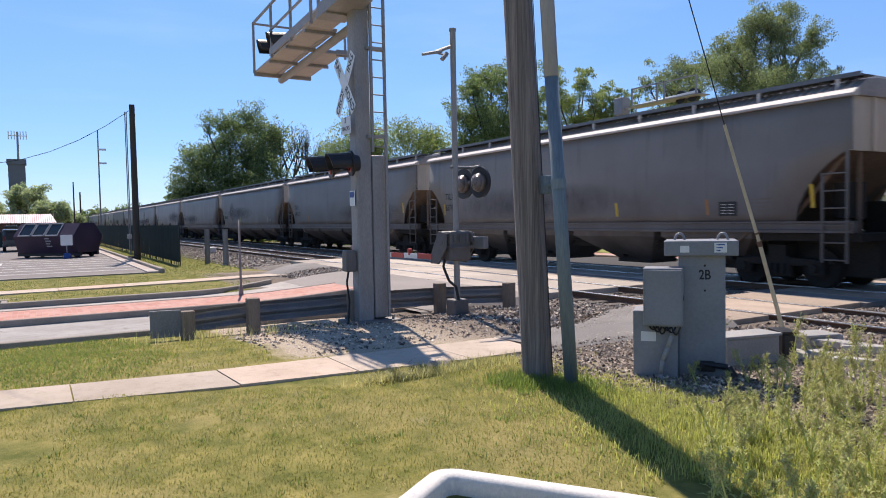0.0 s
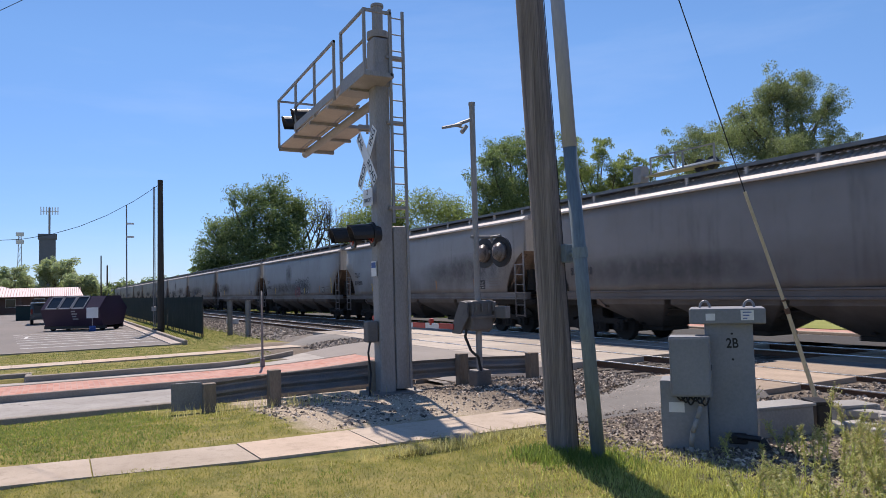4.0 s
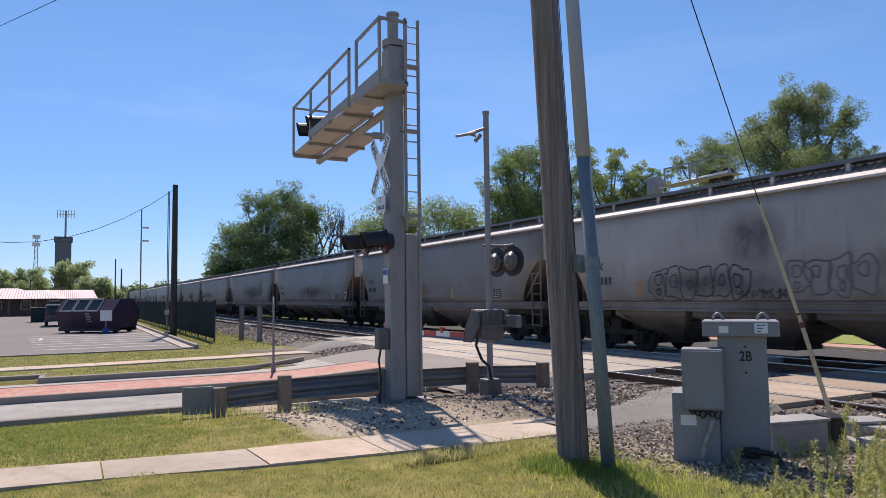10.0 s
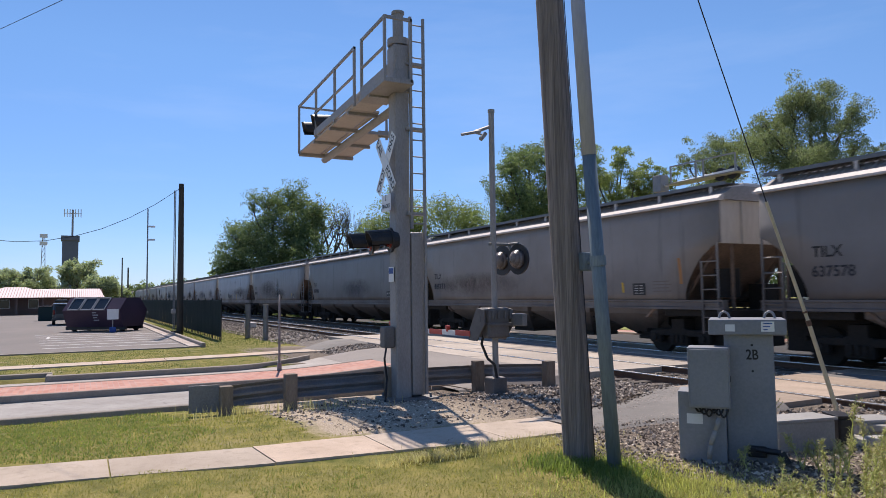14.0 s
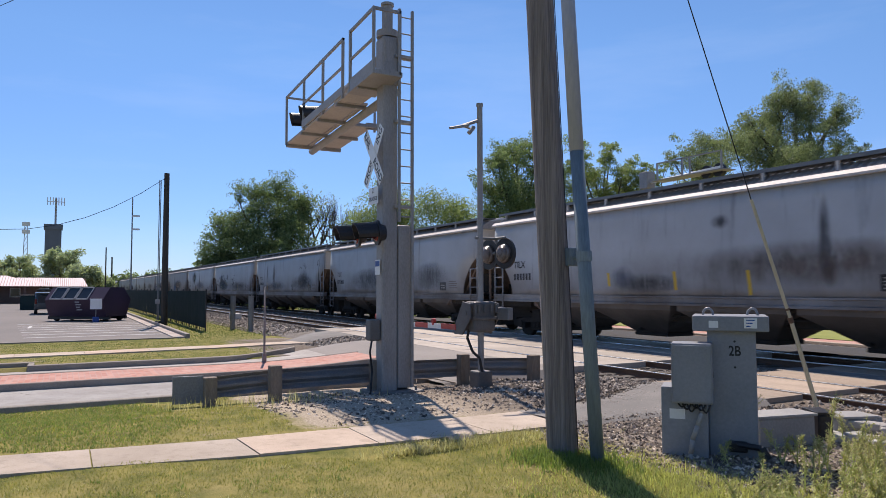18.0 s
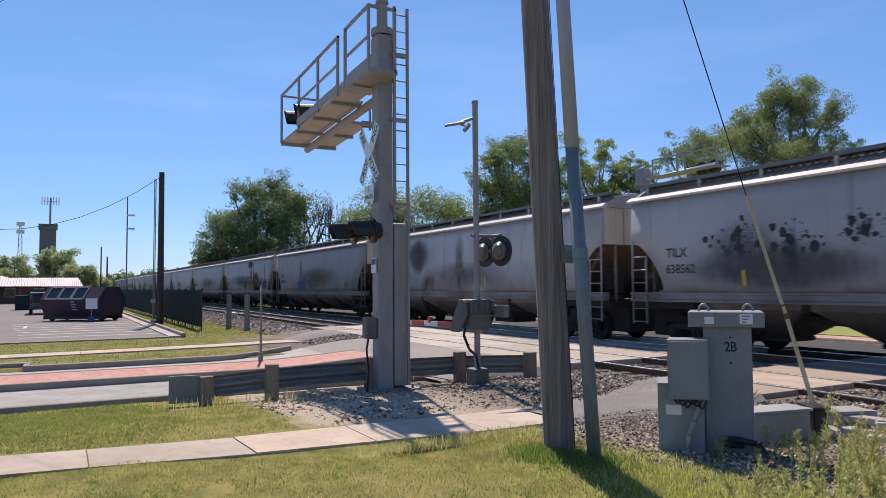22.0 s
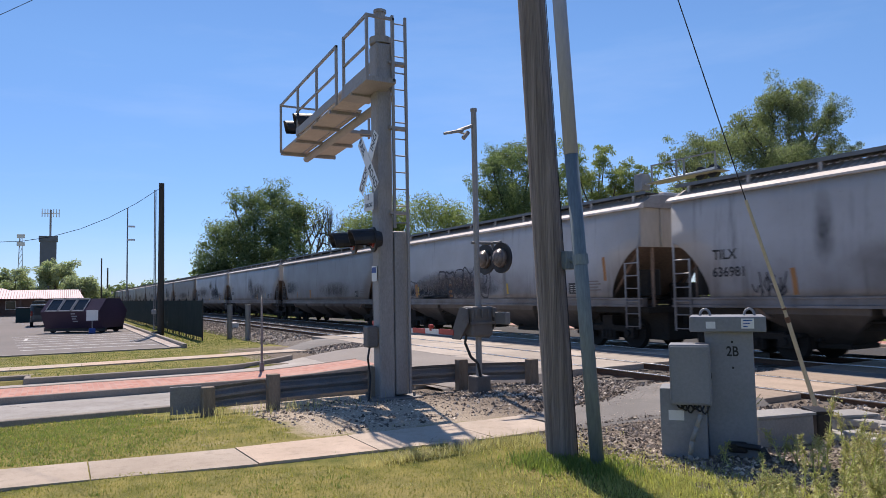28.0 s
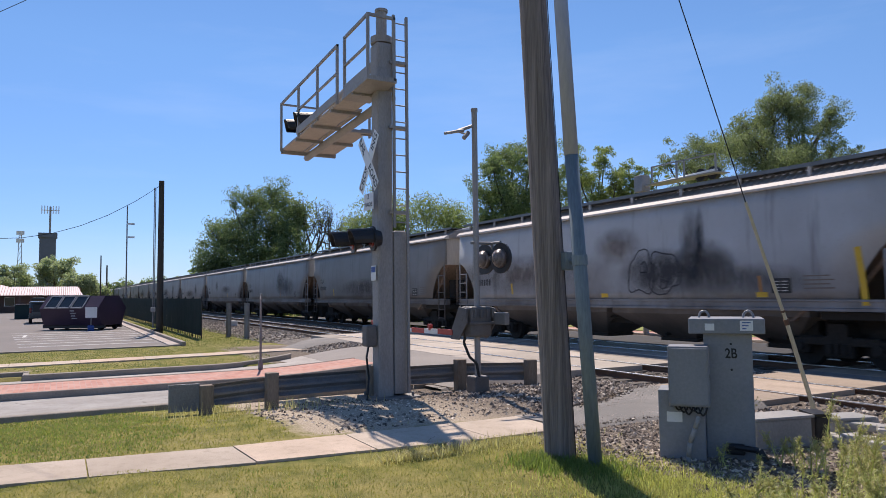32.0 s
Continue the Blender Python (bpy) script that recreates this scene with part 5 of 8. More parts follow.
# ---- signals ----
def cantilever_signal(at):
    """Signal on a square mast with a railed walkway arm out over the street, beside its ladder."""
    sig = thing("cantilever_signal", at, "silver aluminium cantilever crossing signal with railed walkway", "crossing signal")
    bm = B()
    box(bm, -0.15, 0.15, -0.15, 0.15, 0.05, 6.5, 0.035)
    column = part("mast", bm, M_ALU, sig, "square aluminium mast")
    bm = B()
    rod(bm, (0, 0, 6.5), (0, 0, 6.62), 0.2, n=16)
    rod(bm, (0, 0, 6.6), (0, 0, 7.12), 0.1, n=14)
    rod(bm, (0, 0, 7.1), (0, 0, 7.15), 0.12, n=14)
    part("mast_cap", bm, M_ALU, column)
    bm = B()
    box(bm, -0.15, 0.15, 0.155, 0.42, 0.12, 3.05, 0.03)
    chute = part("wire_chute", bm, M_ALU, sig, "pale sheet-metal wire chute")
    bm = B()
    box(bm, 0.151, 0.163, 0.16, 0.37, 0.2, 2.95, 0.004)
    part("door", bm, M_ALU, chute)
    bm = B()
    box(bm, -0.36, 0.36, -0.36, 0.58, -0.06, 0.10, 0.015)
    for x in (-0.26, 0.26):
        for yy in (-0.24, 0.46):
            rod(bm, (x, yy, 0.10), (x, yy, 0.17), 0.025, n=6)
    part("base_plate", bm, M_ALUDARK, sig)
    for s, y in ((0, 0.14), (1, 0.40)):
        bm = B()
        box(bm, 0.20, 0.25, y - 0.022, y + 0.022, 0.15 if s else 3.1, 7.0)
        part("ladder_stile", bm, M_ALU, sig)
    for k in range(9, 22):
        bm = B()
        z = 0.45 + k * 0.305
        rod(bm, (0.225, 0.14, z), (0.225, 0.40, z), 0.013, n=6)
        part("rung", bm, M_ALU, sig)
    for z in (3.35, 4.9, 6.1):
        bm = B()
        box(bm, 0.1, 0.24, 0.06, 0.42, z, z + 0.05)
        part("ladder_bracket", bm, M_ALU, sig)
    # walkway arm: it rises a little towards the mast
    L = 4.8

    def deck(x):
        return 5.40 + 0.05 * (x + L)

    def tilted(bm):
        for v in bm.verts:
            v.co.z += deck(v.co.x)
        return bm

    bm = B()
    rod(bm, (-L - 0.12, 0.16, -0.12), (0.0, 0.16, -0.12), 0.085, n=14)
    tilted(bm)
    arm = part("arm", bm, M_ALU, sig, "round aluminium cantilever arm", True)
    bm = B()
    rod(bm, (-L + 2.3, -0.10, 0.42), (0.0, 0.0, 0.62), 0.075, n=14)
    part("upper_arm", tilted(bm), M_ALU, sig, "round upper tie arm", True)
    plates = [(-L + 0.02 + k * 1.2, 1.18, -0.50, -0.02) for k in range(4)] + [(-0.62, 1.0, -0.50, -0.18)]
    plates += [(-L + 0.02 + k * 1.1, 1.08, 0.33, 0.82) for k in range(2)] + [(-L + 0.02 + k * 1.2, 1.18, 0.02, 0.11) for k in range(3)]
    for x0, w, y0, y1 in plates:
        bm = B()
        box(bm, x0, x0 + w, y0, y1, -0.035, 0.012, 0.006)
        part("floor_plate", tilted(bm), M_GRATE, sig)
    for k in range(5):
        x = -L + 0.04 + k * 1.15
        bm = B()
        box(bm, x - 0.035, x + 0.035, -0.52, 0.84 if k < 3 else 0.34, -0.10, -0.037)
        part("cross_bearer", tilted(bm), M_ALU, arm)
    bm = B()
    box(bm, -L, -L + 0.05, -0.52, 0.84, -0.11, 0.02)
    part("end_beam", tilted(bm), M_ALU, sig)
    bm = B()
    box(bm, -L + 2.24, -L + 2.29, 0.62, 0.98, -0.12, 0.02)
    part("light_bracket", tilted(bm), M_ALU, sig)
    bm = B()
    box(bm, -L + 2.0, -L + 2.05, 0.90, 0.94, -0.1, 0.35)
    part("bracket_post", tilted(bm), M_ALU, sig)

    def railing(x0, x1, y, h, posts):
        for z, t, nm in ((h - 0.05, 0.05, "top_rail"), (h * 0.5 - 0.02, 0.035, "mid_rail"), (0.02, 0.16, "toe_board")):
            bm = B()
            box(bm, x0 if nm == "top_rail" or x1 > 0 else max(x0, -3.5), x1, y - 0.02, y + 0.02, z, z + t)
            part(nm, tilted(bm), M_ALU, sig)
        for x in posts:
            bm = B()
            box(bm, x - 0.024, x + 0.024, y - 0.024, y + 0.024, -0.05, h)
            part("baluster", tilted(bm), M_ALU, sig)

    railing(-L, -0.9, -0.52, 1.12, (-L + 0.024, -3.4, -2.1, -0.924))
    railing(-0.55, 0.62, -0.52, 1.12, (-0.526, 0.60))
    bm = B()
    box(bm, -L, -L + 0.04, -0.52, 0.5, 1.07, 1.11)
    box(bm, -L, -L + 0.04, 0.46, 0.5, -0.08, 1.11)
    part("end_rail", tilted(bm), M_ALU, sig)
    bm = B()
    for x0, y0, x1, y1 in ((-L, 0.48, -2.6, 0.48),):
        box(bm, x0, x1, y0 - 0.02, y0 + 0.02, 1.07, 1.11)
    part("back_rail", tilted(bm), M_ALU, sig)
    bm = B()
    box(bm, 0.58, 0.62, -0.54, 0.0, 1.07, 1.12)
    box(bm, 0.58, 0.62, -0.04, 0.0, -0.03, 1.12)
    part("landing_rail", tilted(bm), M_ALU, sig)
    bm = B()
    box(bm, -0.62, 0.62, -0.54, 0.02, -0.06, 0.02)
    part("landing", tilted(bm), M_ALU, sig)
    bm = B()
    box(bm, -0.19, 0.19, -0.16, 0.18, deck(0) - 0.05, deck(0) + 0.85, 0.05)
    part("arm_socket", bm, M_ALU, sig, "boxed arm socket")
    return sig


def light_pair(owner, x, y, z, along, facing, name="signal_light", round_back=True, hood=0.30):
    """Two hooded crossing lights on a cross arm. along: direction of the arm; facing: where they shine."""
    a, f = Vector(along).normalized(), Vector(facing).normalized()
    c = Vector((x, y, z))
    bm = B()
    rod(bm, c - a * 0.42, c + a * 0.42, 0.04, n=8)
    part("cross_arm", bm, M_ALUDARK, owner)
    for s in (-1, 1):
        p = c + a * (0.30 if round_back else 0.36) * s - Vector((0, 0, 0.02))
        bm = B()
        rod(bm, p - f * 0.02, p + f * 0.02, 0.31 if round_back else 0.22, n=24)
        rod(bm, p - f * 0.14, p - f * 0.02, 0.13, 0.17, n=14)
        disc = part(name, bm, M_BLACK, owner, "black round signal backing", False)
        bm = B()
        if round_back:
            rod(bm, p + f * 0.02, p + f * 0.10, 0.20, 0.17, n=20)
            rod(bm, p + f * 0.10, p + f * 0.14, 0.17, 0.08, n=20)
            part("lamp_housing", bm, M_LENSGREY, disc, "dusty grey domed lamp housing", True)
            continue
        rod(bm, p + f * 0.02, p + f * 0.045, 0.155, 0.14, n=20)
        part("lens", bm, M_LENS, disc)
        bm = B()
        up = Vector((0, 0, 1))
        side = f.cross(up)
        ring = []
        for k in range(13):
            ang = radians(-25 + 230 * k / 12)
            d = side * math.cos(ang) + up * math.sin(ang)
            long = hood - 0.10 * abs(k - 6) / 6
            ring.append([bm.verts.new(p + d * r + f * q) for r, q in ((0.175, 0.02), (0.17, long), (0.185, long), (0.19, 0.02))])
        for r0, r1 in zip(ring, ring[1:]):
            for i in range(4):
                bm.faces.new((r0[i], r0[(i + 1) % 4], r1[(i + 1) % 4], r1[i]))
        bmesh.ops.recalc_face_normals(bm, faces=bm.faces)
        part("hood", bm, M_BLACK, disc)


def crossbuck(owner, at, facing_deg):
    frame_ob = part("crossbuck", rod(B(), (0, 0.05, -0.3), (0, 0.05, 0.3), 0.02, n=6), M_ALUDARK, owner, "white crossed railroad crossing boards")
    frame_ob.matrix_basis = pose(*at, 0, 0, facing_deg)
    for k, (ang, word) in enumerate(((52, "CROSSING"), (-52, "RAILROAD"))):
        bm = B()
        box(bm, -0.61, 0.61, -0.006 - 0.008 * k, 0.0 - 0.008 * k, -0.115, 0.115)
        blade = part("blade", bm, M_SIGN, frame_ob, "white board")
        blade.matrix_basis = pose(0, 0, 0, 0, -ang, 0)
        bm = letters("RAIL      ROAD" if k else "CROSS     ING", 0.19)
        bmesh.ops.translate(bm, verts=bm.verts, vec=(0, -0.009 - 0.008 * k, 0))
        part("lettering", bm, M_SIGNBLACK, frame_ob).matrix_basis = blade.matrix_basis.copy()


signal = cantilever_signal((-11.62, 5.12, -0.2))
crossbuck(signal, (0.0, -0.26, 4.28), 0)
light_pair(signal, -0.05, -0.36, 2.90, (1, 0.12, 0), (-0.12, -1, -0.06), round_back=False, hood=0.46)
light_pair(signal, -3.75, -0.12, 5.83, (1, 0, 0), (-0.1, -1, -0.05), round_back=False, hood=0.52)
bm = B()
box(bm, -0.2, 0.2, -0.27, -0.255, 3.42, 3.72, 0.004)
plate = part("track_count_sign", bm, M_SIGN, signal, "white two-tracks sign")
bm = letters("2", 0.14)
bmesh.ops.translate(bm, verts=bm.verts, vec=(0, -0.275, 3.66))
part("lettering", bm, M_SIGNBLACK, plate)
bm = letters("TRACKS", 0.10)
bmesh.ops.translate(bm, verts=bm.verts, vec=(0, -0.275, 3.51))
part("lettering", bm, M_SIGNBLACK, plate)
bm = B()
box(bm, -0.11, 0.11, -0.18, -0.17, 2.15, 2.42, 0.003)
plate = part("notice", bm, M_SIGN, signal, "small white and blue notice")
bm = B()
box(bm, -0.09, 0.09, -0.185, -0.181, 2.3, 2.4)
part("blue_band", bm, M_SIGNBLUE, plate)
bm = B()
box(bm, -0.12, 0.12, -0.36, -0.16, 0.98, 1.36, 0.03)
part("bell_box", bm, M_GATEBOX, signal, "small grey junction box")
bm = B()
pts = [(0.05, -0.3, 1.0), (0.1, -0.36, 0.8), (0.06, -0.3, 0.45), (0.14, -0.36, 0.1), (0.25, -0.45, 0.0)]
for p, q in zip(pts, pts[1:]):
    rod(bm, p, q, 0.018, n=6)
part("cable", bm, M_CABLE, signal)


def gate_signal(at):
    g = thing("crossing_gate", at, "aluminium crossing gate mast with lowered striped arm", "crossing gate")
    bm = B()
    rod(bm, (0, 0, 0.3), (0, 0, 5.72), 0.062, 0.058, n=16)
    mast = part("mast", bm, M_ALU, g, "round aluminium mast")
    bm = B()
    rod(bm, (0, 0, 5.70), (0, 0, 5.76), 0.07, n=16)
    part("cap", bm, M_ALU, mast)
    bm = B()
    box(bm, -0.17, 0.17, -0.17, 0.17, 0.0, 0.34, 0.03)
    part("base", bm, M_GATEBOX, g, "cast base")
    bm = B()
    box(bm, -0.2, 0.22, -0.28, 0.22, 1.12, 1.72, 0.05)
    box(bm, -0.24, 0.26, -0.32, 0.26, 1.36, 1.42, 0.01)
    for q in (-0.18, -0.05, 0.1, 0.22):
        rod(bm, (0.24, q, 1.5), (0.24, q, 1.66), 0.03, n=8)
    rod(bm, (0.02, -0.38, 1.5), (0.02, 0.32, 1.5), 0.07, n=10)
    mech = part("mechanism", bm, M_GATEBOX, g, "grey gate mechanism housing")
    for s, y in ((0, -0.36), (1, 0.30)):
        bm = B()
        slab(bm, [(-0.42, 1.06), (-0.1, 1.06), (0.22, 1.40), (0.2, 1.68), (-0.08, 1.72), (-0.4, 1.24)], -0.014, 0.014)
        bmesh.ops.transform(bm, matrix=Matrix.Translation((0, y, 0)) @ Matrix.Rotation(radians(90), 4, "X"), verts=bm.verts)
        part("arm_lever", bm, M_GATEBOX, mech)
    bm = B()
    box(bm, 0.2, 0.62, 0.25, 0.37, 1.36, 1.60, 0.02)
    part("counterweight", bm, M_ALUDARK, g)
    for k in range(7):
        bm = B()
        x0 = -0.35 - k * 0.62
        box(bm, x0 - 0.61, x0, -0.39, -0.36, 1.14 - 0.008 * k, 1.25 - 0.010 * k)
        part("arm_stripe", bm, M_RED if k % 2 == 0 else M_WHITE, g)
    for k in (1, 3, 6):
        bm = B()
        x0 = -0.7 - k * 0.62
        rod(bm, (x0, -0.42, 1.29), (x0, -0.34, 1.29), 0.05, n=10)
        box(bm, x0 - 0.04, x0 + 0.04, -0.40, -0.35, 1.2, 1.26)
        part("arm_lamp", bm, M_RED, g)
    light_pair(g, 0.06, 0.36, 2.70, (1, 0, 0), (0.12, -0.99, 0), "flasher", hood=0.16)
    bm = B()
    rod(bm, (0, -0.12, 3.0), (0.0, 0.36, 3.0), 0.03, n=6)
    rod(bm, (0.0, 0.36, 3.02), (0.06, 0.44, 2.70), 0.03, n=6)
    rod(bm, (-0.35, 0.36, 3.0), (0.36, 0.36, 3.0), 0.028, n=6)
    part("light_arm", bm, M_ALUDARK, g)
    bm = B()
    rod(bm, (0.0, 0.0, 5.42), (0.0, -0.40, 5.26), 0.035, n=6)
    rod(bm, (0.03, -0.28, 5.28), (0.03, -0.72, 5.17), 0.035, 0.028, n=6)
    rod(bm, (-0.06, -0.1, 5.22), (-0.06, -0.40, 5.27), 0.02, n=6)
    rod(bm, (0.0, -0.14, 5.26), (0.0, -0.26, 5.12), 0.045, n=8)
    part("head_bracket", bm, M_ALU, g)
    bm = B()
    pts = [(0.0, -0.24, 1.3), (-0.06, -0.28, 1.0), (0.02, -0.2, 0.72), (0.12, -0.1, 0.6), (0.14, -0.05, 0.3)]
    for p, q in zip(pts, pts[1:]):
        rod(bm, p, q, 0.028, n=6)
    part("cable", bm, M_CABLE, g)
    return g


gate = gate_signal((-11.01, 6.73, -0.10))
gate.scale = (0.91, 0.91, 0.91)

# far cantilever beyond the rails: only its white arm and rails show above the train
far_sig = thing("far_cantilever", (-23.2, 23.0, -0.03), "distant white cantilever signal beyond the train", "crossing signal")
bm = B()
rod(bm, (0, 0, -0.4), (0, 0, 6.7), 0.13, n=10)
box(bm, -0.25, 0.25, -0.25, 0.25, 6.2, 6.95, 0.03)
part("mast", bm, M_ALU, far_sig)
bm = B()
rod(bm, (0, 0, 6.45), (4.1, 0, 6.58), 0.06, n=12)
part("arm", bm, M_WHITE, far_sig, "white tubular arm", True)
bm = B()
for x in (0.9, 2.3, 2.7, 4.3):
    box(bm, x - 0.03, x + 0.03, -0.32, -0.26, 6.45, 7.2)
box(bm, 0.9, 4.3, -0.32, -0.26, 7.15, 7.2)
box(bm, 0.6, 4.4, -0.35, 0.4, 6.42, 6.46)
part("walkway", bm, M_ALU, far_sig)
bm = B()
for x in (3.2, 3.8):
    rod(bm, (x, 0.1, 6.5), (x, 0.3, 6.5), 0.27, n=16)
part("signal_light", bm, M_BLACK, far_sig)

# ---- guard rail ----
guard = thing("guard_rail", (0, 0, 0), "dull galvanised guard rail on timber posts", "guard rail")
GPOSTS = [(-11.75, 2.1, 0.29), (-11.75, 3.15, 0.42), (-11.8, 5.0, 0.43), (-11.78, 6.8, 0.44), (-11.15, 8.0, 0.42)]
for x, y, top in GPOSTS:
    bm = B()
    box(bm, x - 0.09, x + 0.09, y - 0.1, y + 0.1, -0.5, top, 0.014)
    part("post", bm, M_POSTWOOD, guard, "weathered timber post")
WBEAM = [(-0.02, 0.06), (-0.09, 0.0), (-0.09, -0.03), (-0.03, -0.09), (-0.03, -0.13), (-0.09, -0.19), (-0.09, -0.22), (-0.02, -0.28)]
bpts = [(-11.87, 1.98, 0.20), (-11.88, 2.6, 0.24), (-11.90, 3.2, 0.27), (-11.95, 4.8, 0.28), (-11.93, 6.0, 0.29), (-11.80, 7.0, 0.29), (-11.25, 8.15, 0.29)]
bm = B()
rows = []
for x, y, lift in bpts:
    pts = [(px, pz) for px, pz in WBEAM] + [(px - 0.006, pz) for px, pz in WBEAM[::-1]]
    rows.append([bm.verts.new((x + px, y, lift + pz)) for px, pz in pts])
n = len(rows[0])
for r0, r1 in zip(rows, rows[1:]):
    for i in range(n):
        bm.faces.new((r0[i], r0[(i + 1) % n], r1[(i + 1) % n], r1[i]))
bm.faces.new(rows[0])
bm.faces.new(rows[-1][::-1])
bmesh.ops.recalc_face_normals(bm, faces=bm.faces)
part("beam", bm, M_GALV, guard, "corrugated steel beam seen from behind")
bm = B()
slab(bm, [(-11.9, 1.55), (-11.86, 1.55), (-11.80, 2.0), (-11.84, 2.0)], -0.12, 0.31)
part("end_wing", bm, M_GALV, guard, "flat grey end wing")

# ---- utility pole, conduit, guy wire ----
POLE_TOP = Vector((-6.13, 4.17, 12.2))
pole = thing("utility_pole", (-5.84, 4.56, 0), "rough weathered brown timber utility pole", "utility pole")
bm = B()
top = POLE_TOP - Vector((-5.84, 4.56, 0))
rings = []
for k in range(25):
    f = k / 24
    c, r = top * f + Vector((0, 0, -0.3 * (1 - f))), 0.155 - 0.024 * f
    rings.append([bm.verts.new(c + Vector((math.cos(a), math.sin(a), 0)) * (r + 0.006 * noise.noise((3 * math.cos(a), 3 * math.sin(a), f * 1.5)))) for a in [i / 28 * math.tau for i in range(28)]])
for r0, r1 in zip(rings, rings[1:]):
    for i in range(28):
        bm.faces.new((r0[i], r0[(i + 1) % 28], r1[(i + 1) % 28], r1[i]))
bm.faces.new(rings[-1])
part("shaft", bm, M_POLEWOOD, pole, "cracked timber shaft", True)
bm = B()
box(bm, 0.02, 0.16, -0.02, 0.14, 1.93, 2.12, 0.015)
rod(bm, (0.1, 0.05, 2.02), (0.42, 0.02, 2.02), 0.025, n=8)
part("conduit_bracket", bm, M_CONDUIT_LOW, pole, "blue-grey steel bracket")
bm = B()
rod(bm, (0.105, 0.105, 0.02), (0.03, 0.0, 3.2), 0.005, n=5)
rod(bm, (0.03, 0.0, 3.2), (-0.04, -0.09, 6.0), 0.005, n=5)
part("ground_wire", bm, M_CABLE, pole)
conduit = thing("conduit", (-5.39, 4.63, 0), "blue-grey and pale conduit riser beside the pole", "conduit")
bm = B()
rod(bm, (0, 0, -0.1), (-0.11, -0.13, 3.1), 0.068, n=18)
part("lower_pipe", bm, M_CONDUIT_LOW, conduit, "blue-grey pipe", True)
bm = B()
rod(bm, (-0.11, -0.13, 3.08), (-0.20, -0.25, 6.5), 0.072, 0.068, n=18)
part("upper_sleeve", bm, M_CONDUIT_TOP, conduit, "pale grey sleeve", True)
bm = B()
rod(bm, (-0.069, -0.082, 1.97), (-0.073, -0.087, 2.07), 0.078, n=18)
part("strap", bm, M_CONDUIT_LOW, conduit)
guy = thing("guy_wire", (-5.49, 8.32, 0), "black steel guy wire with faded yellow guard", "guy wire")
g0, g1 = Vector((0, 0, -0.05)), Vector((-6.08, 4.25, 11.0)) - Vector((-5.49, 8.32, 0))
bm = B()
rod(bm, g0, g1, 0.007, n=6)
part("wire", bm, M_CABLE, guy)
bm = B()
kink = g0 + (g1 - g0) * 0.122 + Vector((0.01, 0.015, 0))
rod(bm, g0 + (g1 - g0) * 0.012, kink, 0.027, 0.025, n=10)
part("guard", bm, M_GUARD, guy, "faded yellow plastic guard")
bm = B()
rod(bm, kink - (g1 - g0) * 0.004, g0 + (g1 - g0) * 0.255, 0.022, 0.019, n=10)
part("upper_guard", bm, M_GUARD, guy, "weathered upper guard piece")
bm = B()
rod(bm, kink - (g1 - g0) * 0.002, kink + (g1 - g0) * 0.004, 0.031, n=10)
part("clamp", bm, M_RUST, guy)
part("clamp", rod(B(), kink + (g1 - g0) * 0.012, kink + (g1 - g0) * 0.014, 0.028, n=10), M_RUST, guy)

# ---- relay cabinet ----
cabinet = thing("relay_cabinet", (-5.03, 6.17, 0.0), "grey steel trackside relay cabinet", "relay cabinet", rz=40)
bm = B()
box(bm, -0.26, 0.20, -0.22, 0.22, -0.1, 1.27, 0.012)
part("body", bm, M_CABINET, cabinet, "grey steel pedestal")
bm = B()
box(bm, -0.40, 0.32, -0.32, 0.32, 1.265, 1.42, 0.012)
lid = part("lid", bm, M_CABINET, cabinet, "overhanging grey lid")
for x in (-0.25, 0.18):
    bm = B()
    pts = [(x + 0.05 * math.cos(a), 0.0 - 0.02, 1.42 + 0.07 * math.sin(a)) for a in [math.pi * k / 8 for k in range(9)]]
    for p, q in zip(pts, pts[1:]):
        rod(bm, p, q, 0.013, n=6)
    part("lifting_eye", bm, M_CABINET, lid)
bm = B()
box(bm, 0.09, 0.21, -0.324, -0.320, 1.30, 1.40)
sticker = part("sticker", bm, M_SIGN, lid, "white and blue sticker")
bm = B()
for k in range(3):
    box(bm, 0.11, 0.19 - 0.02 * k, -0.326, -0.3245, 1.375 - 0.03 * k, 1.385 - 0.03 * k)
part("print_bar", bm, M_SIGNBLUE, sticker)
bm = B()
box(bm, -0.24, -0.15, -0.324, -0.321, 1.30, 1.37)
part("pale_tag", bm, M_SIGN, cabinet)
bm = letters("2B", 0.14, 0.001)
bmesh.ops.scale(bm, vec=(0.78, 1, 1), verts=bm.verts)
bmesh.ops.translate(bm, verts=bm.verts, vec=(0.0, -0.223, 1.06))
part("stencil", bm, M_SIGNBLACK, cabinet, "black stencilled 2B")
bm = B()
for z in (1.16, 0.9):
    rod(bm, (0.0, -0.226, z), (0.0, -0.2, z), 0.012, n=8)
part("screw", bm, M_BLACK, cabinet)
bm = B()
box(bm, -0.60, -0.21, -0.50, -0.20, 0.55, 1.15, 0.012)
meter = part("side_box", bm, M_CABINET, cabinet, "grey steel side box")
bm = B()
box(bm, -0.585, -0.225, -0.512, -0.50, 0.57, 1.13, 0.006)
part("cover", bm, M_CABINET, meter)
bm = B()
box(bm, -0.225, -0.205, -0.36, -0.33, 0.80, 0.86, 0.004)
part("latch", bm, M_BLACK, meter)
bm = B()
box(bm, -0.71, -0.262, -0.40, -0.02, -0.1, 0.70, 0.012)
low = part("lower_box", bm, M_CABINET, cabinet, "pale grey lower box")
bm = B()
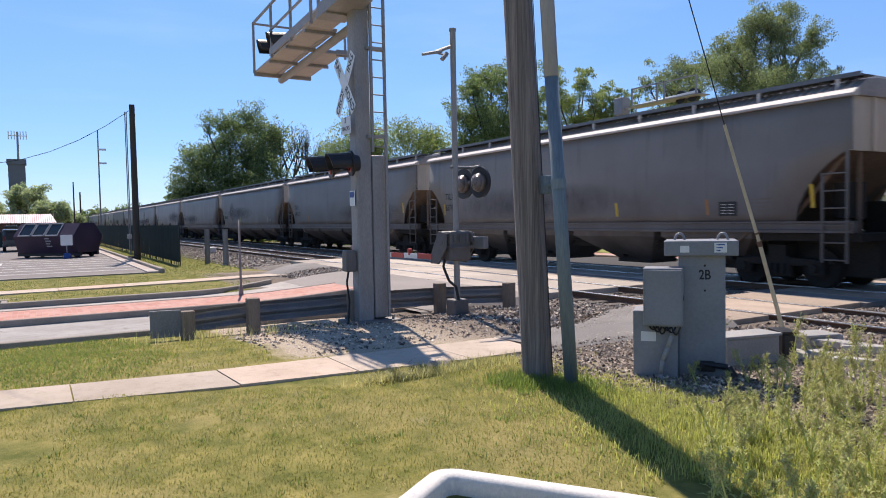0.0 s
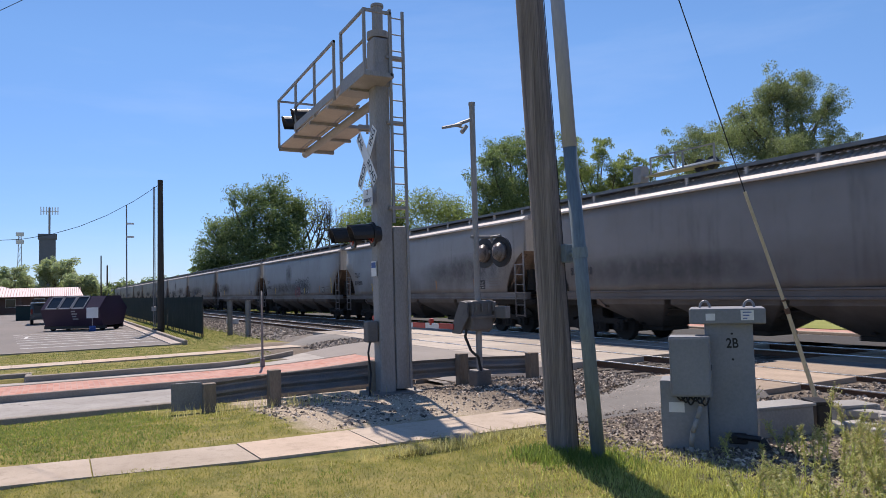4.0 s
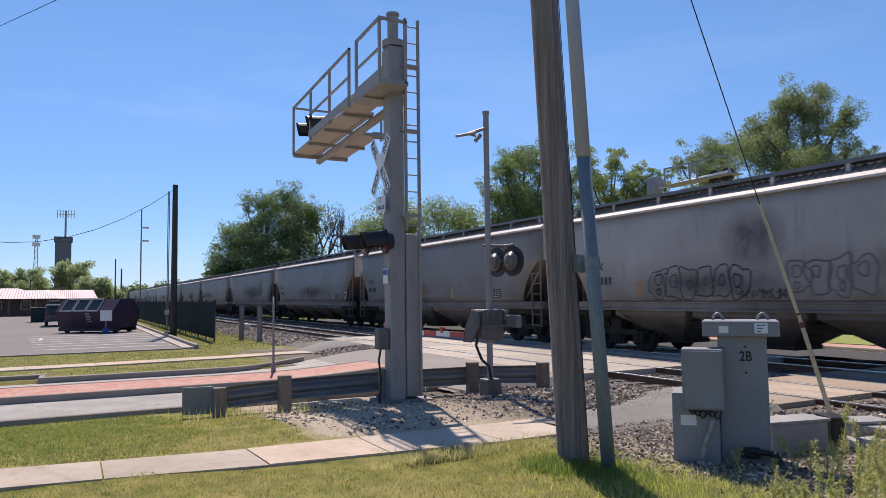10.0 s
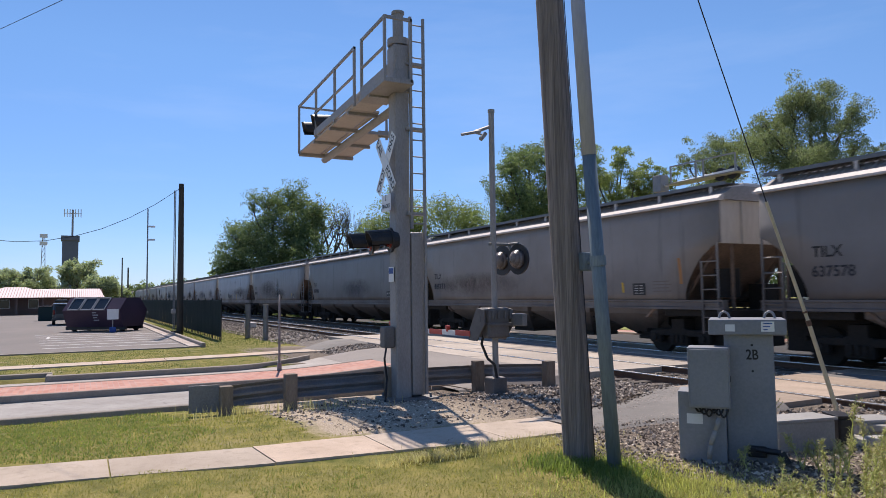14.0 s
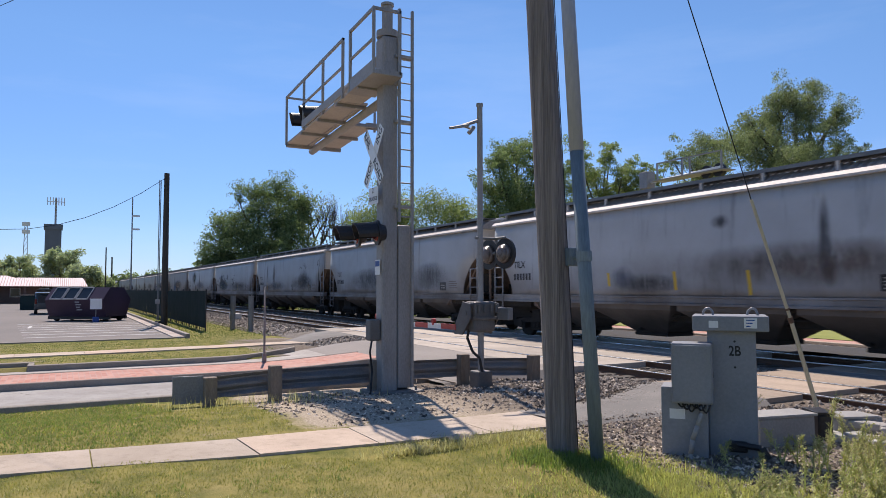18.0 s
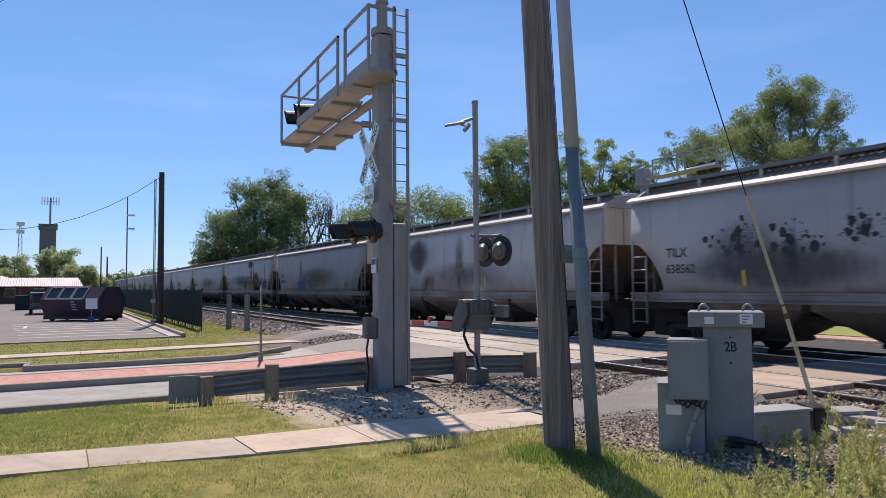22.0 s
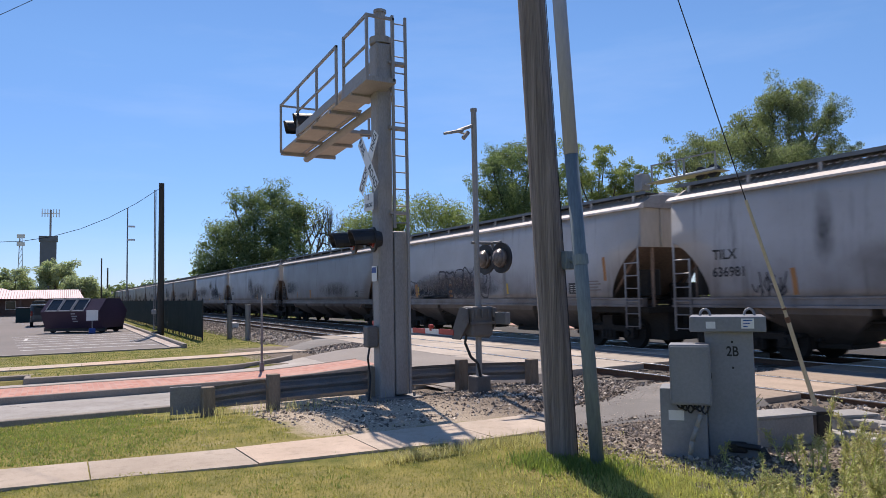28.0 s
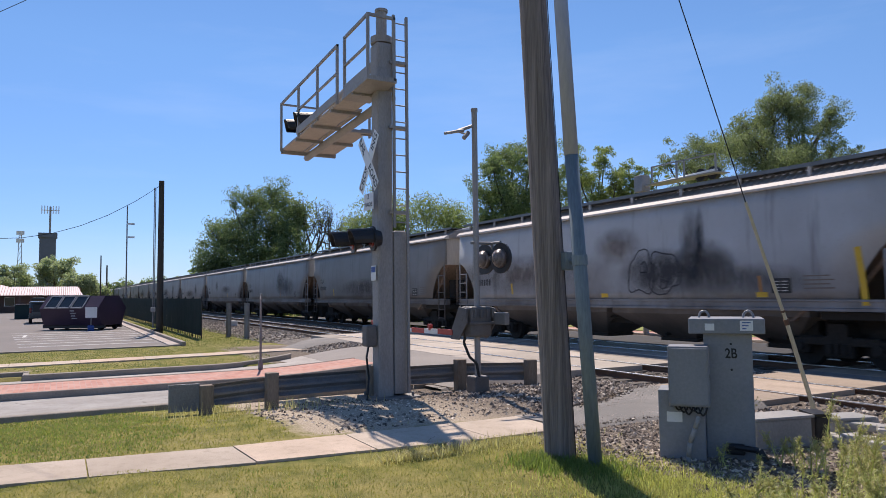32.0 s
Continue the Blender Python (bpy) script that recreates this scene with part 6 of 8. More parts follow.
box(bm, -0.63, -0.48, -0.404, -0.4005, 0.38, 0.48)
part("plate", bm, M_SIGN, low)
bm = B()
pts = [(-0.30, -0.45, 0.56), (-0.32, -0.475, 0.46), (-0.36, -0.49, 0.34), (-0.41, -0.49, 0.20), (-0.43, -0.485, 0.06), (-0.43, -0.48, -0.06)]
for p, q in zip(pts, pts[1:]):
    rod(bm, p, q, 0.024, n=10)
part("conduit_elbow", bm, M_TRACKBOX, cabinet, "pale bent conduit", True)
for k in range(6):
    # drooping black cable loops under the side box
    bm = B()
    x0 = -0.55 + 0.045 * k
    pts = [(x0 + 0.09 * q / 8, -0.44 - 0.02 * math.sin(math.pi * q / 8) - 0.008 * k, 0.56 - (0.05 + 0.02 * (k % 3)) * math.sin(math.pi * q / 8)) for q in range(9)]
    for p, q in zip(pts, pts[1:]):
        rod(bm, p, q, 0.009, n=5)
    part("cable_loop", bm, M_CABLE, cabinet)
bm = B()
rod(bm, (0.0, -0.28, 0.14), (0.22, -0.28, 0.12), 0.03, n=8)
rod(bm, (0.22, -0.28, 0.12), (0.28, -0.3, 0.02), 0.04, n=8)
box(bm, -0.08, 0.1, -0.29, -0.22, 0.06, 0.17, 0.02)
part("cable_entry", bm, M_BLACK, cabinet, "black cable entry fitting")
for x, y, w, h, turn_deg, mat in ((-5.14, 6.96, 0.74, 0.30, 78, M_TRACKBOX), (-5.02, 7.52, 0.16, 0.30, 60, M_BLACK), (-5.05, 8.1, 0.5, 0.2, 70, M_TRACKBOX)):
    bm = B()
    box(bm, -w / 2, w / 2, -0.16, 0.16, -0.1, h, 0.02)
    low_box = thing("track_box", (x, y, 0), "low black trackside junction box" if mat is M_BLACK else "low pale grey trackside junction box", "junction box", rz=turn_deg)
    part("case", bm, mat, low_box)
    bm = B()
    box(bm, -w / 2 - 0.02, w / 2 + 0.02, -0.18, 0.18, h, h + 0.03, 0.006)
    part("lid", bm, mat, low_box)
for k in range(9):
    bm = B()
    box(bm, -0.19 - 0.03 * (k % 3), 0.2, -0.09, 0.09, 0, 0.085, 0.018)
    b_ob = plain("concrete_block", bm, M_BLOCK, "broken pale concrete block beside the rails", "concrete block", group="loose blocks")
    b_ob.matrix_basis = pose(-5.0 + 0.22 * (k % 4) + rng.uniform(-.1, .1), 7.75 + 0.32 * (k // 4) + rng.uniform(-.1, .1), 0.0 + 0.1 * (k // 5), rng.uniform(-6, 6), rng.uniform(-6, 6), rng.uniform(0, 90))

# ---- thin post, two stub posts, white planter edging ----
post = thing("sign_post", (-17.85, 4.5, road_z(4.5) + 0.12), "thin steel sign post seen edge-on in the median", "sign post")
bm = B()
box(bm, -0.02, 0.02, -0.025, 0.025, 0, 1.9, 0.004)
box(bm, -0.05, 0.05, -0.05, 0.05, 0, 0.22, 0.01)
part("post", bm, M_GALV, post)
bm = B()
slab(bm, [(-0.03, 1.35), (0.16, 1.5), (0.16, 1.78), (-0.03, 1.93), (-0.2, 1.78), (-0.2, 1.5)], -0.004, 0.004)
bmesh.ops.transform(bm, matrix=Matrix.Rotation(radians(20), 4, "Z") @ Matrix.Rotation(radians(90), 4, "X"), verts=bm.verts)
bmesh.ops.rotate(bm, cent=(0, 0, 0), matrix=Matrix.Rotation(radians(-34 - 6), 3, "Z"), verts=bm.verts)
part("sign_plate", bm, M_ALU, post, "bare metal sign plate")
for x, y in ((-36.1, 7.5), (-34.4, 8.0)):
    st = thing("stub_post", (x, y, -0.42), "short steel post beside the ballast", "post", "stub posts")
    bm = B()
    rod(bm, (0, 0, 0), (0, 0, 1.75), 0.13, n=10)
    part("shaft", bm, M_GALV, st)
    bm = B()
    rod(bm, (0, 0, 1.75), (0, 0, 1.79), 0.14, n=10)
    part("cap", bm, M_ALUDARK, st)
bm = B()
box(bm, -0.5, 0.5, -0.3, 0.3, 0, 0.35, 0.04)
sb = plain("switch_box", bm, M_WHITECON, "white equipment box beside the far rails", "equipment box")
sb.matrix_basis = pose(-45.5, 9.6, -0.2)

planter = thing("planter_edging", (-3.87, 2.2, 0.0), "white concrete planter edging around bare soil", "planter", rz=35)
bm = B()
loops = []
for d, z, rad in ((0, -0.1, 0.15), (0, 0.09, 0.15), (0.012, 0.11, 0.14), (0.035, 0.12, 0.13), (0.105, 0.12, 0.08), (0.128, 0.108, 0.07), (0.14, 0.085, 0.06), (0.14, -0.1, 0.06)):
    ring = []
    for cx, cy, a0 in ((1.9 - d - rad, -d - rad, 0), (d + rad, -d - rad, 90), (d + rad, -1.3 + d + rad, 180), (1.9 - d - rad, -1.3 + d + rad, 270)):
        for q in range(6):
            a = radians(a0 + 18 * q)
            ring.append(bm.verts.new((cx + rad * math.cos(a), cy + rad * math.sin(a), z + 0.003 * noise.noise((cx * 3, cy * 3, q)))))
    loops.append(ring)
for l0, l1 in zip(loops, loops[1:]):
    for i in range(24):
        bm.faces.new((l0[i], l0[(i + 1) % 24], l1[(i + 1) % 24], l1[i]))
bmesh.ops.recalc_face_normals(bm, faces=bm.faces)
part("rim", bm, M_WHITECON, planter, "rounded white concrete rim", True)
bm = B()
box(bm, 0.1, 1.8, -1.2, -0.1, -0.1, -0.02)
part("soil", bm, M_BALLAST, planter, "dry gravelly soil")

# ---- parking lot side: screened fence, poles, container, vehicle ----
fence = thing("screened_fence", (0, 5.97, 0), "steel fence hung with dark green mesh screen", "fence")
for k in range(20):
    x = -34.8 - k * 2.44
    bm = B()
    rod(bm, (x, 0, -0.5), (x, 0, 1.66), 0.03, n=8)
    post = part("post", bm, M_FENCEPOST, fence)
    bm = B()
    rod(bm, (x, 0, 1.65), (x, 0, 1.72), 0.042, 0.01, n=8)
    part("cap", bm, M_FENCEPOST, post)
    bm = B()
    cols = 9
    g = [[bm.verts.new((x - 2.44 * c / (cols - 1), -0.03 + 0.003 * math.sin(c * 2.1 + k), z - 0.02 * math.sin(math.pi * c / (cols - 1)))) for c in range(cols)] for z in (-0.12, 0.7, 1.62)]
    for r in range(2):
        for c in range(cols - 1):
            bm.faces.new((g[r][c], g[r][c + 1], g[r + 1][c + 1], g[r + 1][c]))
    bmesh.ops.solidify(bm, geom=list(bm.faces), thickness=0.008)
    part("screen", bm, M_FENCE, fence, "dark green mesh screen")
    for z in (-0.14, 1.58):
        bm = B()
        box(bm, x - 2.44, x, 0.0, 0.03, z - 0.02, z + 0.02)
        part("rail", bm, M_FENCEPOST, fence)
    for c in range(3):
        bm = B()
        box(bm, x - 0.5 - c * 0.62, x - 0.47 - c * 0.62, 0.0, 0.03, -0.36, -0.16)
        part("picket", bm, M_FENCEPOST, fence)


def plain_pole(name, at, h, r, label, mat=None, lean=0.0):
    p = thing(name, at, label, "pole")
    bm = B()
    rod(bm, (0, 0, -0.3), (lean, 0, h), r, r * 0.75, n=12)
    part("shaft", bm, mat or M_DARKPOLE, p)
    return p


fp = plain_pole("lot_pole", (-42.3, 5.0, -0.32), 8.6, 0.19, "dark timber pole beside the green fence")
bm = B()
for k in range(2):
    rod(bm, (0.0, -0.3 - 0.07 * k, 0.3), (0.0, -0.3 - 0.07 * k, 8.2), 0.025, n=6)
part("riser_pipe", bm, M_GALV, fp)
bm = B()
box(bm, -0.12, 0.1, -0.48, -0.24, 1.2, 1.45, 0.03)
part("meter", bm, M_ALU, fp, "grey electricity meter")
bm = B()
rod(bm, (0.2, -0.1, 0.0), (1.2, -0.9, 0.0), 0.06, n=6)
box(bm, 0.1, 0.5, -0.5, 0.0, -0.1, 0.25, 0.05)
part("foot_stub", bm, M_DARKPOLE, fp)
mastp = plain_pole("radio_mast", (-120, 9.2, -0.5), 16.6, 0.12, "slim grey radio mast", M_GALV)
for z in (11.5, 13.6):
    bm = B()
    box(bm, -0.1, 0.1, 0.0, 1.1, z, z + 0.28)
    part("antenna", bm, M_SIGN, mastp, "white panel antenna")
plain_pole("distant_pole", (-135, 6.3, -0.5), 9.5, 0.13, "distant dark timber pole")
plain_pole("distant_pole", (-150, 28.5, -0.5), 12.0, 0.15, "distant dark timber pole beyond the train")
plain_pole("distant_pole", (-120, 25.5, -0.5), 10.5, 0.13, "distant dark timber pole beyond the train", lean=0.9)
plain_pole("distant_pole", (-260, 14, -0.5), 13, 0.3, "distant dark timber pole")


def sagging(name, a, b, sag, r, label, n=14):
    a, b = Vector(a), Vector(b)
    bm = B()
    pts = [a.lerp(b, i / n) - Vector((0, 0, sag * 4 * (i / n) * (1 - i / n))) for i in range(n + 1)]
    rings = [[bm.verts.new(p + Vector((0, 0, 1)) * r * math.cos(k * 1.2566) + Vector((0.7, 0.7, 0)) * r * math.sin(k * 1.2566)) for k in range(5)] for p in pts]
    for r0, r1 in zip(rings, rings[1:]):
        for k in range(5):
            bm.faces.new((r0[k], r0[(k + 1) % 5], r1[(k + 1) % 5], r1[k]))
    bmesh.ops.recalc_face_normals(bm, faces=bm.faces)
    return plain(name, bm, M_CABLE, label, "cable")


sagging("overhead_cable", (-42.1, 5.0, 8.05), (-44, -14, 11.0), 4.6, 0.016, "thin black overhead cable")
sagging("overhead_cable", (-6.02, 4.34, 7.4), (-36.4, -6.5, 11.7), 0.05, 0.012, "thin black overhead cable from the utility pole")

dump = thing("recycling_container", (-50.2, 1.5, -0.29), "dark maroon recycling container with slanted hatches", "container", rz=-38)
dump.scale = (0.92, 0.92, 0.92)
W0, W1 = -2.25, 2.05
bm = B()
prof = [(-1.1, 0.32), (-1.55, 1.45), (-0.75, 2.3), (0.75, 2.3), (1.55, 1.45), (1.1, 0.32)]
extrude_profile(bm, [(x, z) for x, z in prof], W0 - 0.05, W1, "y")
body = part("body", bm, M_DUMP, dump, "dark maroon steel body")
bm = B()
for s in (-1, 1):
    box(bm, s * 0.9 - 0.1, s * 0.9 + 0.1, W0 - 0.2, W1 + 0.1, 0.12, 0.34)
part("skid", bm, M_BLACK, dump)
for q in (W0 + 0.3, W1 - 0.3):
    for s in (-1, 1):
        bm = B()
        rod(bm, (s * 0.75 - 0.1, q, 0.16), (s * 0.75 + 0.1, q, 0.16), 0.16, n=14)
        part("wheel", bm, M_TYRE, dump)
nrm = Vector((0.85, 0, 0.80)).normalized()
for k in range(3):
    y0 = -1.95 + k * 0.98
    bm = B()
    for ya, yb, za, zb in ((y0, y0 + 0.06, 0, 1), (y0 + 0.86, y0 + 0.92, 0, 1), (y0, y0 + 0.92, 0, 0.08), (y0, y0 + 0.92, 0.92, 1)):
        p = [Vector((1.55 - 0.8 * f, yy, 1.45 + 0.85 * f)) + nrm * 0.01 for f, yy in ((za, ya), (za, yb), (zb, yb), (zb, ya))]
        lo = [bm.verts.new(v) for v in p]
        hi = [bm.verts.new(v + nrm * 0.05) for v in p]
        bm.faces.new(hi)
        for i in range(4):
            bm.faces.new((lo[i], lo[(i + 1) % 4], hi[(i + 1) % 4], hi[i]))
    fr = part("hatch_frame", bm, M_DUMPFRAME, dump, "pale grey hatch frame")
    bm = B()
    p = [Vector((1.55 - 0.8 * f, yy, 1.45 + 0.85 * f)) + nrm * 0.014 for f, yy in ((0.08, y0 + 0.06), (0.08, y0 + 0.86), (0.92, y0 + 0.86), (0.92, y0 + 0.06))]
    bm.faces.new([bm.verts.new(v) for v in p])
    part("hatch", bm, M_GLASS, fr)
bm = B()
for k in range(4):
    z0 = 0.75 + 0.17 * k
    box(bm, 1.27 + 0.07 * k, 1.30 + 0.07 * k, -0.05, 0.35 - 0.1 * (k % 2), z0, z0 + 0.09)
part("stencil_bar", bm, M_DUMPFRAME, body)
notice = thing("notice_sign", (-47.7, 1.75, -0.29), "small white notice on a blue weighted stand", "sign")
bm = B()
box(bm, -0.02, 0.02, -0.32, 0.32, 0.78, 1.42)
part("panel", bm, M_SIGN, notice)
bm = B()
rod(bm, (0, 0, 0.3), (0, 0, 0.8), 0.025, n=8)
part("stem", bm, M_ALU, notice)
bm = B()
box(bm, -0.16, 0.16, -0.18, 0.18, 0, 0.32, 0.04)
part("base", bm, M_SIGNBLUE, notice, "blue weighted base")


def suv(at, rz):
    """A parked sport utility seen from behind with its tailgate raised."""
    car = thing("parked_suv", at, "dark grey sport utility with raised tailgate", "car", rz=rz)
    bm = B()
    prof = [(-2.3, 0.4), (-2.35, 0.95), (-2.2, 1.05), (-1.75, 1.72), (0.4, 1.76), (1.1, 1.12), (2.2, 0.98), (2.35, 0.75), (2.3, 0.4)]
    extrude_profile(bm, prof, -0.92, 0.92, "y")
    bmesh.ops.bevel(bm, geom=list(bm.edges), offset=0.06, segments=2, profile=0.5, affect="EDGES")
    part("body", bm, M_SUV, car, "dark grey painted body", True)
    bm = B()
    # solid black panel stands for the shaded inside below the tailgate
    box(bm, -2.38, -2.30, -0.7, 0.7, 0.92, 1.5)
    part("cargo_opening", bm, M_BLACK, car)
    bm = B()
    extrude_profile(bm, [(-1.75, 1.76), (-1.75, 1.82), (-2.75, 2.02), (-2.75, 1.96)], -0.82, 0.82, "y")
    part("tailgate", bm, M_SUV, car, "raised tailgate")
    for s in (-1, 1):
        bm = B()
        slab(bm, [(-1.6, 1.15), (0.8, 1.15), (0.3, 1.62), (-1.4, 1.62)], -0.01, 0.01)
        bmesh.ops.transform(bm, matrix=Matrix.Translation((0, s * 0.925, 0)) @ Matrix.Rotation(radians(90), 4, "X"), verts=bm.verts)
        part("side_window", bm, M_GLASS, car)
        bm = B()
        box(bm, -2.39, -2.32, s * 0.86 - 0.07, s * 0.86 + 0.07, 0.85, 1.25, 0.02)
        part("tail_light", bm, M_LENS, car)
        for x in (-1.4, 1.45):
            bm = B()
            rod(bm, (x, s * 0.72, 0.36), (x, s * 0.94, 0.36), 0.36, n=18)
            wh = part("wheel", bm, M_TYRE, car)
            bm = B()
            rod(bm, (x, s * 0.935, 0.36), (x, s * 0.955, 0.36), 0.21, n=14)
            part("rim", bm, M_ALU, wh)
    return car


suv((-66.5, -1.15, -0.29), 182)
bm = B()
box(bm, -0.9, 0.9, -0.8, 0.8, 0, 1.35, 0.06)
bin_ob = thing("waste_bin", (-80, -2.9, -0.29), "dark green steel waste bin in the lot", "waste bin")
part("body", bm, M_FENCE, bin_ob)
bm = B()
box(bm, -0.95, 0.95, -0.85, 0.85, 1.35, 1.45, 0.03)
part("lid", bm, M_BLACK, bin_ob)


def hip_roof(bm, x0, x1, y0, y1, z0, z1, inset):
    a = [bm.verts.new(p) for p in ((x0, y0, z0), (x1, y0, z0), (x1, y1, z0), (x0, y1, z0))]
    xm = (x0 + x1) / 2
    r = [bm.verts.new((xm, y0 + inset, z1)), bm.verts.new((xm, y1 - inset, z1))]
    bm.faces.new((a[0], a[1], r[0]))
    bm.faces.new((a[2], a[3], r[1]))
    bm.faces.new((a[1], a[2], r[1], r[0]))
    bm.faces.new((a[3], a[0], r[0], r[1]))
    bm.faces.new(a[::-1])
    bmesh.ops.recalc_face_normals(bm, faces=bm.faces)


hall = thing("low_building", (-120, -12, -0.3), "long low brick building with red metal roofs", "building")
bm = B()
box(bm, -6, 2, -22, 9.2, 0, 2.5)
box(bm, -13.5, -5.9, 0, 14.4, 0, 2.5)
part("wall", bm, M_WALLBRICK, hall, "dark brick wall")
for k in range(9):
    bm = B()
    y0 = -20 + k * 3.6
    box(bm, 1.9, 2.08, y0, y0 + 1.3, 0.9, 2.2)
    win = part("window", bm, M_SIGN, hall)
    bm = B()
    box(bm, 2.05, 2.1, y0 + 0.08, y0 + 1.22, 0.98, 2.12)
    part("pane", bm, M_GLASS, win)
bm = B()
hip_roof(bm, -14.5, -3.2, 4.8, 15.3, 2.45, 3.85, 0.6)
part("roof", bm, M_PINKROOF, hall, "sun-bleached red metal roof")
bm = B()
hip_roof(bm, -5.0, 6.5, -3.0, 9.9, 2.45, 4.0, 5.2)
part("porch_roof", bm, M_PINKROOF, hall, "sun-bleached red hipped roof")
for k in range(34):
    bm = B()
    y0 = 5.4 + k * 0.29
    rod(bm, (-3.2, y0, 2.47), (-8.85, y0, 3.84), 0.035, n=4)
    part("roof_seam", bm, M_ROOFSEAM, hall)
for k in range(36):
    # seams of the hipped front run up to its ridge
    y0 = -2.6 + k * 0.345
    rise = min(1.0, (y0 + 3.0) / 5.2, (9.9 - y0) / 5.2)
    bm = B()
    rod(bm, (6.5, y0, 2.47), (6.5 - 5.75 * rise, y0, 2.47 + 1.53 * rise), 0.035, n=4)
    part("roof_seam", bm, M_ROOFSEAM, hall)
for y0 in (-20, -14, -8, -2, 4, 7.2):
    bm = B()
    box(bm, 5.6, 5.85, y0 - 0.12, y0 + 0.12, 0, 2.46)
    part("porch_post", bm, M_WALLBRICK, hall)

tower = thing("brick_tower", (-300, -4.0, -0.5), "tall dark brick tower carrying phone antennas", "tower")
bm = B()
box(bm, -3, 3, -2.7, 2.7, 0, 25.5)
part("shaft", bm, M_TOWERBRICK, tower, "dark brick shaft")
bm = B()
box(bm, -3.4, 3.4, -3.1, 3.1, 24.6, 26.4)
part("crown", bm, M_TOWERBRICK, tower)
bm = B()
rod(bm, (0, 0.6, 26), (0, 0.6, 36.5), 0.35, n=8)
part("antenna_mast", bm, M_ALU, tower)
for k in range(7):
    yy = -2.2 + k * 0.93
    bm = B()
    box(bm, -0.2, 0.2, yy - 0.15, yy + 0.15, 33.8, 36.8)
    part("antenna_panel", bm, M_SIGN, tower)
bm = B()
box(bm, -0.1, 0.1, -2.4, 3.6, 35.0, 35.25)
part("antenna_bar", bm, M_SIGN, tower)
cellm = thing("lattice_mast", (-420, -18.0, -0.5), "distant pale lattice phone mast", "tower")
bm = B()
for s in (-1, 1):
    rod(bm, (0, s * 1.4, 0), (0, s * 0.5, 36), 0.18, n=5)
for k in range(12):
    rod(bm, (0, -1.3 + 0.07 * k, 3 * k), (0, 1.25 - 0.07 * k, 3 * k + 3), 0.1, n=4)
part("lattice", bm, M_ALU, cellm)
for z in (31, 35):
    bm = B()
    box(bm, -0.4, 0.4, -1.8, 1.8, z, z + 2.0)
    part("antenna", bm, M_SIGN, cellm)

house = thing("white_house", (-24, 46, -0.3), "pale grey house beyond the rails", "house")
bm = B()
box(bm, -9, 9, 0, 8, 0, 2.9)
part("wall", bm, M_SIDING, house, "pale grey siding wall")
bm = B()
extrude_profile(bm, [(-0.5, 2.9), (4, 4.0), (8.5, 2.9)], -9.4, 9.4)
part("roof", bm, M_SHINGLE, house)
for k in range(6):
    bm = B()
    x0 = -7.5 + k * 2.7
    box(bm, x0, x0 + 1.1, -0.08, 0.05, 0.9, 2.3)
    win = part("window", bm, M_SIGN, house, "white-framed window")
    bm = B()
    box(bm, x0 + 0.1, x0 + 1.0, -0.1, -0.07, 1.0, 2.2)
    part("pane", bm, M_GLASS, win)

# ---- trees ----
def leaf_cloud(clumps, count, size, rs, flat=1.0, droop=0.0):
    """Small bent leaf blades scattered over the shells of clumps (centre, radius)."""
    c = np.array([k[0] for k in clumps])
    r = np.array([k[1] for k in clumps])
    w = r ** 2 / (r ** 2).sum()
    idx = rs.choice(len(clumps), count, p=w)
    d = rs.normal(size=(count, 3))
    d /= np.linalg.norm(d, axis=1, keepdims=True)
    rad = r[idx] * rs.uniform(0.2, 1.2, count) ** 0.75
    p = c[idx] + d * rad[:, None] * np.array([1, 1, flat])
    u = rs.normal(size=(count, 3))
    u[:, 2] -= droop
    u /= np.linalg.norm(u, axis=1, keepdims=True)
    v = np.cross(u, rs.normal(size=(count, 3)))
    v /= np.linalg.norm(v, axis=1, keepdims=True) + 1e-9
    n = np.cross(u, v)
    s = size * rs.uniform(0.6, 1.4, count)[:, None]
    a, b, e, f = p - u * s, p + v * s * 0.42 + n * s * 0.12, p + u * s, p - v * s * 0.42 + n * s * 0.12
    verts = np.stack([a, b, e, f], 1).reshape(-1, 3)
    faces = np.arange(count * 4).reshape(-1, 4)
    return verts.tolist(), faces.tolist()


def limbs(bm, start, direction, length, radius, depth, rs, tips, spread=0.75, up=0.25):
    """A forking limb; its ends are gathered in tips."""
    d = Vector(direction).normalized()
    mid = start + d * length * 0.5 + Vector(rs.normal(size=3)) * length * 0.06
    end = start + d * length + Vector(rs.normal(size=3)) * length * 0.08
    n = 8 if radius > 0.08 else 5
    rod(bm, start, mid, radius, radius * 0.82, n, False)
    rod(bm, mid, end, radius * 0.82, radius * 0.6, n, False)
    if depth == 0:
        tips.append(end)
        return
    if depth <= 2:
        tips.append(mid)
    for _ in range(3 if depth > 1 else 2):
        nd = d + Vector(rs.normal(size=3)) * spread + Vector((0, 0, up))
        limbs(bm, end, nd, length * rs.uniform(0.58, 0.82), radius * 0.58, depth - 1, rs, tips, spread, up)


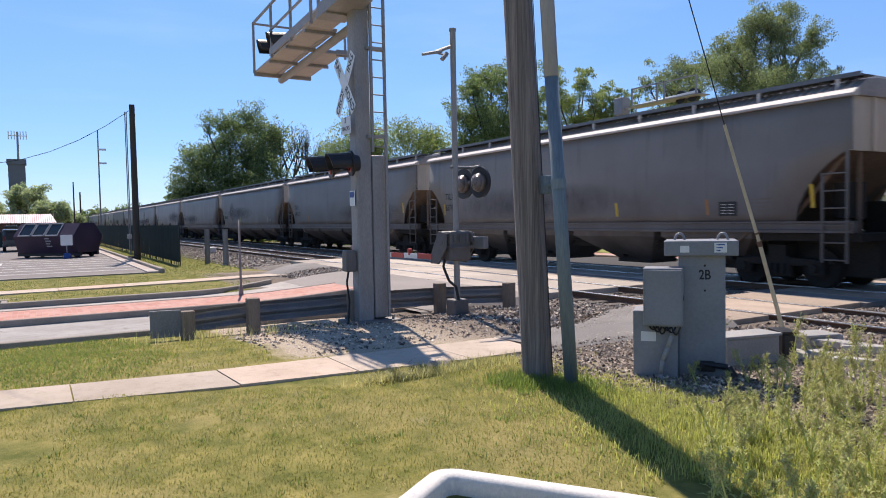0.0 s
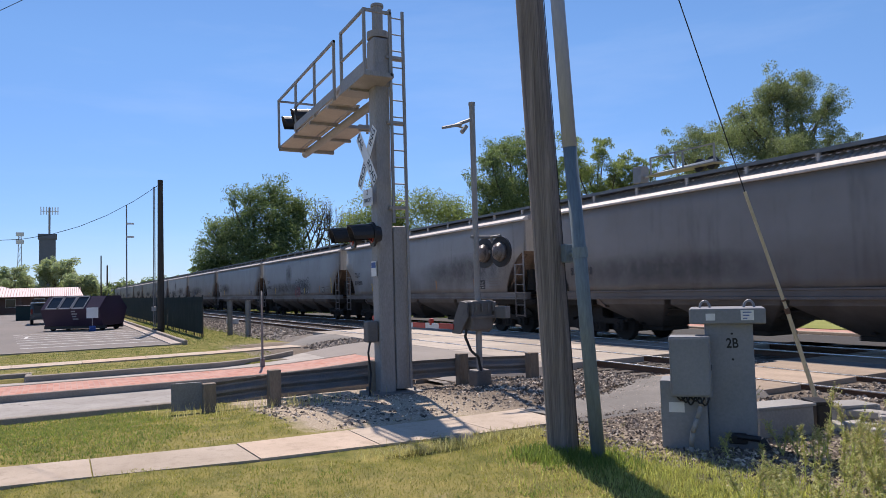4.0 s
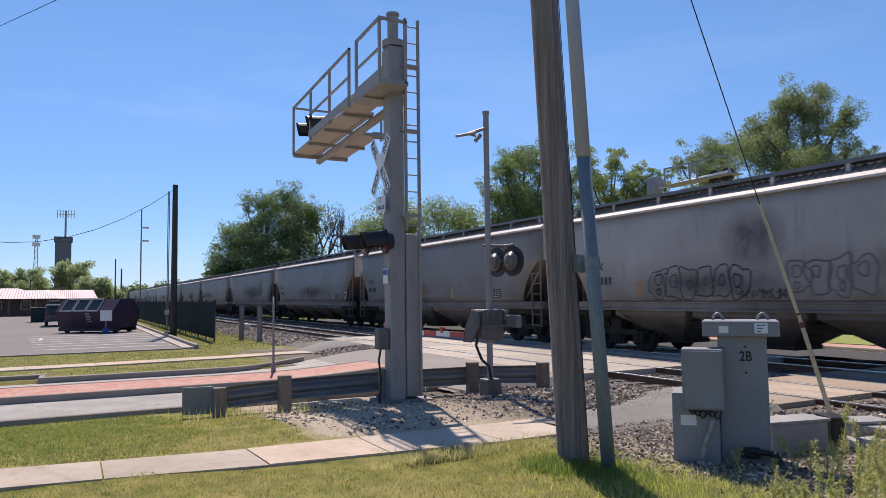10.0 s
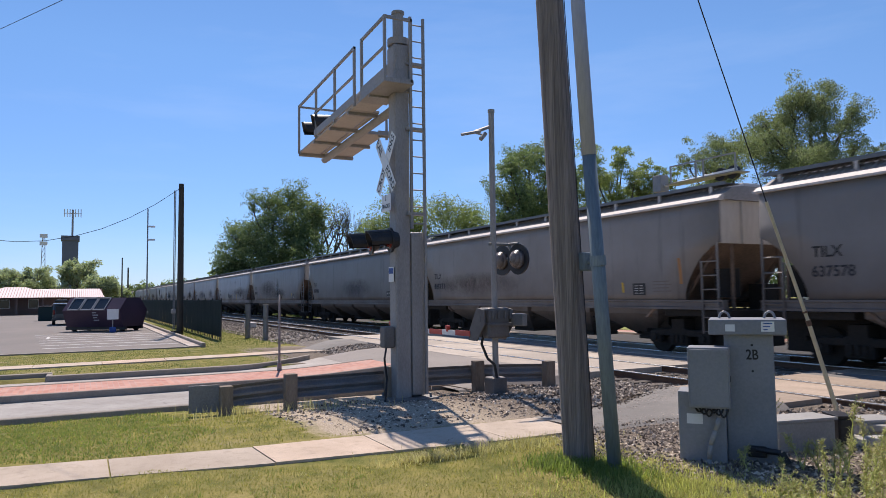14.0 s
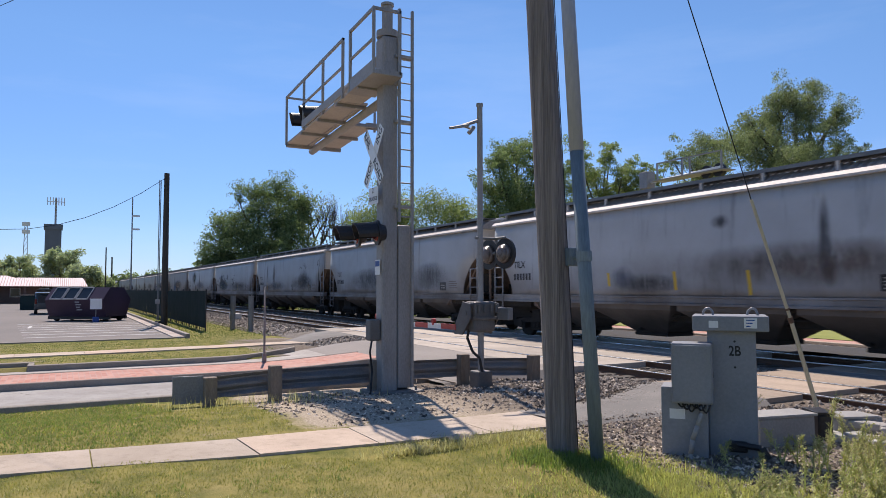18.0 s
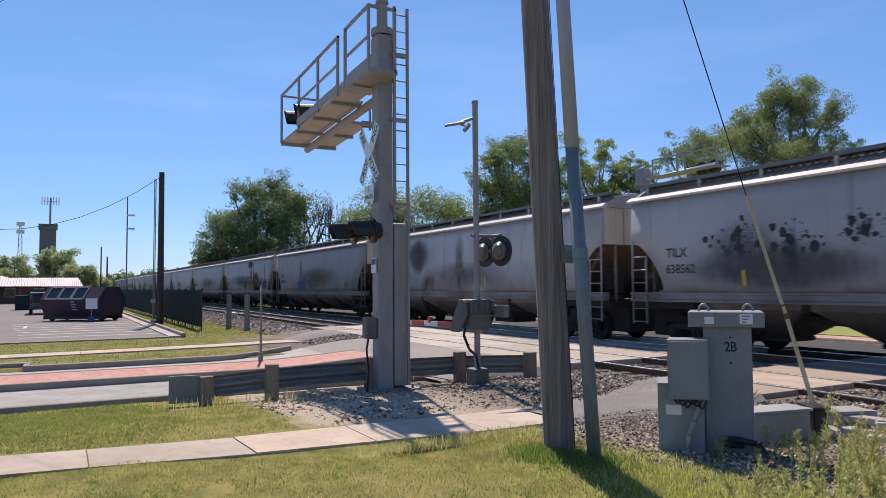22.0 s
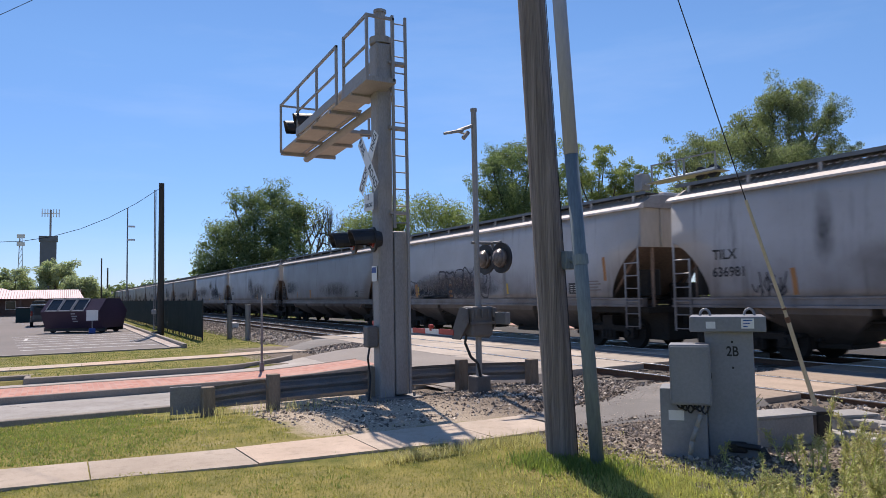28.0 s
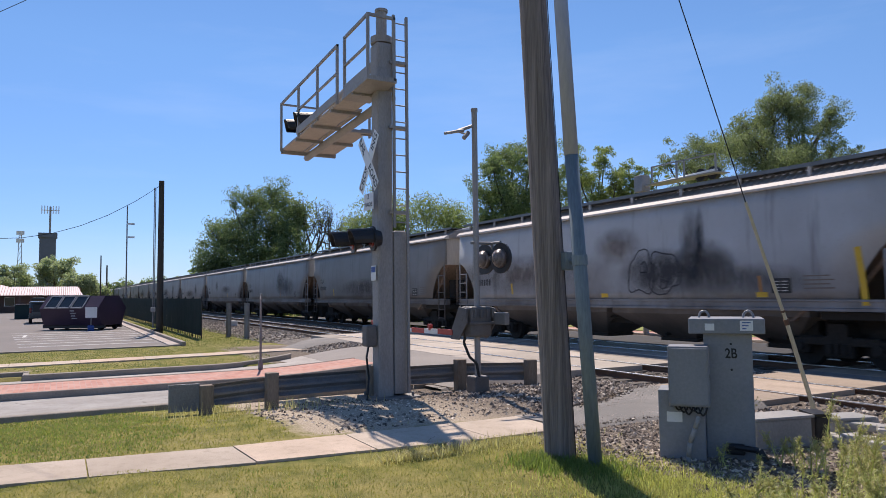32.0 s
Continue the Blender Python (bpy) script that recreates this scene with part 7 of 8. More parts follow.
def tree(name, at, height, width, seed, label, leaf=None, leaves=9000, leaf_size=0.22, clump=1.3, trunk=0.25, depth=3, fork=0.28, spread=0.75, droop=0.0, bare=False, lean=(0, 0), fill=0):
    """Trunk, forking limbs fitted to a height and width, and a crown of separate leaf clumps."""
    rs = np.random.RandomState(seed)
    t = thing(name, at, label, "tree")
    bm, tips = B(), []
    h0 = height * fork
    base = Vector((lean[0] * 0.3, lean[1] * 0.3, h0))
    rod(bm, (0, 0, -0.4), base, trunk, trunk * 0.75, 9, False)
    for k in range(4):
        a = k * 1.57 + rs.uniform(-0.5, 0.5)
        limbs(bm, base, (math.cos(a) * 0.6 + lean[0] * 0.1, math.sin(a) * 0.6 + lean[1] * 0.1, 1.0), height * 0.24, trunk * 0.55, depth, rs, tips, spread)
    pts = np.array([v.co for v in bm.verts])
    hi, wide = pts[:, 2].max(), np.percentile(np.abs(pts[pts[:, 2] > h0][:, :2]), 97)
    kz, kw = (height - h0 - clump * 0.5) / (hi - h0), (width / 2 - clump * 0.4) / wide
    for v in bm.verts:
        if v.co.z > h0 + 1e-4:
            v.co = Vector((v.co.x * kw, v.co.y * kw, h0 + (v.co.z - h0) * kz))
    tips = [Vector((p.x * kw, p.y * kw, h0 + (p.z - h0) * kz)) for p in tips]
    part("trunk", bm, M_BARK, t, "brown bark trunk and limbs", True)
    if not bare:
        clumps = [(tuple(p + Vector(rs.normal(size=3)) * clump * 0.3), clump * rs.uniform(0.45, 1.15)) for p in tips]
        # more clumps in the dome between the limbs' ends
        mid_z, half = h0 + (height - h0) * 0.5, (height - h0) * 0.5
        for _ in range(fill):
            d = rs.normal(size=3)
            d *= rs.uniform(0.6, 0.92) / np.linalg.norm(d)
            taper = 1.0 - 0.25 * max(0.0, d[2])
            clumps.append(((d[0] * width * 0.44 * taper, d[1] * width * 0.44 * taper, mid_z + d[2] * half * 0.9), clump * rs.uniform(0.5, 1.05)))
        v, f = leaf_cloud(clumps, leaves, leaf_size, rs, 0.8, droop)
        raw("crown", v, f, leaf or M_LEAF, t, "leafy crown")
    return t


ACROSS = Vector((0.467, 0.884, 0))


def lobed_tree(name, at, lobes, seed, label, leaf, leaves, leaf_size, trunk=0.3, fork=3.0, droop=0.0, twigs=7, deep=0.7, sparse=0.0):
    """A tree whose limbs each carry a lobe of foliage (sideways, height, radius), broken into small uneven tufts."""
    rs = np.random.RandomState(seed)
    t = thing(name, at, label, "tree")
    bm, tufts = B(), []
    base = Vector((0, 0, fork))
    rod(bm, (0, 0, -0.4), base, trunk, trunk * 0.8, 10, False)
    back = Vector((-ACROSS.y, ACROSS.x, 0))
    for u, z, r in lobes:
        c = ACROSS * u + back * rs.normal() * r * deep + Vector((0, 0, z))
        # a bent limb from the fork into the lobe
        knee = base.lerp(c, 0.45) + Vector((rs.normal() * 0.25, rs.normal() * 0.25, 0.15 * (z - fork)))
        lr = trunk * 0.28 + 0.03 * r
        rod(bm, base, knee, lr * 1.2, lr * 0.8, 6, False)
        rod(bm, knee, c, lr * 0.8, lr * 0.35, 5, False)
        for k in range(twigs + int(4 * r)):
            d = Vector(rs.normal(size=3))
            d.z = d.z * 0.8 + 0.15
            d.normalize()
            e = c + d * r * rs.uniform(0.25, 1.15)
            if k % 2 == 0:
                rod(bm, knee.lerp(c, rs.uniform(0.5, 1.0)), e, lr * 0.3, lr * 0.08, 4, False)
            if rs.uniform() >= sparse:
                for q in range(3):
                    tufts.append((tuple(e + Vector(rs.normal(size=3)) * r * 0.30), r * rs.uniform(0.22, 0.52)))
    part("trunk", bm, M_BARK, t, "brown bark trunk and limbs", True)
    v, f = leaf_cloud(tufts, leaves, leaf_size, rs, 0.75, droop)
    raw("crown", v, f, leaf, t, "leafy crown")
    return t


def bush_row(name, at, length, height, seed, label, leaf, leaves, leaf_size, along=(1, 0), depth_m=3.0):
    """A ragged hedge of leaf clumps on many thin stems."""
    rs = np.random.RandomState(seed)
    t = thing(name, at, label, "shrubs")
    bm, clumps = B(), []
    n = int(length / 1.6)
    ax = Vector((along[0], along[1], 0))
    side = Vector((-along[1], along[0], 0))
    for k in range(n):
        b = ax * (k / n * length + rs.uniform(-.6, .6)) + side * rs.uniform(-.5, .5) * depth_m
        h = height * rs.uniform(0.6, 1.0)
        rod(bm, b, b + Vector((rs.normal() * 0.4, rs.normal() * 0.4, h * 0.8)), 0.07, 0.03, 5, False)
        for q in range(8):
            f = rs.uniform(0.12, 0.97)
            clumps.append((tuple(b + Vector((rs.normal() * 0.7, rs.normal() * 0.7, h * f))), height * 0.15 * rs.uniform(0.6, 1.3)))
    part("stems", bm, M_BARK, t)
    v, f = leaf_cloud(clumps, leaves, leaf_size, rs)
    raw("foliage", v, f, leaf, t)
    return t


lobed_tree("shade_tree", (-100.5, 25.2, -0.4), [(1.4, 16.0, 2.6), (-1.7, 15.7, 1.9), (-3.8, 15.4, 1.1), (4.0, 14.4, 2.3), (-0.9, 12.6, 3.0), (3.2, 12.0, 2.8), (-4.6, 10.9, 2.6), (-6.3, 10.9, 1.4), (-2.4, 9.0, 3.2), (2.4, 8.9, 3.0), (-5.9, 7.4, 2.4), (5.4, 12.0, 1.5), (5.0, 8.9, 2.3), (-7.9, 9.7, 0.8), (0.6, 6.0, 3.0), (-4.6, 5.2, 2.8), (4.4, 5.4, 2.6), (-7.6, 6.2, 1.3)],
           3, "broad dark green shade tree beyond the train", M_LEAF, 70000, 0.15, 0.5, 2.5, twigs=9)
tree("thin_tree", (-99.8, 32.0, -0.4), 17.0, 8.5, 5, "thin half-bare tree beyond the train", M_LEAFOLIVE, 1500, 0.2, 1.2, 0.6, 4, 0.3)
tree("dead_tree", (-98.5, 35.6, -0.4), 16.0, 4.5, 8, "bare grey dead tree", None, 0, 0.1, 0.4, 0.62, 4, 0.15, 0.45, 0, True)
tree("dead_tree", (-97.5, 37.4, -0.4), 14.5, 3.5, 9, "bare grey dead tree", None, 0, 0.1, 0.4, 0.56, 4, 0.15, 0.45, 0, True)
bush_row("tree_row", (-59.3, 24.6, -0.4), 10.5, 12.3, 11, "row of sunlit yellow-green small trees", M_LEAFPALE, 60000, 0.11, (0.3, 0.95), 3.0)
lobed_tree("shade_tree", (-50.0, 34.8, -0.4), [(-0.3, 13.9, 1.7), (-2.2, 12.7, 1.2), (1.2, 13.3, 1.7), (-1.5, 11.1, 2.0), (1.0, 10.9, 2.1), (3.0, 11.4, 1.5), (-3.0, 10.9, 1.0), (-0.6, 9.2, 1.9), (1.6, 9.2, 1.9), (-2.8, 8.6, 1.4), (3.4, 9.0, 1.4)],
           14, "tall dark green tree beyond the train", M_LEAF, 46000, 0.10, 0.32, 4.0)
lobed_tree("light_tree", (-45.6, 40.2, -0.4), [(0.2, 13.0, 0.9), (1.0, 14.2, 0.75), (-0.7, 11.6, 1.3), (1.2, 11.4, 1.2), (-2.2, 12.6, 1.1), (-2.6, 14.1, 0.7), (-1.7, 10.3, 1.4), (0.8, 10.0, 1.4), (2.2, 10.2, 0.9)],
           17, "airy yellow-green tree beyond the train", M_LEAFPALE, 18000, 0.085, 0.24, 4.0, sparse=0.4)
lobed_tree("light_tree", (-43.2, 42.5, -0.4), [(-0.8, 12.2, 0.65), (0.5, 12.3, 0.6), (1.6, 12.0, 0.6), (-0.5, 11.0, 1.0), (1.0, 10.9, 0.9), (-1.5, 10.7, 0.75), (0.2, 9.6, 1.2)],
           19, "airy yellow-green tree beyond the train", M_LEAFPALE, 9000, 0.085, 0.2, 4.0, sparse=0.4)
lobed_tree("willow_tree", (-31.6, 36.4, -0.4), [(-0.1, 11.6, 1.2), (-1.4, 10.8, 0.9), (0.9, 11.4, 0.95), (0.9, 10.1, 1.4), (-0.9, 9.8, 1.1), (-2.1, 10.3, 0.45), (0.2, 8.8, 1.5)],
           23, "feathery grey-green tree beyond the train", M_LEAFOLIVE, 20000, 0.065, 0.22, 4.0, droop=0.7, sparse=0.3)
lobed_tree("willow_tree", (-26.7, 38.7, -0.4), [(-0.1, 13.7, 1.15), (1.0, 13.3, 1.0), (2.9, 12.6, 1.0), (3.1, 10.7, 0.75), (3.9, 10.4, 0.45), (0.9, 11.9, 0.9), (-1.4, 11.3, 1.6), (-1.0, 12.4, 1.15), (-2.7, 12.1, 0.7), (-2.7, 10.3, 1.5), (-0.3, 10.1, 1.6), (-2.0, 9.0, 1.6), (1.1, 9.7, 0.9), (2.2, 11.9, 0.6)],
           31, "large feathery olive-green tree beyond the train", M_LEAFOLIVE, 64000, 0.062, 0.36, 6.5, droop=0.8, twigs=9)
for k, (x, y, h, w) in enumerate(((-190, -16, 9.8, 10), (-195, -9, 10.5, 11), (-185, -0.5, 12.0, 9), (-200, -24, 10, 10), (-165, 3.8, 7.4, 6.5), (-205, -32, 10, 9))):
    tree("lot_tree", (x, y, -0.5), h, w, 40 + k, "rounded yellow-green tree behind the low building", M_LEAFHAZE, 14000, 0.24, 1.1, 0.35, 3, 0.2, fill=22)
bush_row("far_treeline", (-330, -60, -0.6), 130, 11, 51, "distant line of green trees", M_LEAF, 12000, 0.7, (0, 1), 12)
bush_row("far_treeline", (-230, 12, -0.6), 34, 7.5, 52, "distant low green trees along the track", M_LEAFOLIVE, 3500, 0.6, (0.5, 0.86), 6)
bush_row("far_treeline", (-190, 42, -0.6), 150, 9.0, 53, "distant line of green trees beyond the rails", M_LEAF, 9000, 0.6, (0.95, 0.3), 8)
bush_row("shrub_row", (-103, 18.5, -0.4), 9.5, 8.0, 33, "dark green shrubs at the foot of the shade tree", M_LEAF, 12000, 0.3, (0.1, 1.0), 5.0)

# made-up hedge, added to keep the view beneath distant cars dark
bush_row("track_brush", (-230, 21.5, -0.5), 196, 1.9, 61, "added low dark brush that hides the lit ground under the cars", M_LEAF, 16000, 0.3, (1, 0), 2.5)

# ---- grass and weeds ----
def blades(name, pts, h, w, mat, label, rs, bend=0.5, category="grass"):
    n = len(pts)
    ang = rs.uniform(0, math.tau, n)
    d = np.stack([np.cos(ang), np.sin(ang), np.zeros(n)], 1)
    s = np.stack([-np.sin(ang), np.cos(ang), np.zeros(n)], 1)
    hh = h * rs.uniform(0.5, 1.4, n)[:, None]
    lean = d * hh * bend * rs.uniform(0.2, 1.4, n)[:, None]
    up = np.array([0, 0, 1.0])
    a, b = pts - s * w, pts + s * w
    c, e = pts + s * w * 0.7 + up * hh * 0.55 + lean * 0.35, pts - s * w * 0.7 + up * hh * 0.55 + lean * 0.35
    tip = pts + up * hh + lean
    v = np.stack([a, b, c, e, tip], 1).reshape(-1, 3)
    base = np.arange(n)[:, None] * 5
    f = (base + [0, 1, 2, 3]).tolist() + (base + [3, 2, 4]).tolist()
    return tagged(raw(name, v.tolist(), f, mat), label, category, kind="stuff")


def scatter(n, x0, x1, y0, y1, rs, keep=None):
    p = np.stack([rs.uniform(x0, x1, n), rs.uniform(y0, y1, n)], 1)
    if keep is not None:
        p = p[[keep(x, y) for x, y in p]]
    return np.array([(x, y, ground_z(x, y) - 0.004) for x, y in p])


rs = np.random.RandomState(7)


def lawn_keep(x, y):
    if y > 4.95 + 0.35 * noise.noise((x * 2, y * 2, 6)) and x > -9 or path_far(y) - 0.03 < x < path_near(y) - 0.09 + 0.08 * noise.noise((x * 4, y * 4, 2)) and y < 5.75:
        return False
    if x < -8.4 and y > 2.4 + 0.8 * noise.noise((x, y, 3)):
        return False
    u, v = x + 3.87, y - 2.2
    c, s = math.cos(radians(35)), math.sin(radians(35))
    if -0.03 < u * c + v * s < 1.95 and -1.35 < -u * s + v * c < 0.03:
        return False
    return noise.noise((x * 0.9, y * 0.9, 9)) > -0.42


blades("lawn_grass", scatter(125000, -7.7, -1.5, -3.5, 6.3, rs, lawn_keep), 0.022, 0.0032, M_GRASS, "short sunburnt lawn grass", rs, 0.9)
blades("verge_grass", scatter(30000, -12.9, -8.35, -6, 4.6, rs, lawn_keep), 0.03, 0.005, M_GRASS, "uneven dry grass along the kerb", rs, 0.8)
blades("verge_grass", scatter(52000, -12.9, -8.4, -8, 2.4, rs, lambda x, y: lawn_keep(x, y) and y < 1.3 + 1.0 * noise.noise((x, y, 8))), 0.03, 0.005, M_GRASSRICH, "greener mown grass along the kerb", rs, 0.8)
blades("far_grass", scatter(38000, -30.75, -20.0, -12, 7.0, rs, lambda x, y: x < (-20.05 if y > -0.6 else -20.6) - 2.4 * smooth01(3.5, 9.0, y) and not (abs(x - far_mid(y)) < 0.56) and not (y > 6.1 and x > -28)), 0.024, 0.010, M_GRASSFAR, "dry grass strips beside the far footpath", rs, 0.6)
blades("fence_grass", scatter(9000, -60, -30.4, 4.7, 8.6, rs), 0.06, 0.012, M_GRASSFAR, "unmown grass under the fence", rs, 0.6)
p = np.concatenate([np.array([(-5.72, 4.30)]) + rs.normal(size=(1500, 2)) * [0.22, 0.2], np.array([(-5.3, 4.55)]) + rs.normal(size=(1100, 2)) * [0.25, 0.18]])
blades("pole_grass", np.array([(x, y, 0.0) for x, y in p]), 0.08, 0.0045, M_GRASSRICH, "tall rich green grass round the pole foot", rs, 0.7)
p = np.array([(-4.3, 4.75)]) + rs.normal(size=(7000, 2)) * [0.75, 0.38]
blades("cabinet_grass", np.array([(x, y, -0.005) for x, y in p]), 0.045, 0.0038, M_GRASSLIGHT, "short yellow-green grass before the cabinet", rs, 0.9)
p = np.array([(-6.72, 4.1)]) + rs.normal(size=(1500, 2)) * [0.15, 0.6]
blades("path_weeds", np.array([(x, y, 0.0) for x, y in p if x > path_near(y) + 0.02]), 0.085, 0.003, M_SEED, "dry brown weeds at the footpath edge", rs, 0.6)
p = np.concatenate([np.array([(-11.4, 2.2)]) + rs.normal(size=(170, 2)) * [0.4, 0.6], np.array([(-11.3, 3.4)]) + rs.normal(size=(170, 2)) * [0.4, 0.5]])
blades("guard_weeds", np.array([(x, y, ground_z(x, y)) for x, y in p]), 0.17, 0.004, M_SEED, "dry weeds round the guard rail posts", rs, 0.5)


p = np.array([(-3.1, 4.5)]) + rs.normal(size=(13000, 2)) * [1.0, 0.6]
p = p[[(y > 3.1 + 0.2 * noise.noise((x * 3, y * 3, 1))) and (y < 5.3 + 0.5 * noise.noise((x * 2, y * 2, 4)) + 0.5 * max(0.0, x + 3.2)) and x < -1.2 and lawn_keep(x, min(y, 4.5)) for x, y in p]]
blades("tall_grass", np.array([(x, y, -0.01) for x, y in p]), 0.075, 0.004, M_GRASSLIGHT, "tall yellow-green grass before the cabinet", rs, 0.6)


def weed(seed, h, leafy, plume):
    """One tall weed: stalk, narrow leaves and a tapering plume of seed heads."""
    r = np.random.RandomState(seed)
    t = thing("tall_weed", (0, 0, 0), "tall green weed going to seed" if plume else "bushy green roadside weed", "weed", "roadside weeds")
    bm = B()
    top = Vector((r.normal() * 0.07, r.normal() * 0.07, h))
    rod(bm, (0, 0, -0.03), top * 0.5, 0.006, 0.005, 5, False)
    rod(bm, top * 0.5, top, 0.005, 0.002, 5, False)
    tufts = [(tuple(top * (0.62 + 0.39 * q / 13) + Vector(r.normal(size=3)) * 0.006), (0.012 + 0.030 * (1 - q / 13)) * (0.6 + h)) for q in range(14)]
    for k in range(9):
        f = r.uniform(0.5, 0.86)
        a = r.uniform(0, math.tau)
        e = top * f + Vector((math.cos(a), math.sin(a), 1.2)) * h * r.uniform(0.08, 0.17)
        rod(bm, top * f, e, 0.003, 0.0015, 4, False)
        tufts += [(tuple((top * f).lerp(e, q)), 0.014) for q in (0.55, 0.8, 1.0)]
    part("stalk", bm, M_WEED, t)["kind"] = "stuff"
    n = int(leafy)
    z = r.uniform(0.03, 0.9, n)
    a = r.uniform(0, math.tau, n)
    ln = r.uniform(0.035, 0.095, n) * (1.2 - z * 0.6)
    base = np.outer(z, np.array(top))
    d = np.stack([np.cos(a), np.sin(a), r.uniform(-0.1, 1.0, n)], 1)
    s = np.stack([-np.sin(a), np.cos(a), np.zeros(n)], 1) * 0.0048
    v = np.stack([base, base + d * ln[:, None] * 0.5 + s, base + d * ln[:, None] - [0, 0, 0.025], base + d * ln[:, None] * 0.5 - s], 1).reshape(-1, 3)
    raw("leaves", v.tolist(), np.arange(n * 4).reshape(-1, 4).tolist(), M_WEED, t)
    if plume:
        vv, ff = leaf_cloud(tufts, plume, 0.0085, r)
        raw("seed_plume", vv, ff, M_SEED, t, "straw-coloured seed heads")["kind"] = "stuff"
    return t


kinds = [weed(11, 0.70, 80, 420), weed(12, 0.58, 80, 380), weed(13, 0.46, 70, 320), weed(14, 0.82, 90, 460), weed(15, 0.30, 60, 110), weed(16, 0.21, 55, 70), weed(17, 0.38, 60, 200)]
# single plants past the cabinet, then the thicket that thickens towards the open side
spots = [(-4.98, 6.42, 0), (-4.78, 7.3, 1), (-4.52, 6.2, 4), (-4.66, 5.62, 5), (-4.1, 6.1, 6), (-4.0, 6.45, 6), (-4.3, 6.85, 2), (-3.9, 6.9, 1), (-4.62, 6.62, 5), (-3.6, 6.6, 0), (-3.3, 6.3, 1), (-3.1, 6.6, 3), (-4.85, 5.75, 5), (-4.4, 5.75, 5), (-2.7, 5.9, 3), (-3.75, 6.2, 2)]
wr = random.Random(21)
while len(spots) < 260:
    x, y = wr.uniform(-4.5, -1.3), wr.uniform(3.2, 7.0)
    edge = 3.3 + 2.7 * smooth01(-2.9, -4.2, x) + 0.25 * noise.noise((x * 2, y * 2, 1))
    if y < edge or y > 6.9 + 0.4 * (x + 3):
        continue
    far = smooth01(4.6, 6.4, y)
    spots.append((x, y, wr.choice((0, 1, 2, 2, 6, 6)) if wr.random() < 0.04 + 0.3 * far * smooth01(-4.2, -3.3, x) else wr.choice((4, 5, 5, 6))))
used = set()
for x, y, k in spots:
    m = pose(x, y, -0.01, wr.uniform(-9, 9), wr.uniform(-9, 9), wr.uniform(0, 360))
    if k in used:
        copy_thing(kinds[k], m)
    else:
        kinds[k].matrix_basis = m
        used.add(k)

tr = np.random.RandomState(29)
centres = [(x, y) for x, y in zip(tr.uniform(-7.3, -1.8, 420), tr.uniform(-2.5, 4.7, 420)) if lawn_keep(x, y) and noise.noise((x * 0.7, y * 0.7, 15)) > -0.1]
for mat, size, count, label in ((M_GRASSRICH, 0.034, 30, "small green tufts in the lawn"), (M_SEED, 0.03, 22, "small dry tufts in the lawn")):
    pick = centres[::2] if mat is M_GRASSRICH else centres[1::2]
    p = np.concatenate([np.array([c]) + tr.normal(size=(count, 2)) * tr.uniform(0.03, 0.10) for c in pick])
    blades("lawn_tufts", np.array([(x, y, ground_z(x, y) - 0.004) for x, y in p]), size, 0.0035, mat, label, tr, 0.9)

# a fallen branch by the kerb, a pale stone and a dead tuft on the lawn edge
branch = thing("fallen_branch", (-12.45, 6.45, ground_z(-12.45, 6.45) + 0.02), "dry grey fallen branch beside the kerb", "branch")
for a, b, r in (((-0.55, -0.5, 0.05), (-0.1, 0.1, 0.10), 0.016), ((-0.1, 0.1, 0.10), (0.15, 0.75, 0.20), 0.011), ((-0.1, 0.1, 0.10), (0.45, 0.45, 0.03), 0.012), ((0.45, 0.45, 0.03), (0.7, 0.75, 0.02), 0.008), ((-0.3, -0.17, 0.08), (-0.05, -0.3, 0.02), 0.008), ((0.1, 0.6, 0.17), (0.35, 0.8, 0.22), 0.006)):
    part("twig", rod(B(), a, b, r, r * 0.7, 6), M_POSTWOOD, branch)
bm = B()
bmesh.ops.create_icosphere(bm, subdivisions=2, radius=0.10)
for v in bm.verts:
    v.co *= 1 + 0.35 * noise.noise(v.co * 9)
    v.co = Vector((v.co.x * 1.1, v.co.y * 1.5, v.co.z * 0.45 + 0.02))
pale_stone = plain("stone", bm, M_KERB, "flat pale stone at the lawn edge", "stone")
pale_stone.matrix_basis = pose(-6.95, 3.98, 0.0)
tuft_pts = np.array([(-6.65, 3.25)]) + rs.normal(size=(500, 2)) * [0.07, 0.16]
blades("dead_tuft", np.array([(x, y, 0.0) for x, y in tuft_pts]), 0.07, 0.004, M_SEED, "flattened tuft of dead brown grass", rs, 1.3)

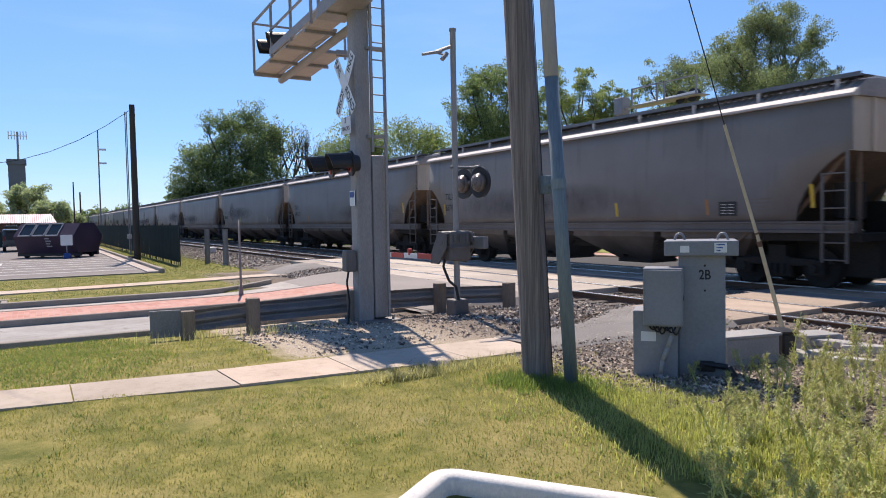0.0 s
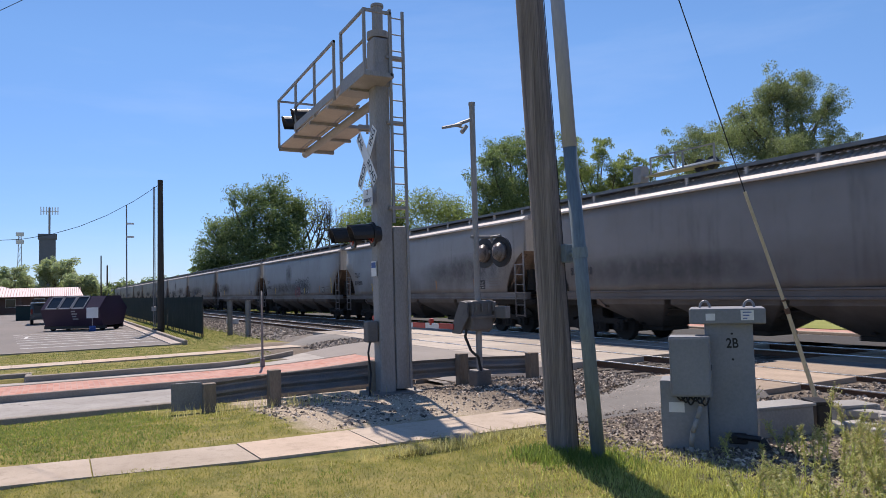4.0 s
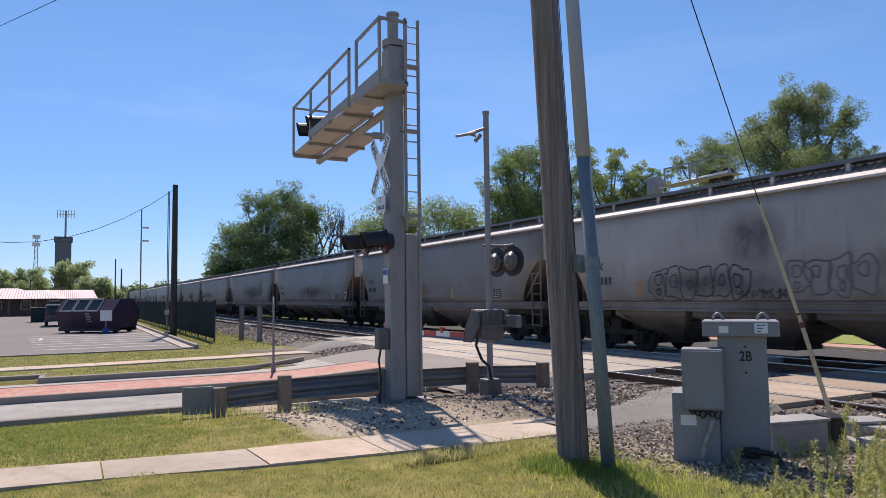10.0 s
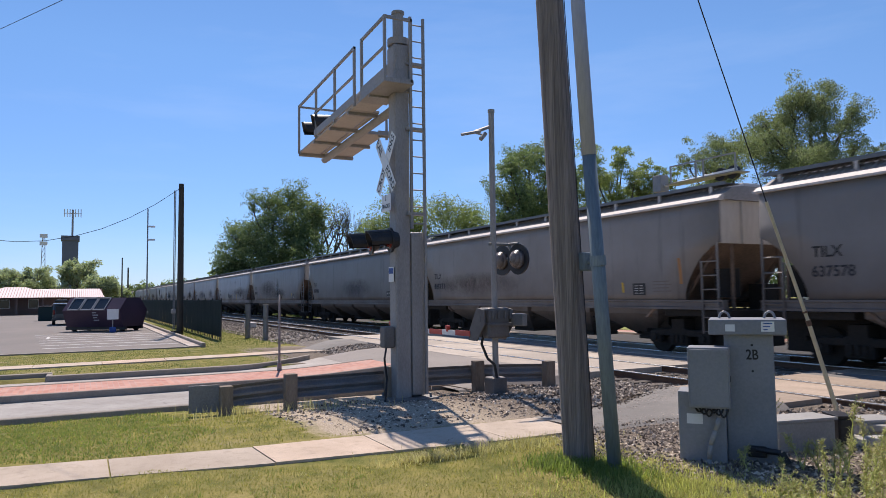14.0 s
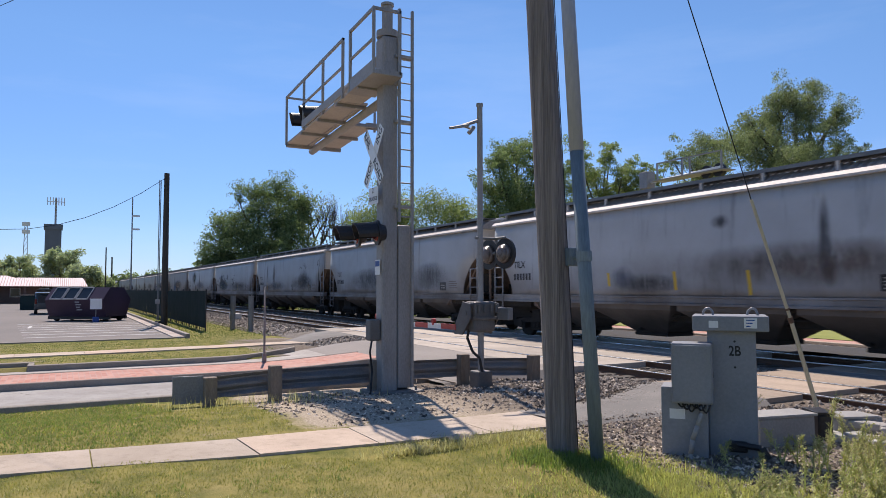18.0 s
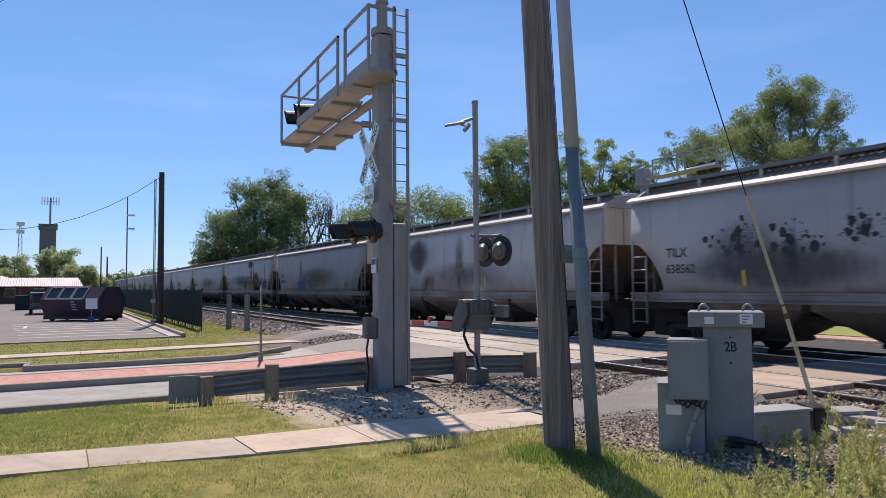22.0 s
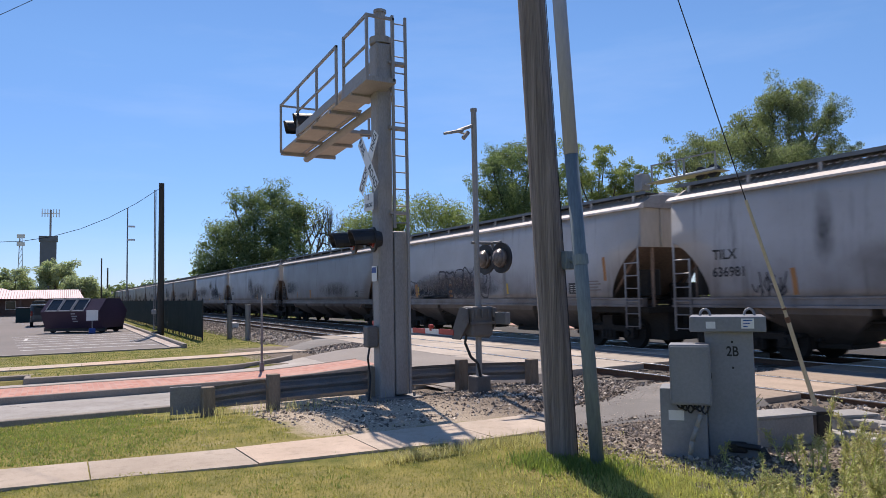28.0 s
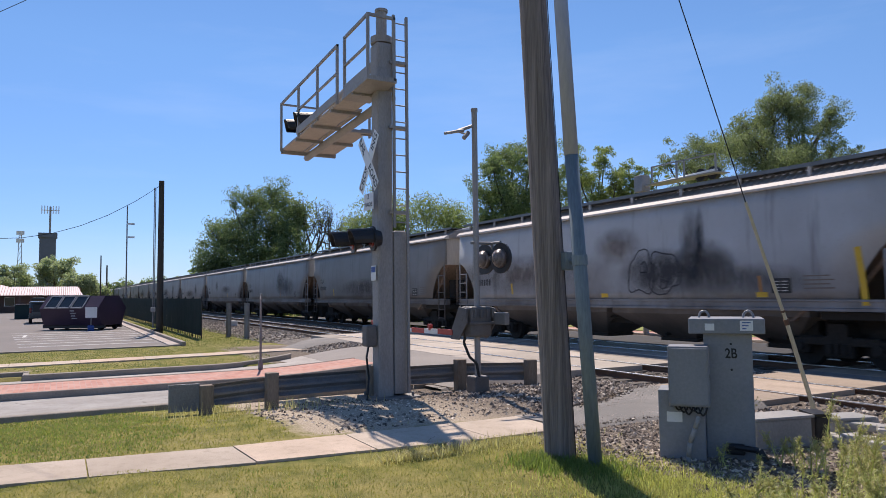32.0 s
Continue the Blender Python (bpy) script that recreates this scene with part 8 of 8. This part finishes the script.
# ---- loose stones ----
def stones(name, pts, size, label, rs, mat=M_STONE):
    """Many rough eight-sided pebbles in one mesh."""
    o = np.array([(1, 0, 0), (-1, 0, 0), (0, 1, 0), (0, -1, 0), (0, 0, 1), (0, 0, -1)], float)
    tri = np.array([(0, 2, 4), (2, 1, 4), (1, 3, 4), (3, 0, 4), (2, 0, 5), (1, 2, 5), (3, 1, 5), (0, 3, 5)])
    n = len(pts)
    s = size * rs.uniform(0.5, 1.5, (n, 1, 1)) * rs.uniform(0.6, 1.2, (n, 6, 1))
    a = rs.uniform(0, math.tau, n)
    rot = np.zeros((n, 3, 3))
    rot[:, 0, 0], rot[:, 0, 1], rot[:, 1, 0], rot[:, 1, 1], rot[:, 2, 2] = np.cos(a), -np.sin(a), np.sin(a), np.cos(a), 1
    tilt = rs.normal(size=(n, 3, 3)) * 0.25
    v = np.einsum("kj,nij->nki", o, rot + tilt) * s * [1, 1, 0.75] + pts[:, None, :]
    f = (np.arange(n)[:, None, None] * 6 + tri).reshape(-1, 3)
    return tagged(raw(name, v.reshape(-1, 3).tolist(), f.tolist(), mat), label, "gravel", kind="stuff")


def bed_z(y):
    return float(np.interp(y, [7.7, 8.9, 9.6, 13.2, 13.65, 14.1, 17.8, 18.6, 20.0], [-0.5, -0.22, -0.17, -0.165, -0.19, -0.165, -0.17, -0.24, -0.5]))


def off_paths(x, y):
    return not (-26.9 < x < -12.2 and 6.5 < y) and not (min(ramp_left(y), -9.7 if y > 9.4 else 0) < x < -7.1 + 0.2 * (y < 9) and y > 5.5)


def bed_points(n, x0, x1, y0, y1):
    p = [(x, y) for x, y in zip(rs.uniform(x0, x1, n), rs.uniform(y0, y1, n)) if off_paths(x, y) and not (-30.2 < x < -26.8)]
    return np.array([(x, y, max(bed_z(y), ground_z(x, y)) + 0.005) for x, y in p])


stones("ballast_stones", bed_points(15000, -13, 2, 8.2, 14.2), 0.034, "loose crushed ballast stones", rs)
stones("ramp_gravel", np.array([(x, y, -0.35 + 0.27 * smooth01(6.2, 9.2, y)) for x, y in zip(rs.uniform(-24.6, -22.4, 2600), rs.uniform(6.5, 9.6, 2600))]), 0.05, "gravel shoulder beside the far footpath ramp", rs)
stones("ballast_stones", bed_points(14000, -60, -24.5, 7.7, 14.4), 0.055, "loose crushed ballast stones", rs)
gp = [(x, y) for x, y in zip(rs.uniform(-12.6, -1.5, 9000), rs.uniform(2.6, 9.0, 9000)) if (x < -8.6 and y > 3.0 + noise.noise((x, y, 1)) or (x > -7.2 and y > 4.9 + 0.3 * noise.noise((x * 2, y * 2, 6)))) and off_paths(x, y) and not (x < -12.95)]
stones("gravel_stones", np.array([(x, y, ground_z(x, y)) for x, y in gp]), 0.017, "scattered gravel on bare earth", rs, M_PEBBLE)


bp = [(x, y) for x, y in zip(rs.uniform(-7.2, -1.0, 15000), rs.uniform(4.7, 8.9, 15000)) if y > 4.9 + 0.3 * noise.noise((x * 2, y * 2, 6)) and off_paths(x, y)]
stones("gravel_stones", np.array([(x, y, ground_z(x, y)) for x, y in bp]), 0.023, "coarse brown gravel round the cabinet", rs)


grit = [(x, y) for x, y in zip(rs.uniform(-9.7, -6.9, 2600), rs.uniform(5.6, 9.5, 2600)) if ramp_left(y) < x < -7.0]
stones("ramp_grit", np.array([(x, y, ramp_z(x, y) + 0.006) for x, y in grit]), 0.0055, "fine loose grit on the asphalt ramp", rs, M_PEBBLE)
heap = [(x, y) for x, y in zip(rs.uniform(-12.4, -8.2, 5200), rs.uniform(5.7, 9.6, 5200)) if off_paths(x, y) and x > -12.2 and y > 6.5 + 0.7 * noise.noise((x, y, 2)) - 0.5 * (x + 9) * (x > -9)]
stones("ballast_heap", np.array([(x, y, ground_z(x, y) + 0.01 + 0.05 * smooth01(6.2, 8.2, y)) for x, y in heap]), 0.034, "coarse ballast spilled beside the gate and ramp", rs)
clods = [(x, y) for x, y in zip(rs.uniform(-12.4, -8.3, 1500), rs.uniform(2.6, 6.4, 1500)) if noise.noise((x * 0.9, y * 0.9, 12)) > -0.05]
stones("earth_clods", np.array([(x, y, ground_z(x, y)) for x, y in clods]), 0.028, "dark clods and stones on the bare earth", rs)
edge = [(ramp_left(y) + abs(d), y) for y, d in zip(rs.uniform(5.6, 9.4, 200), rs.normal(size=200) * 0.08)] + [(-6.95 - abs(d), y) for y, d in zip(rs.uniform(5.6, 9.0, 240), rs.normal(size=240) * 0.08)]
stones("ramp_gravel", np.array([(x, y, ramp_z(x, y) + 0.004) for x, y in edge]), 0.014, "gravel spilled over the ramp's edges", rs)


# ---- the train rolls, the cars keep their spacing ----
def motions():
    for i, car in enumerate(cars):
        walk(car, [(t, pose(FIRST + SPACING / 2 + SPEED * t + d - SPACING * i, FAR_Y, 0)) for t, d in DRIFT])


motions()
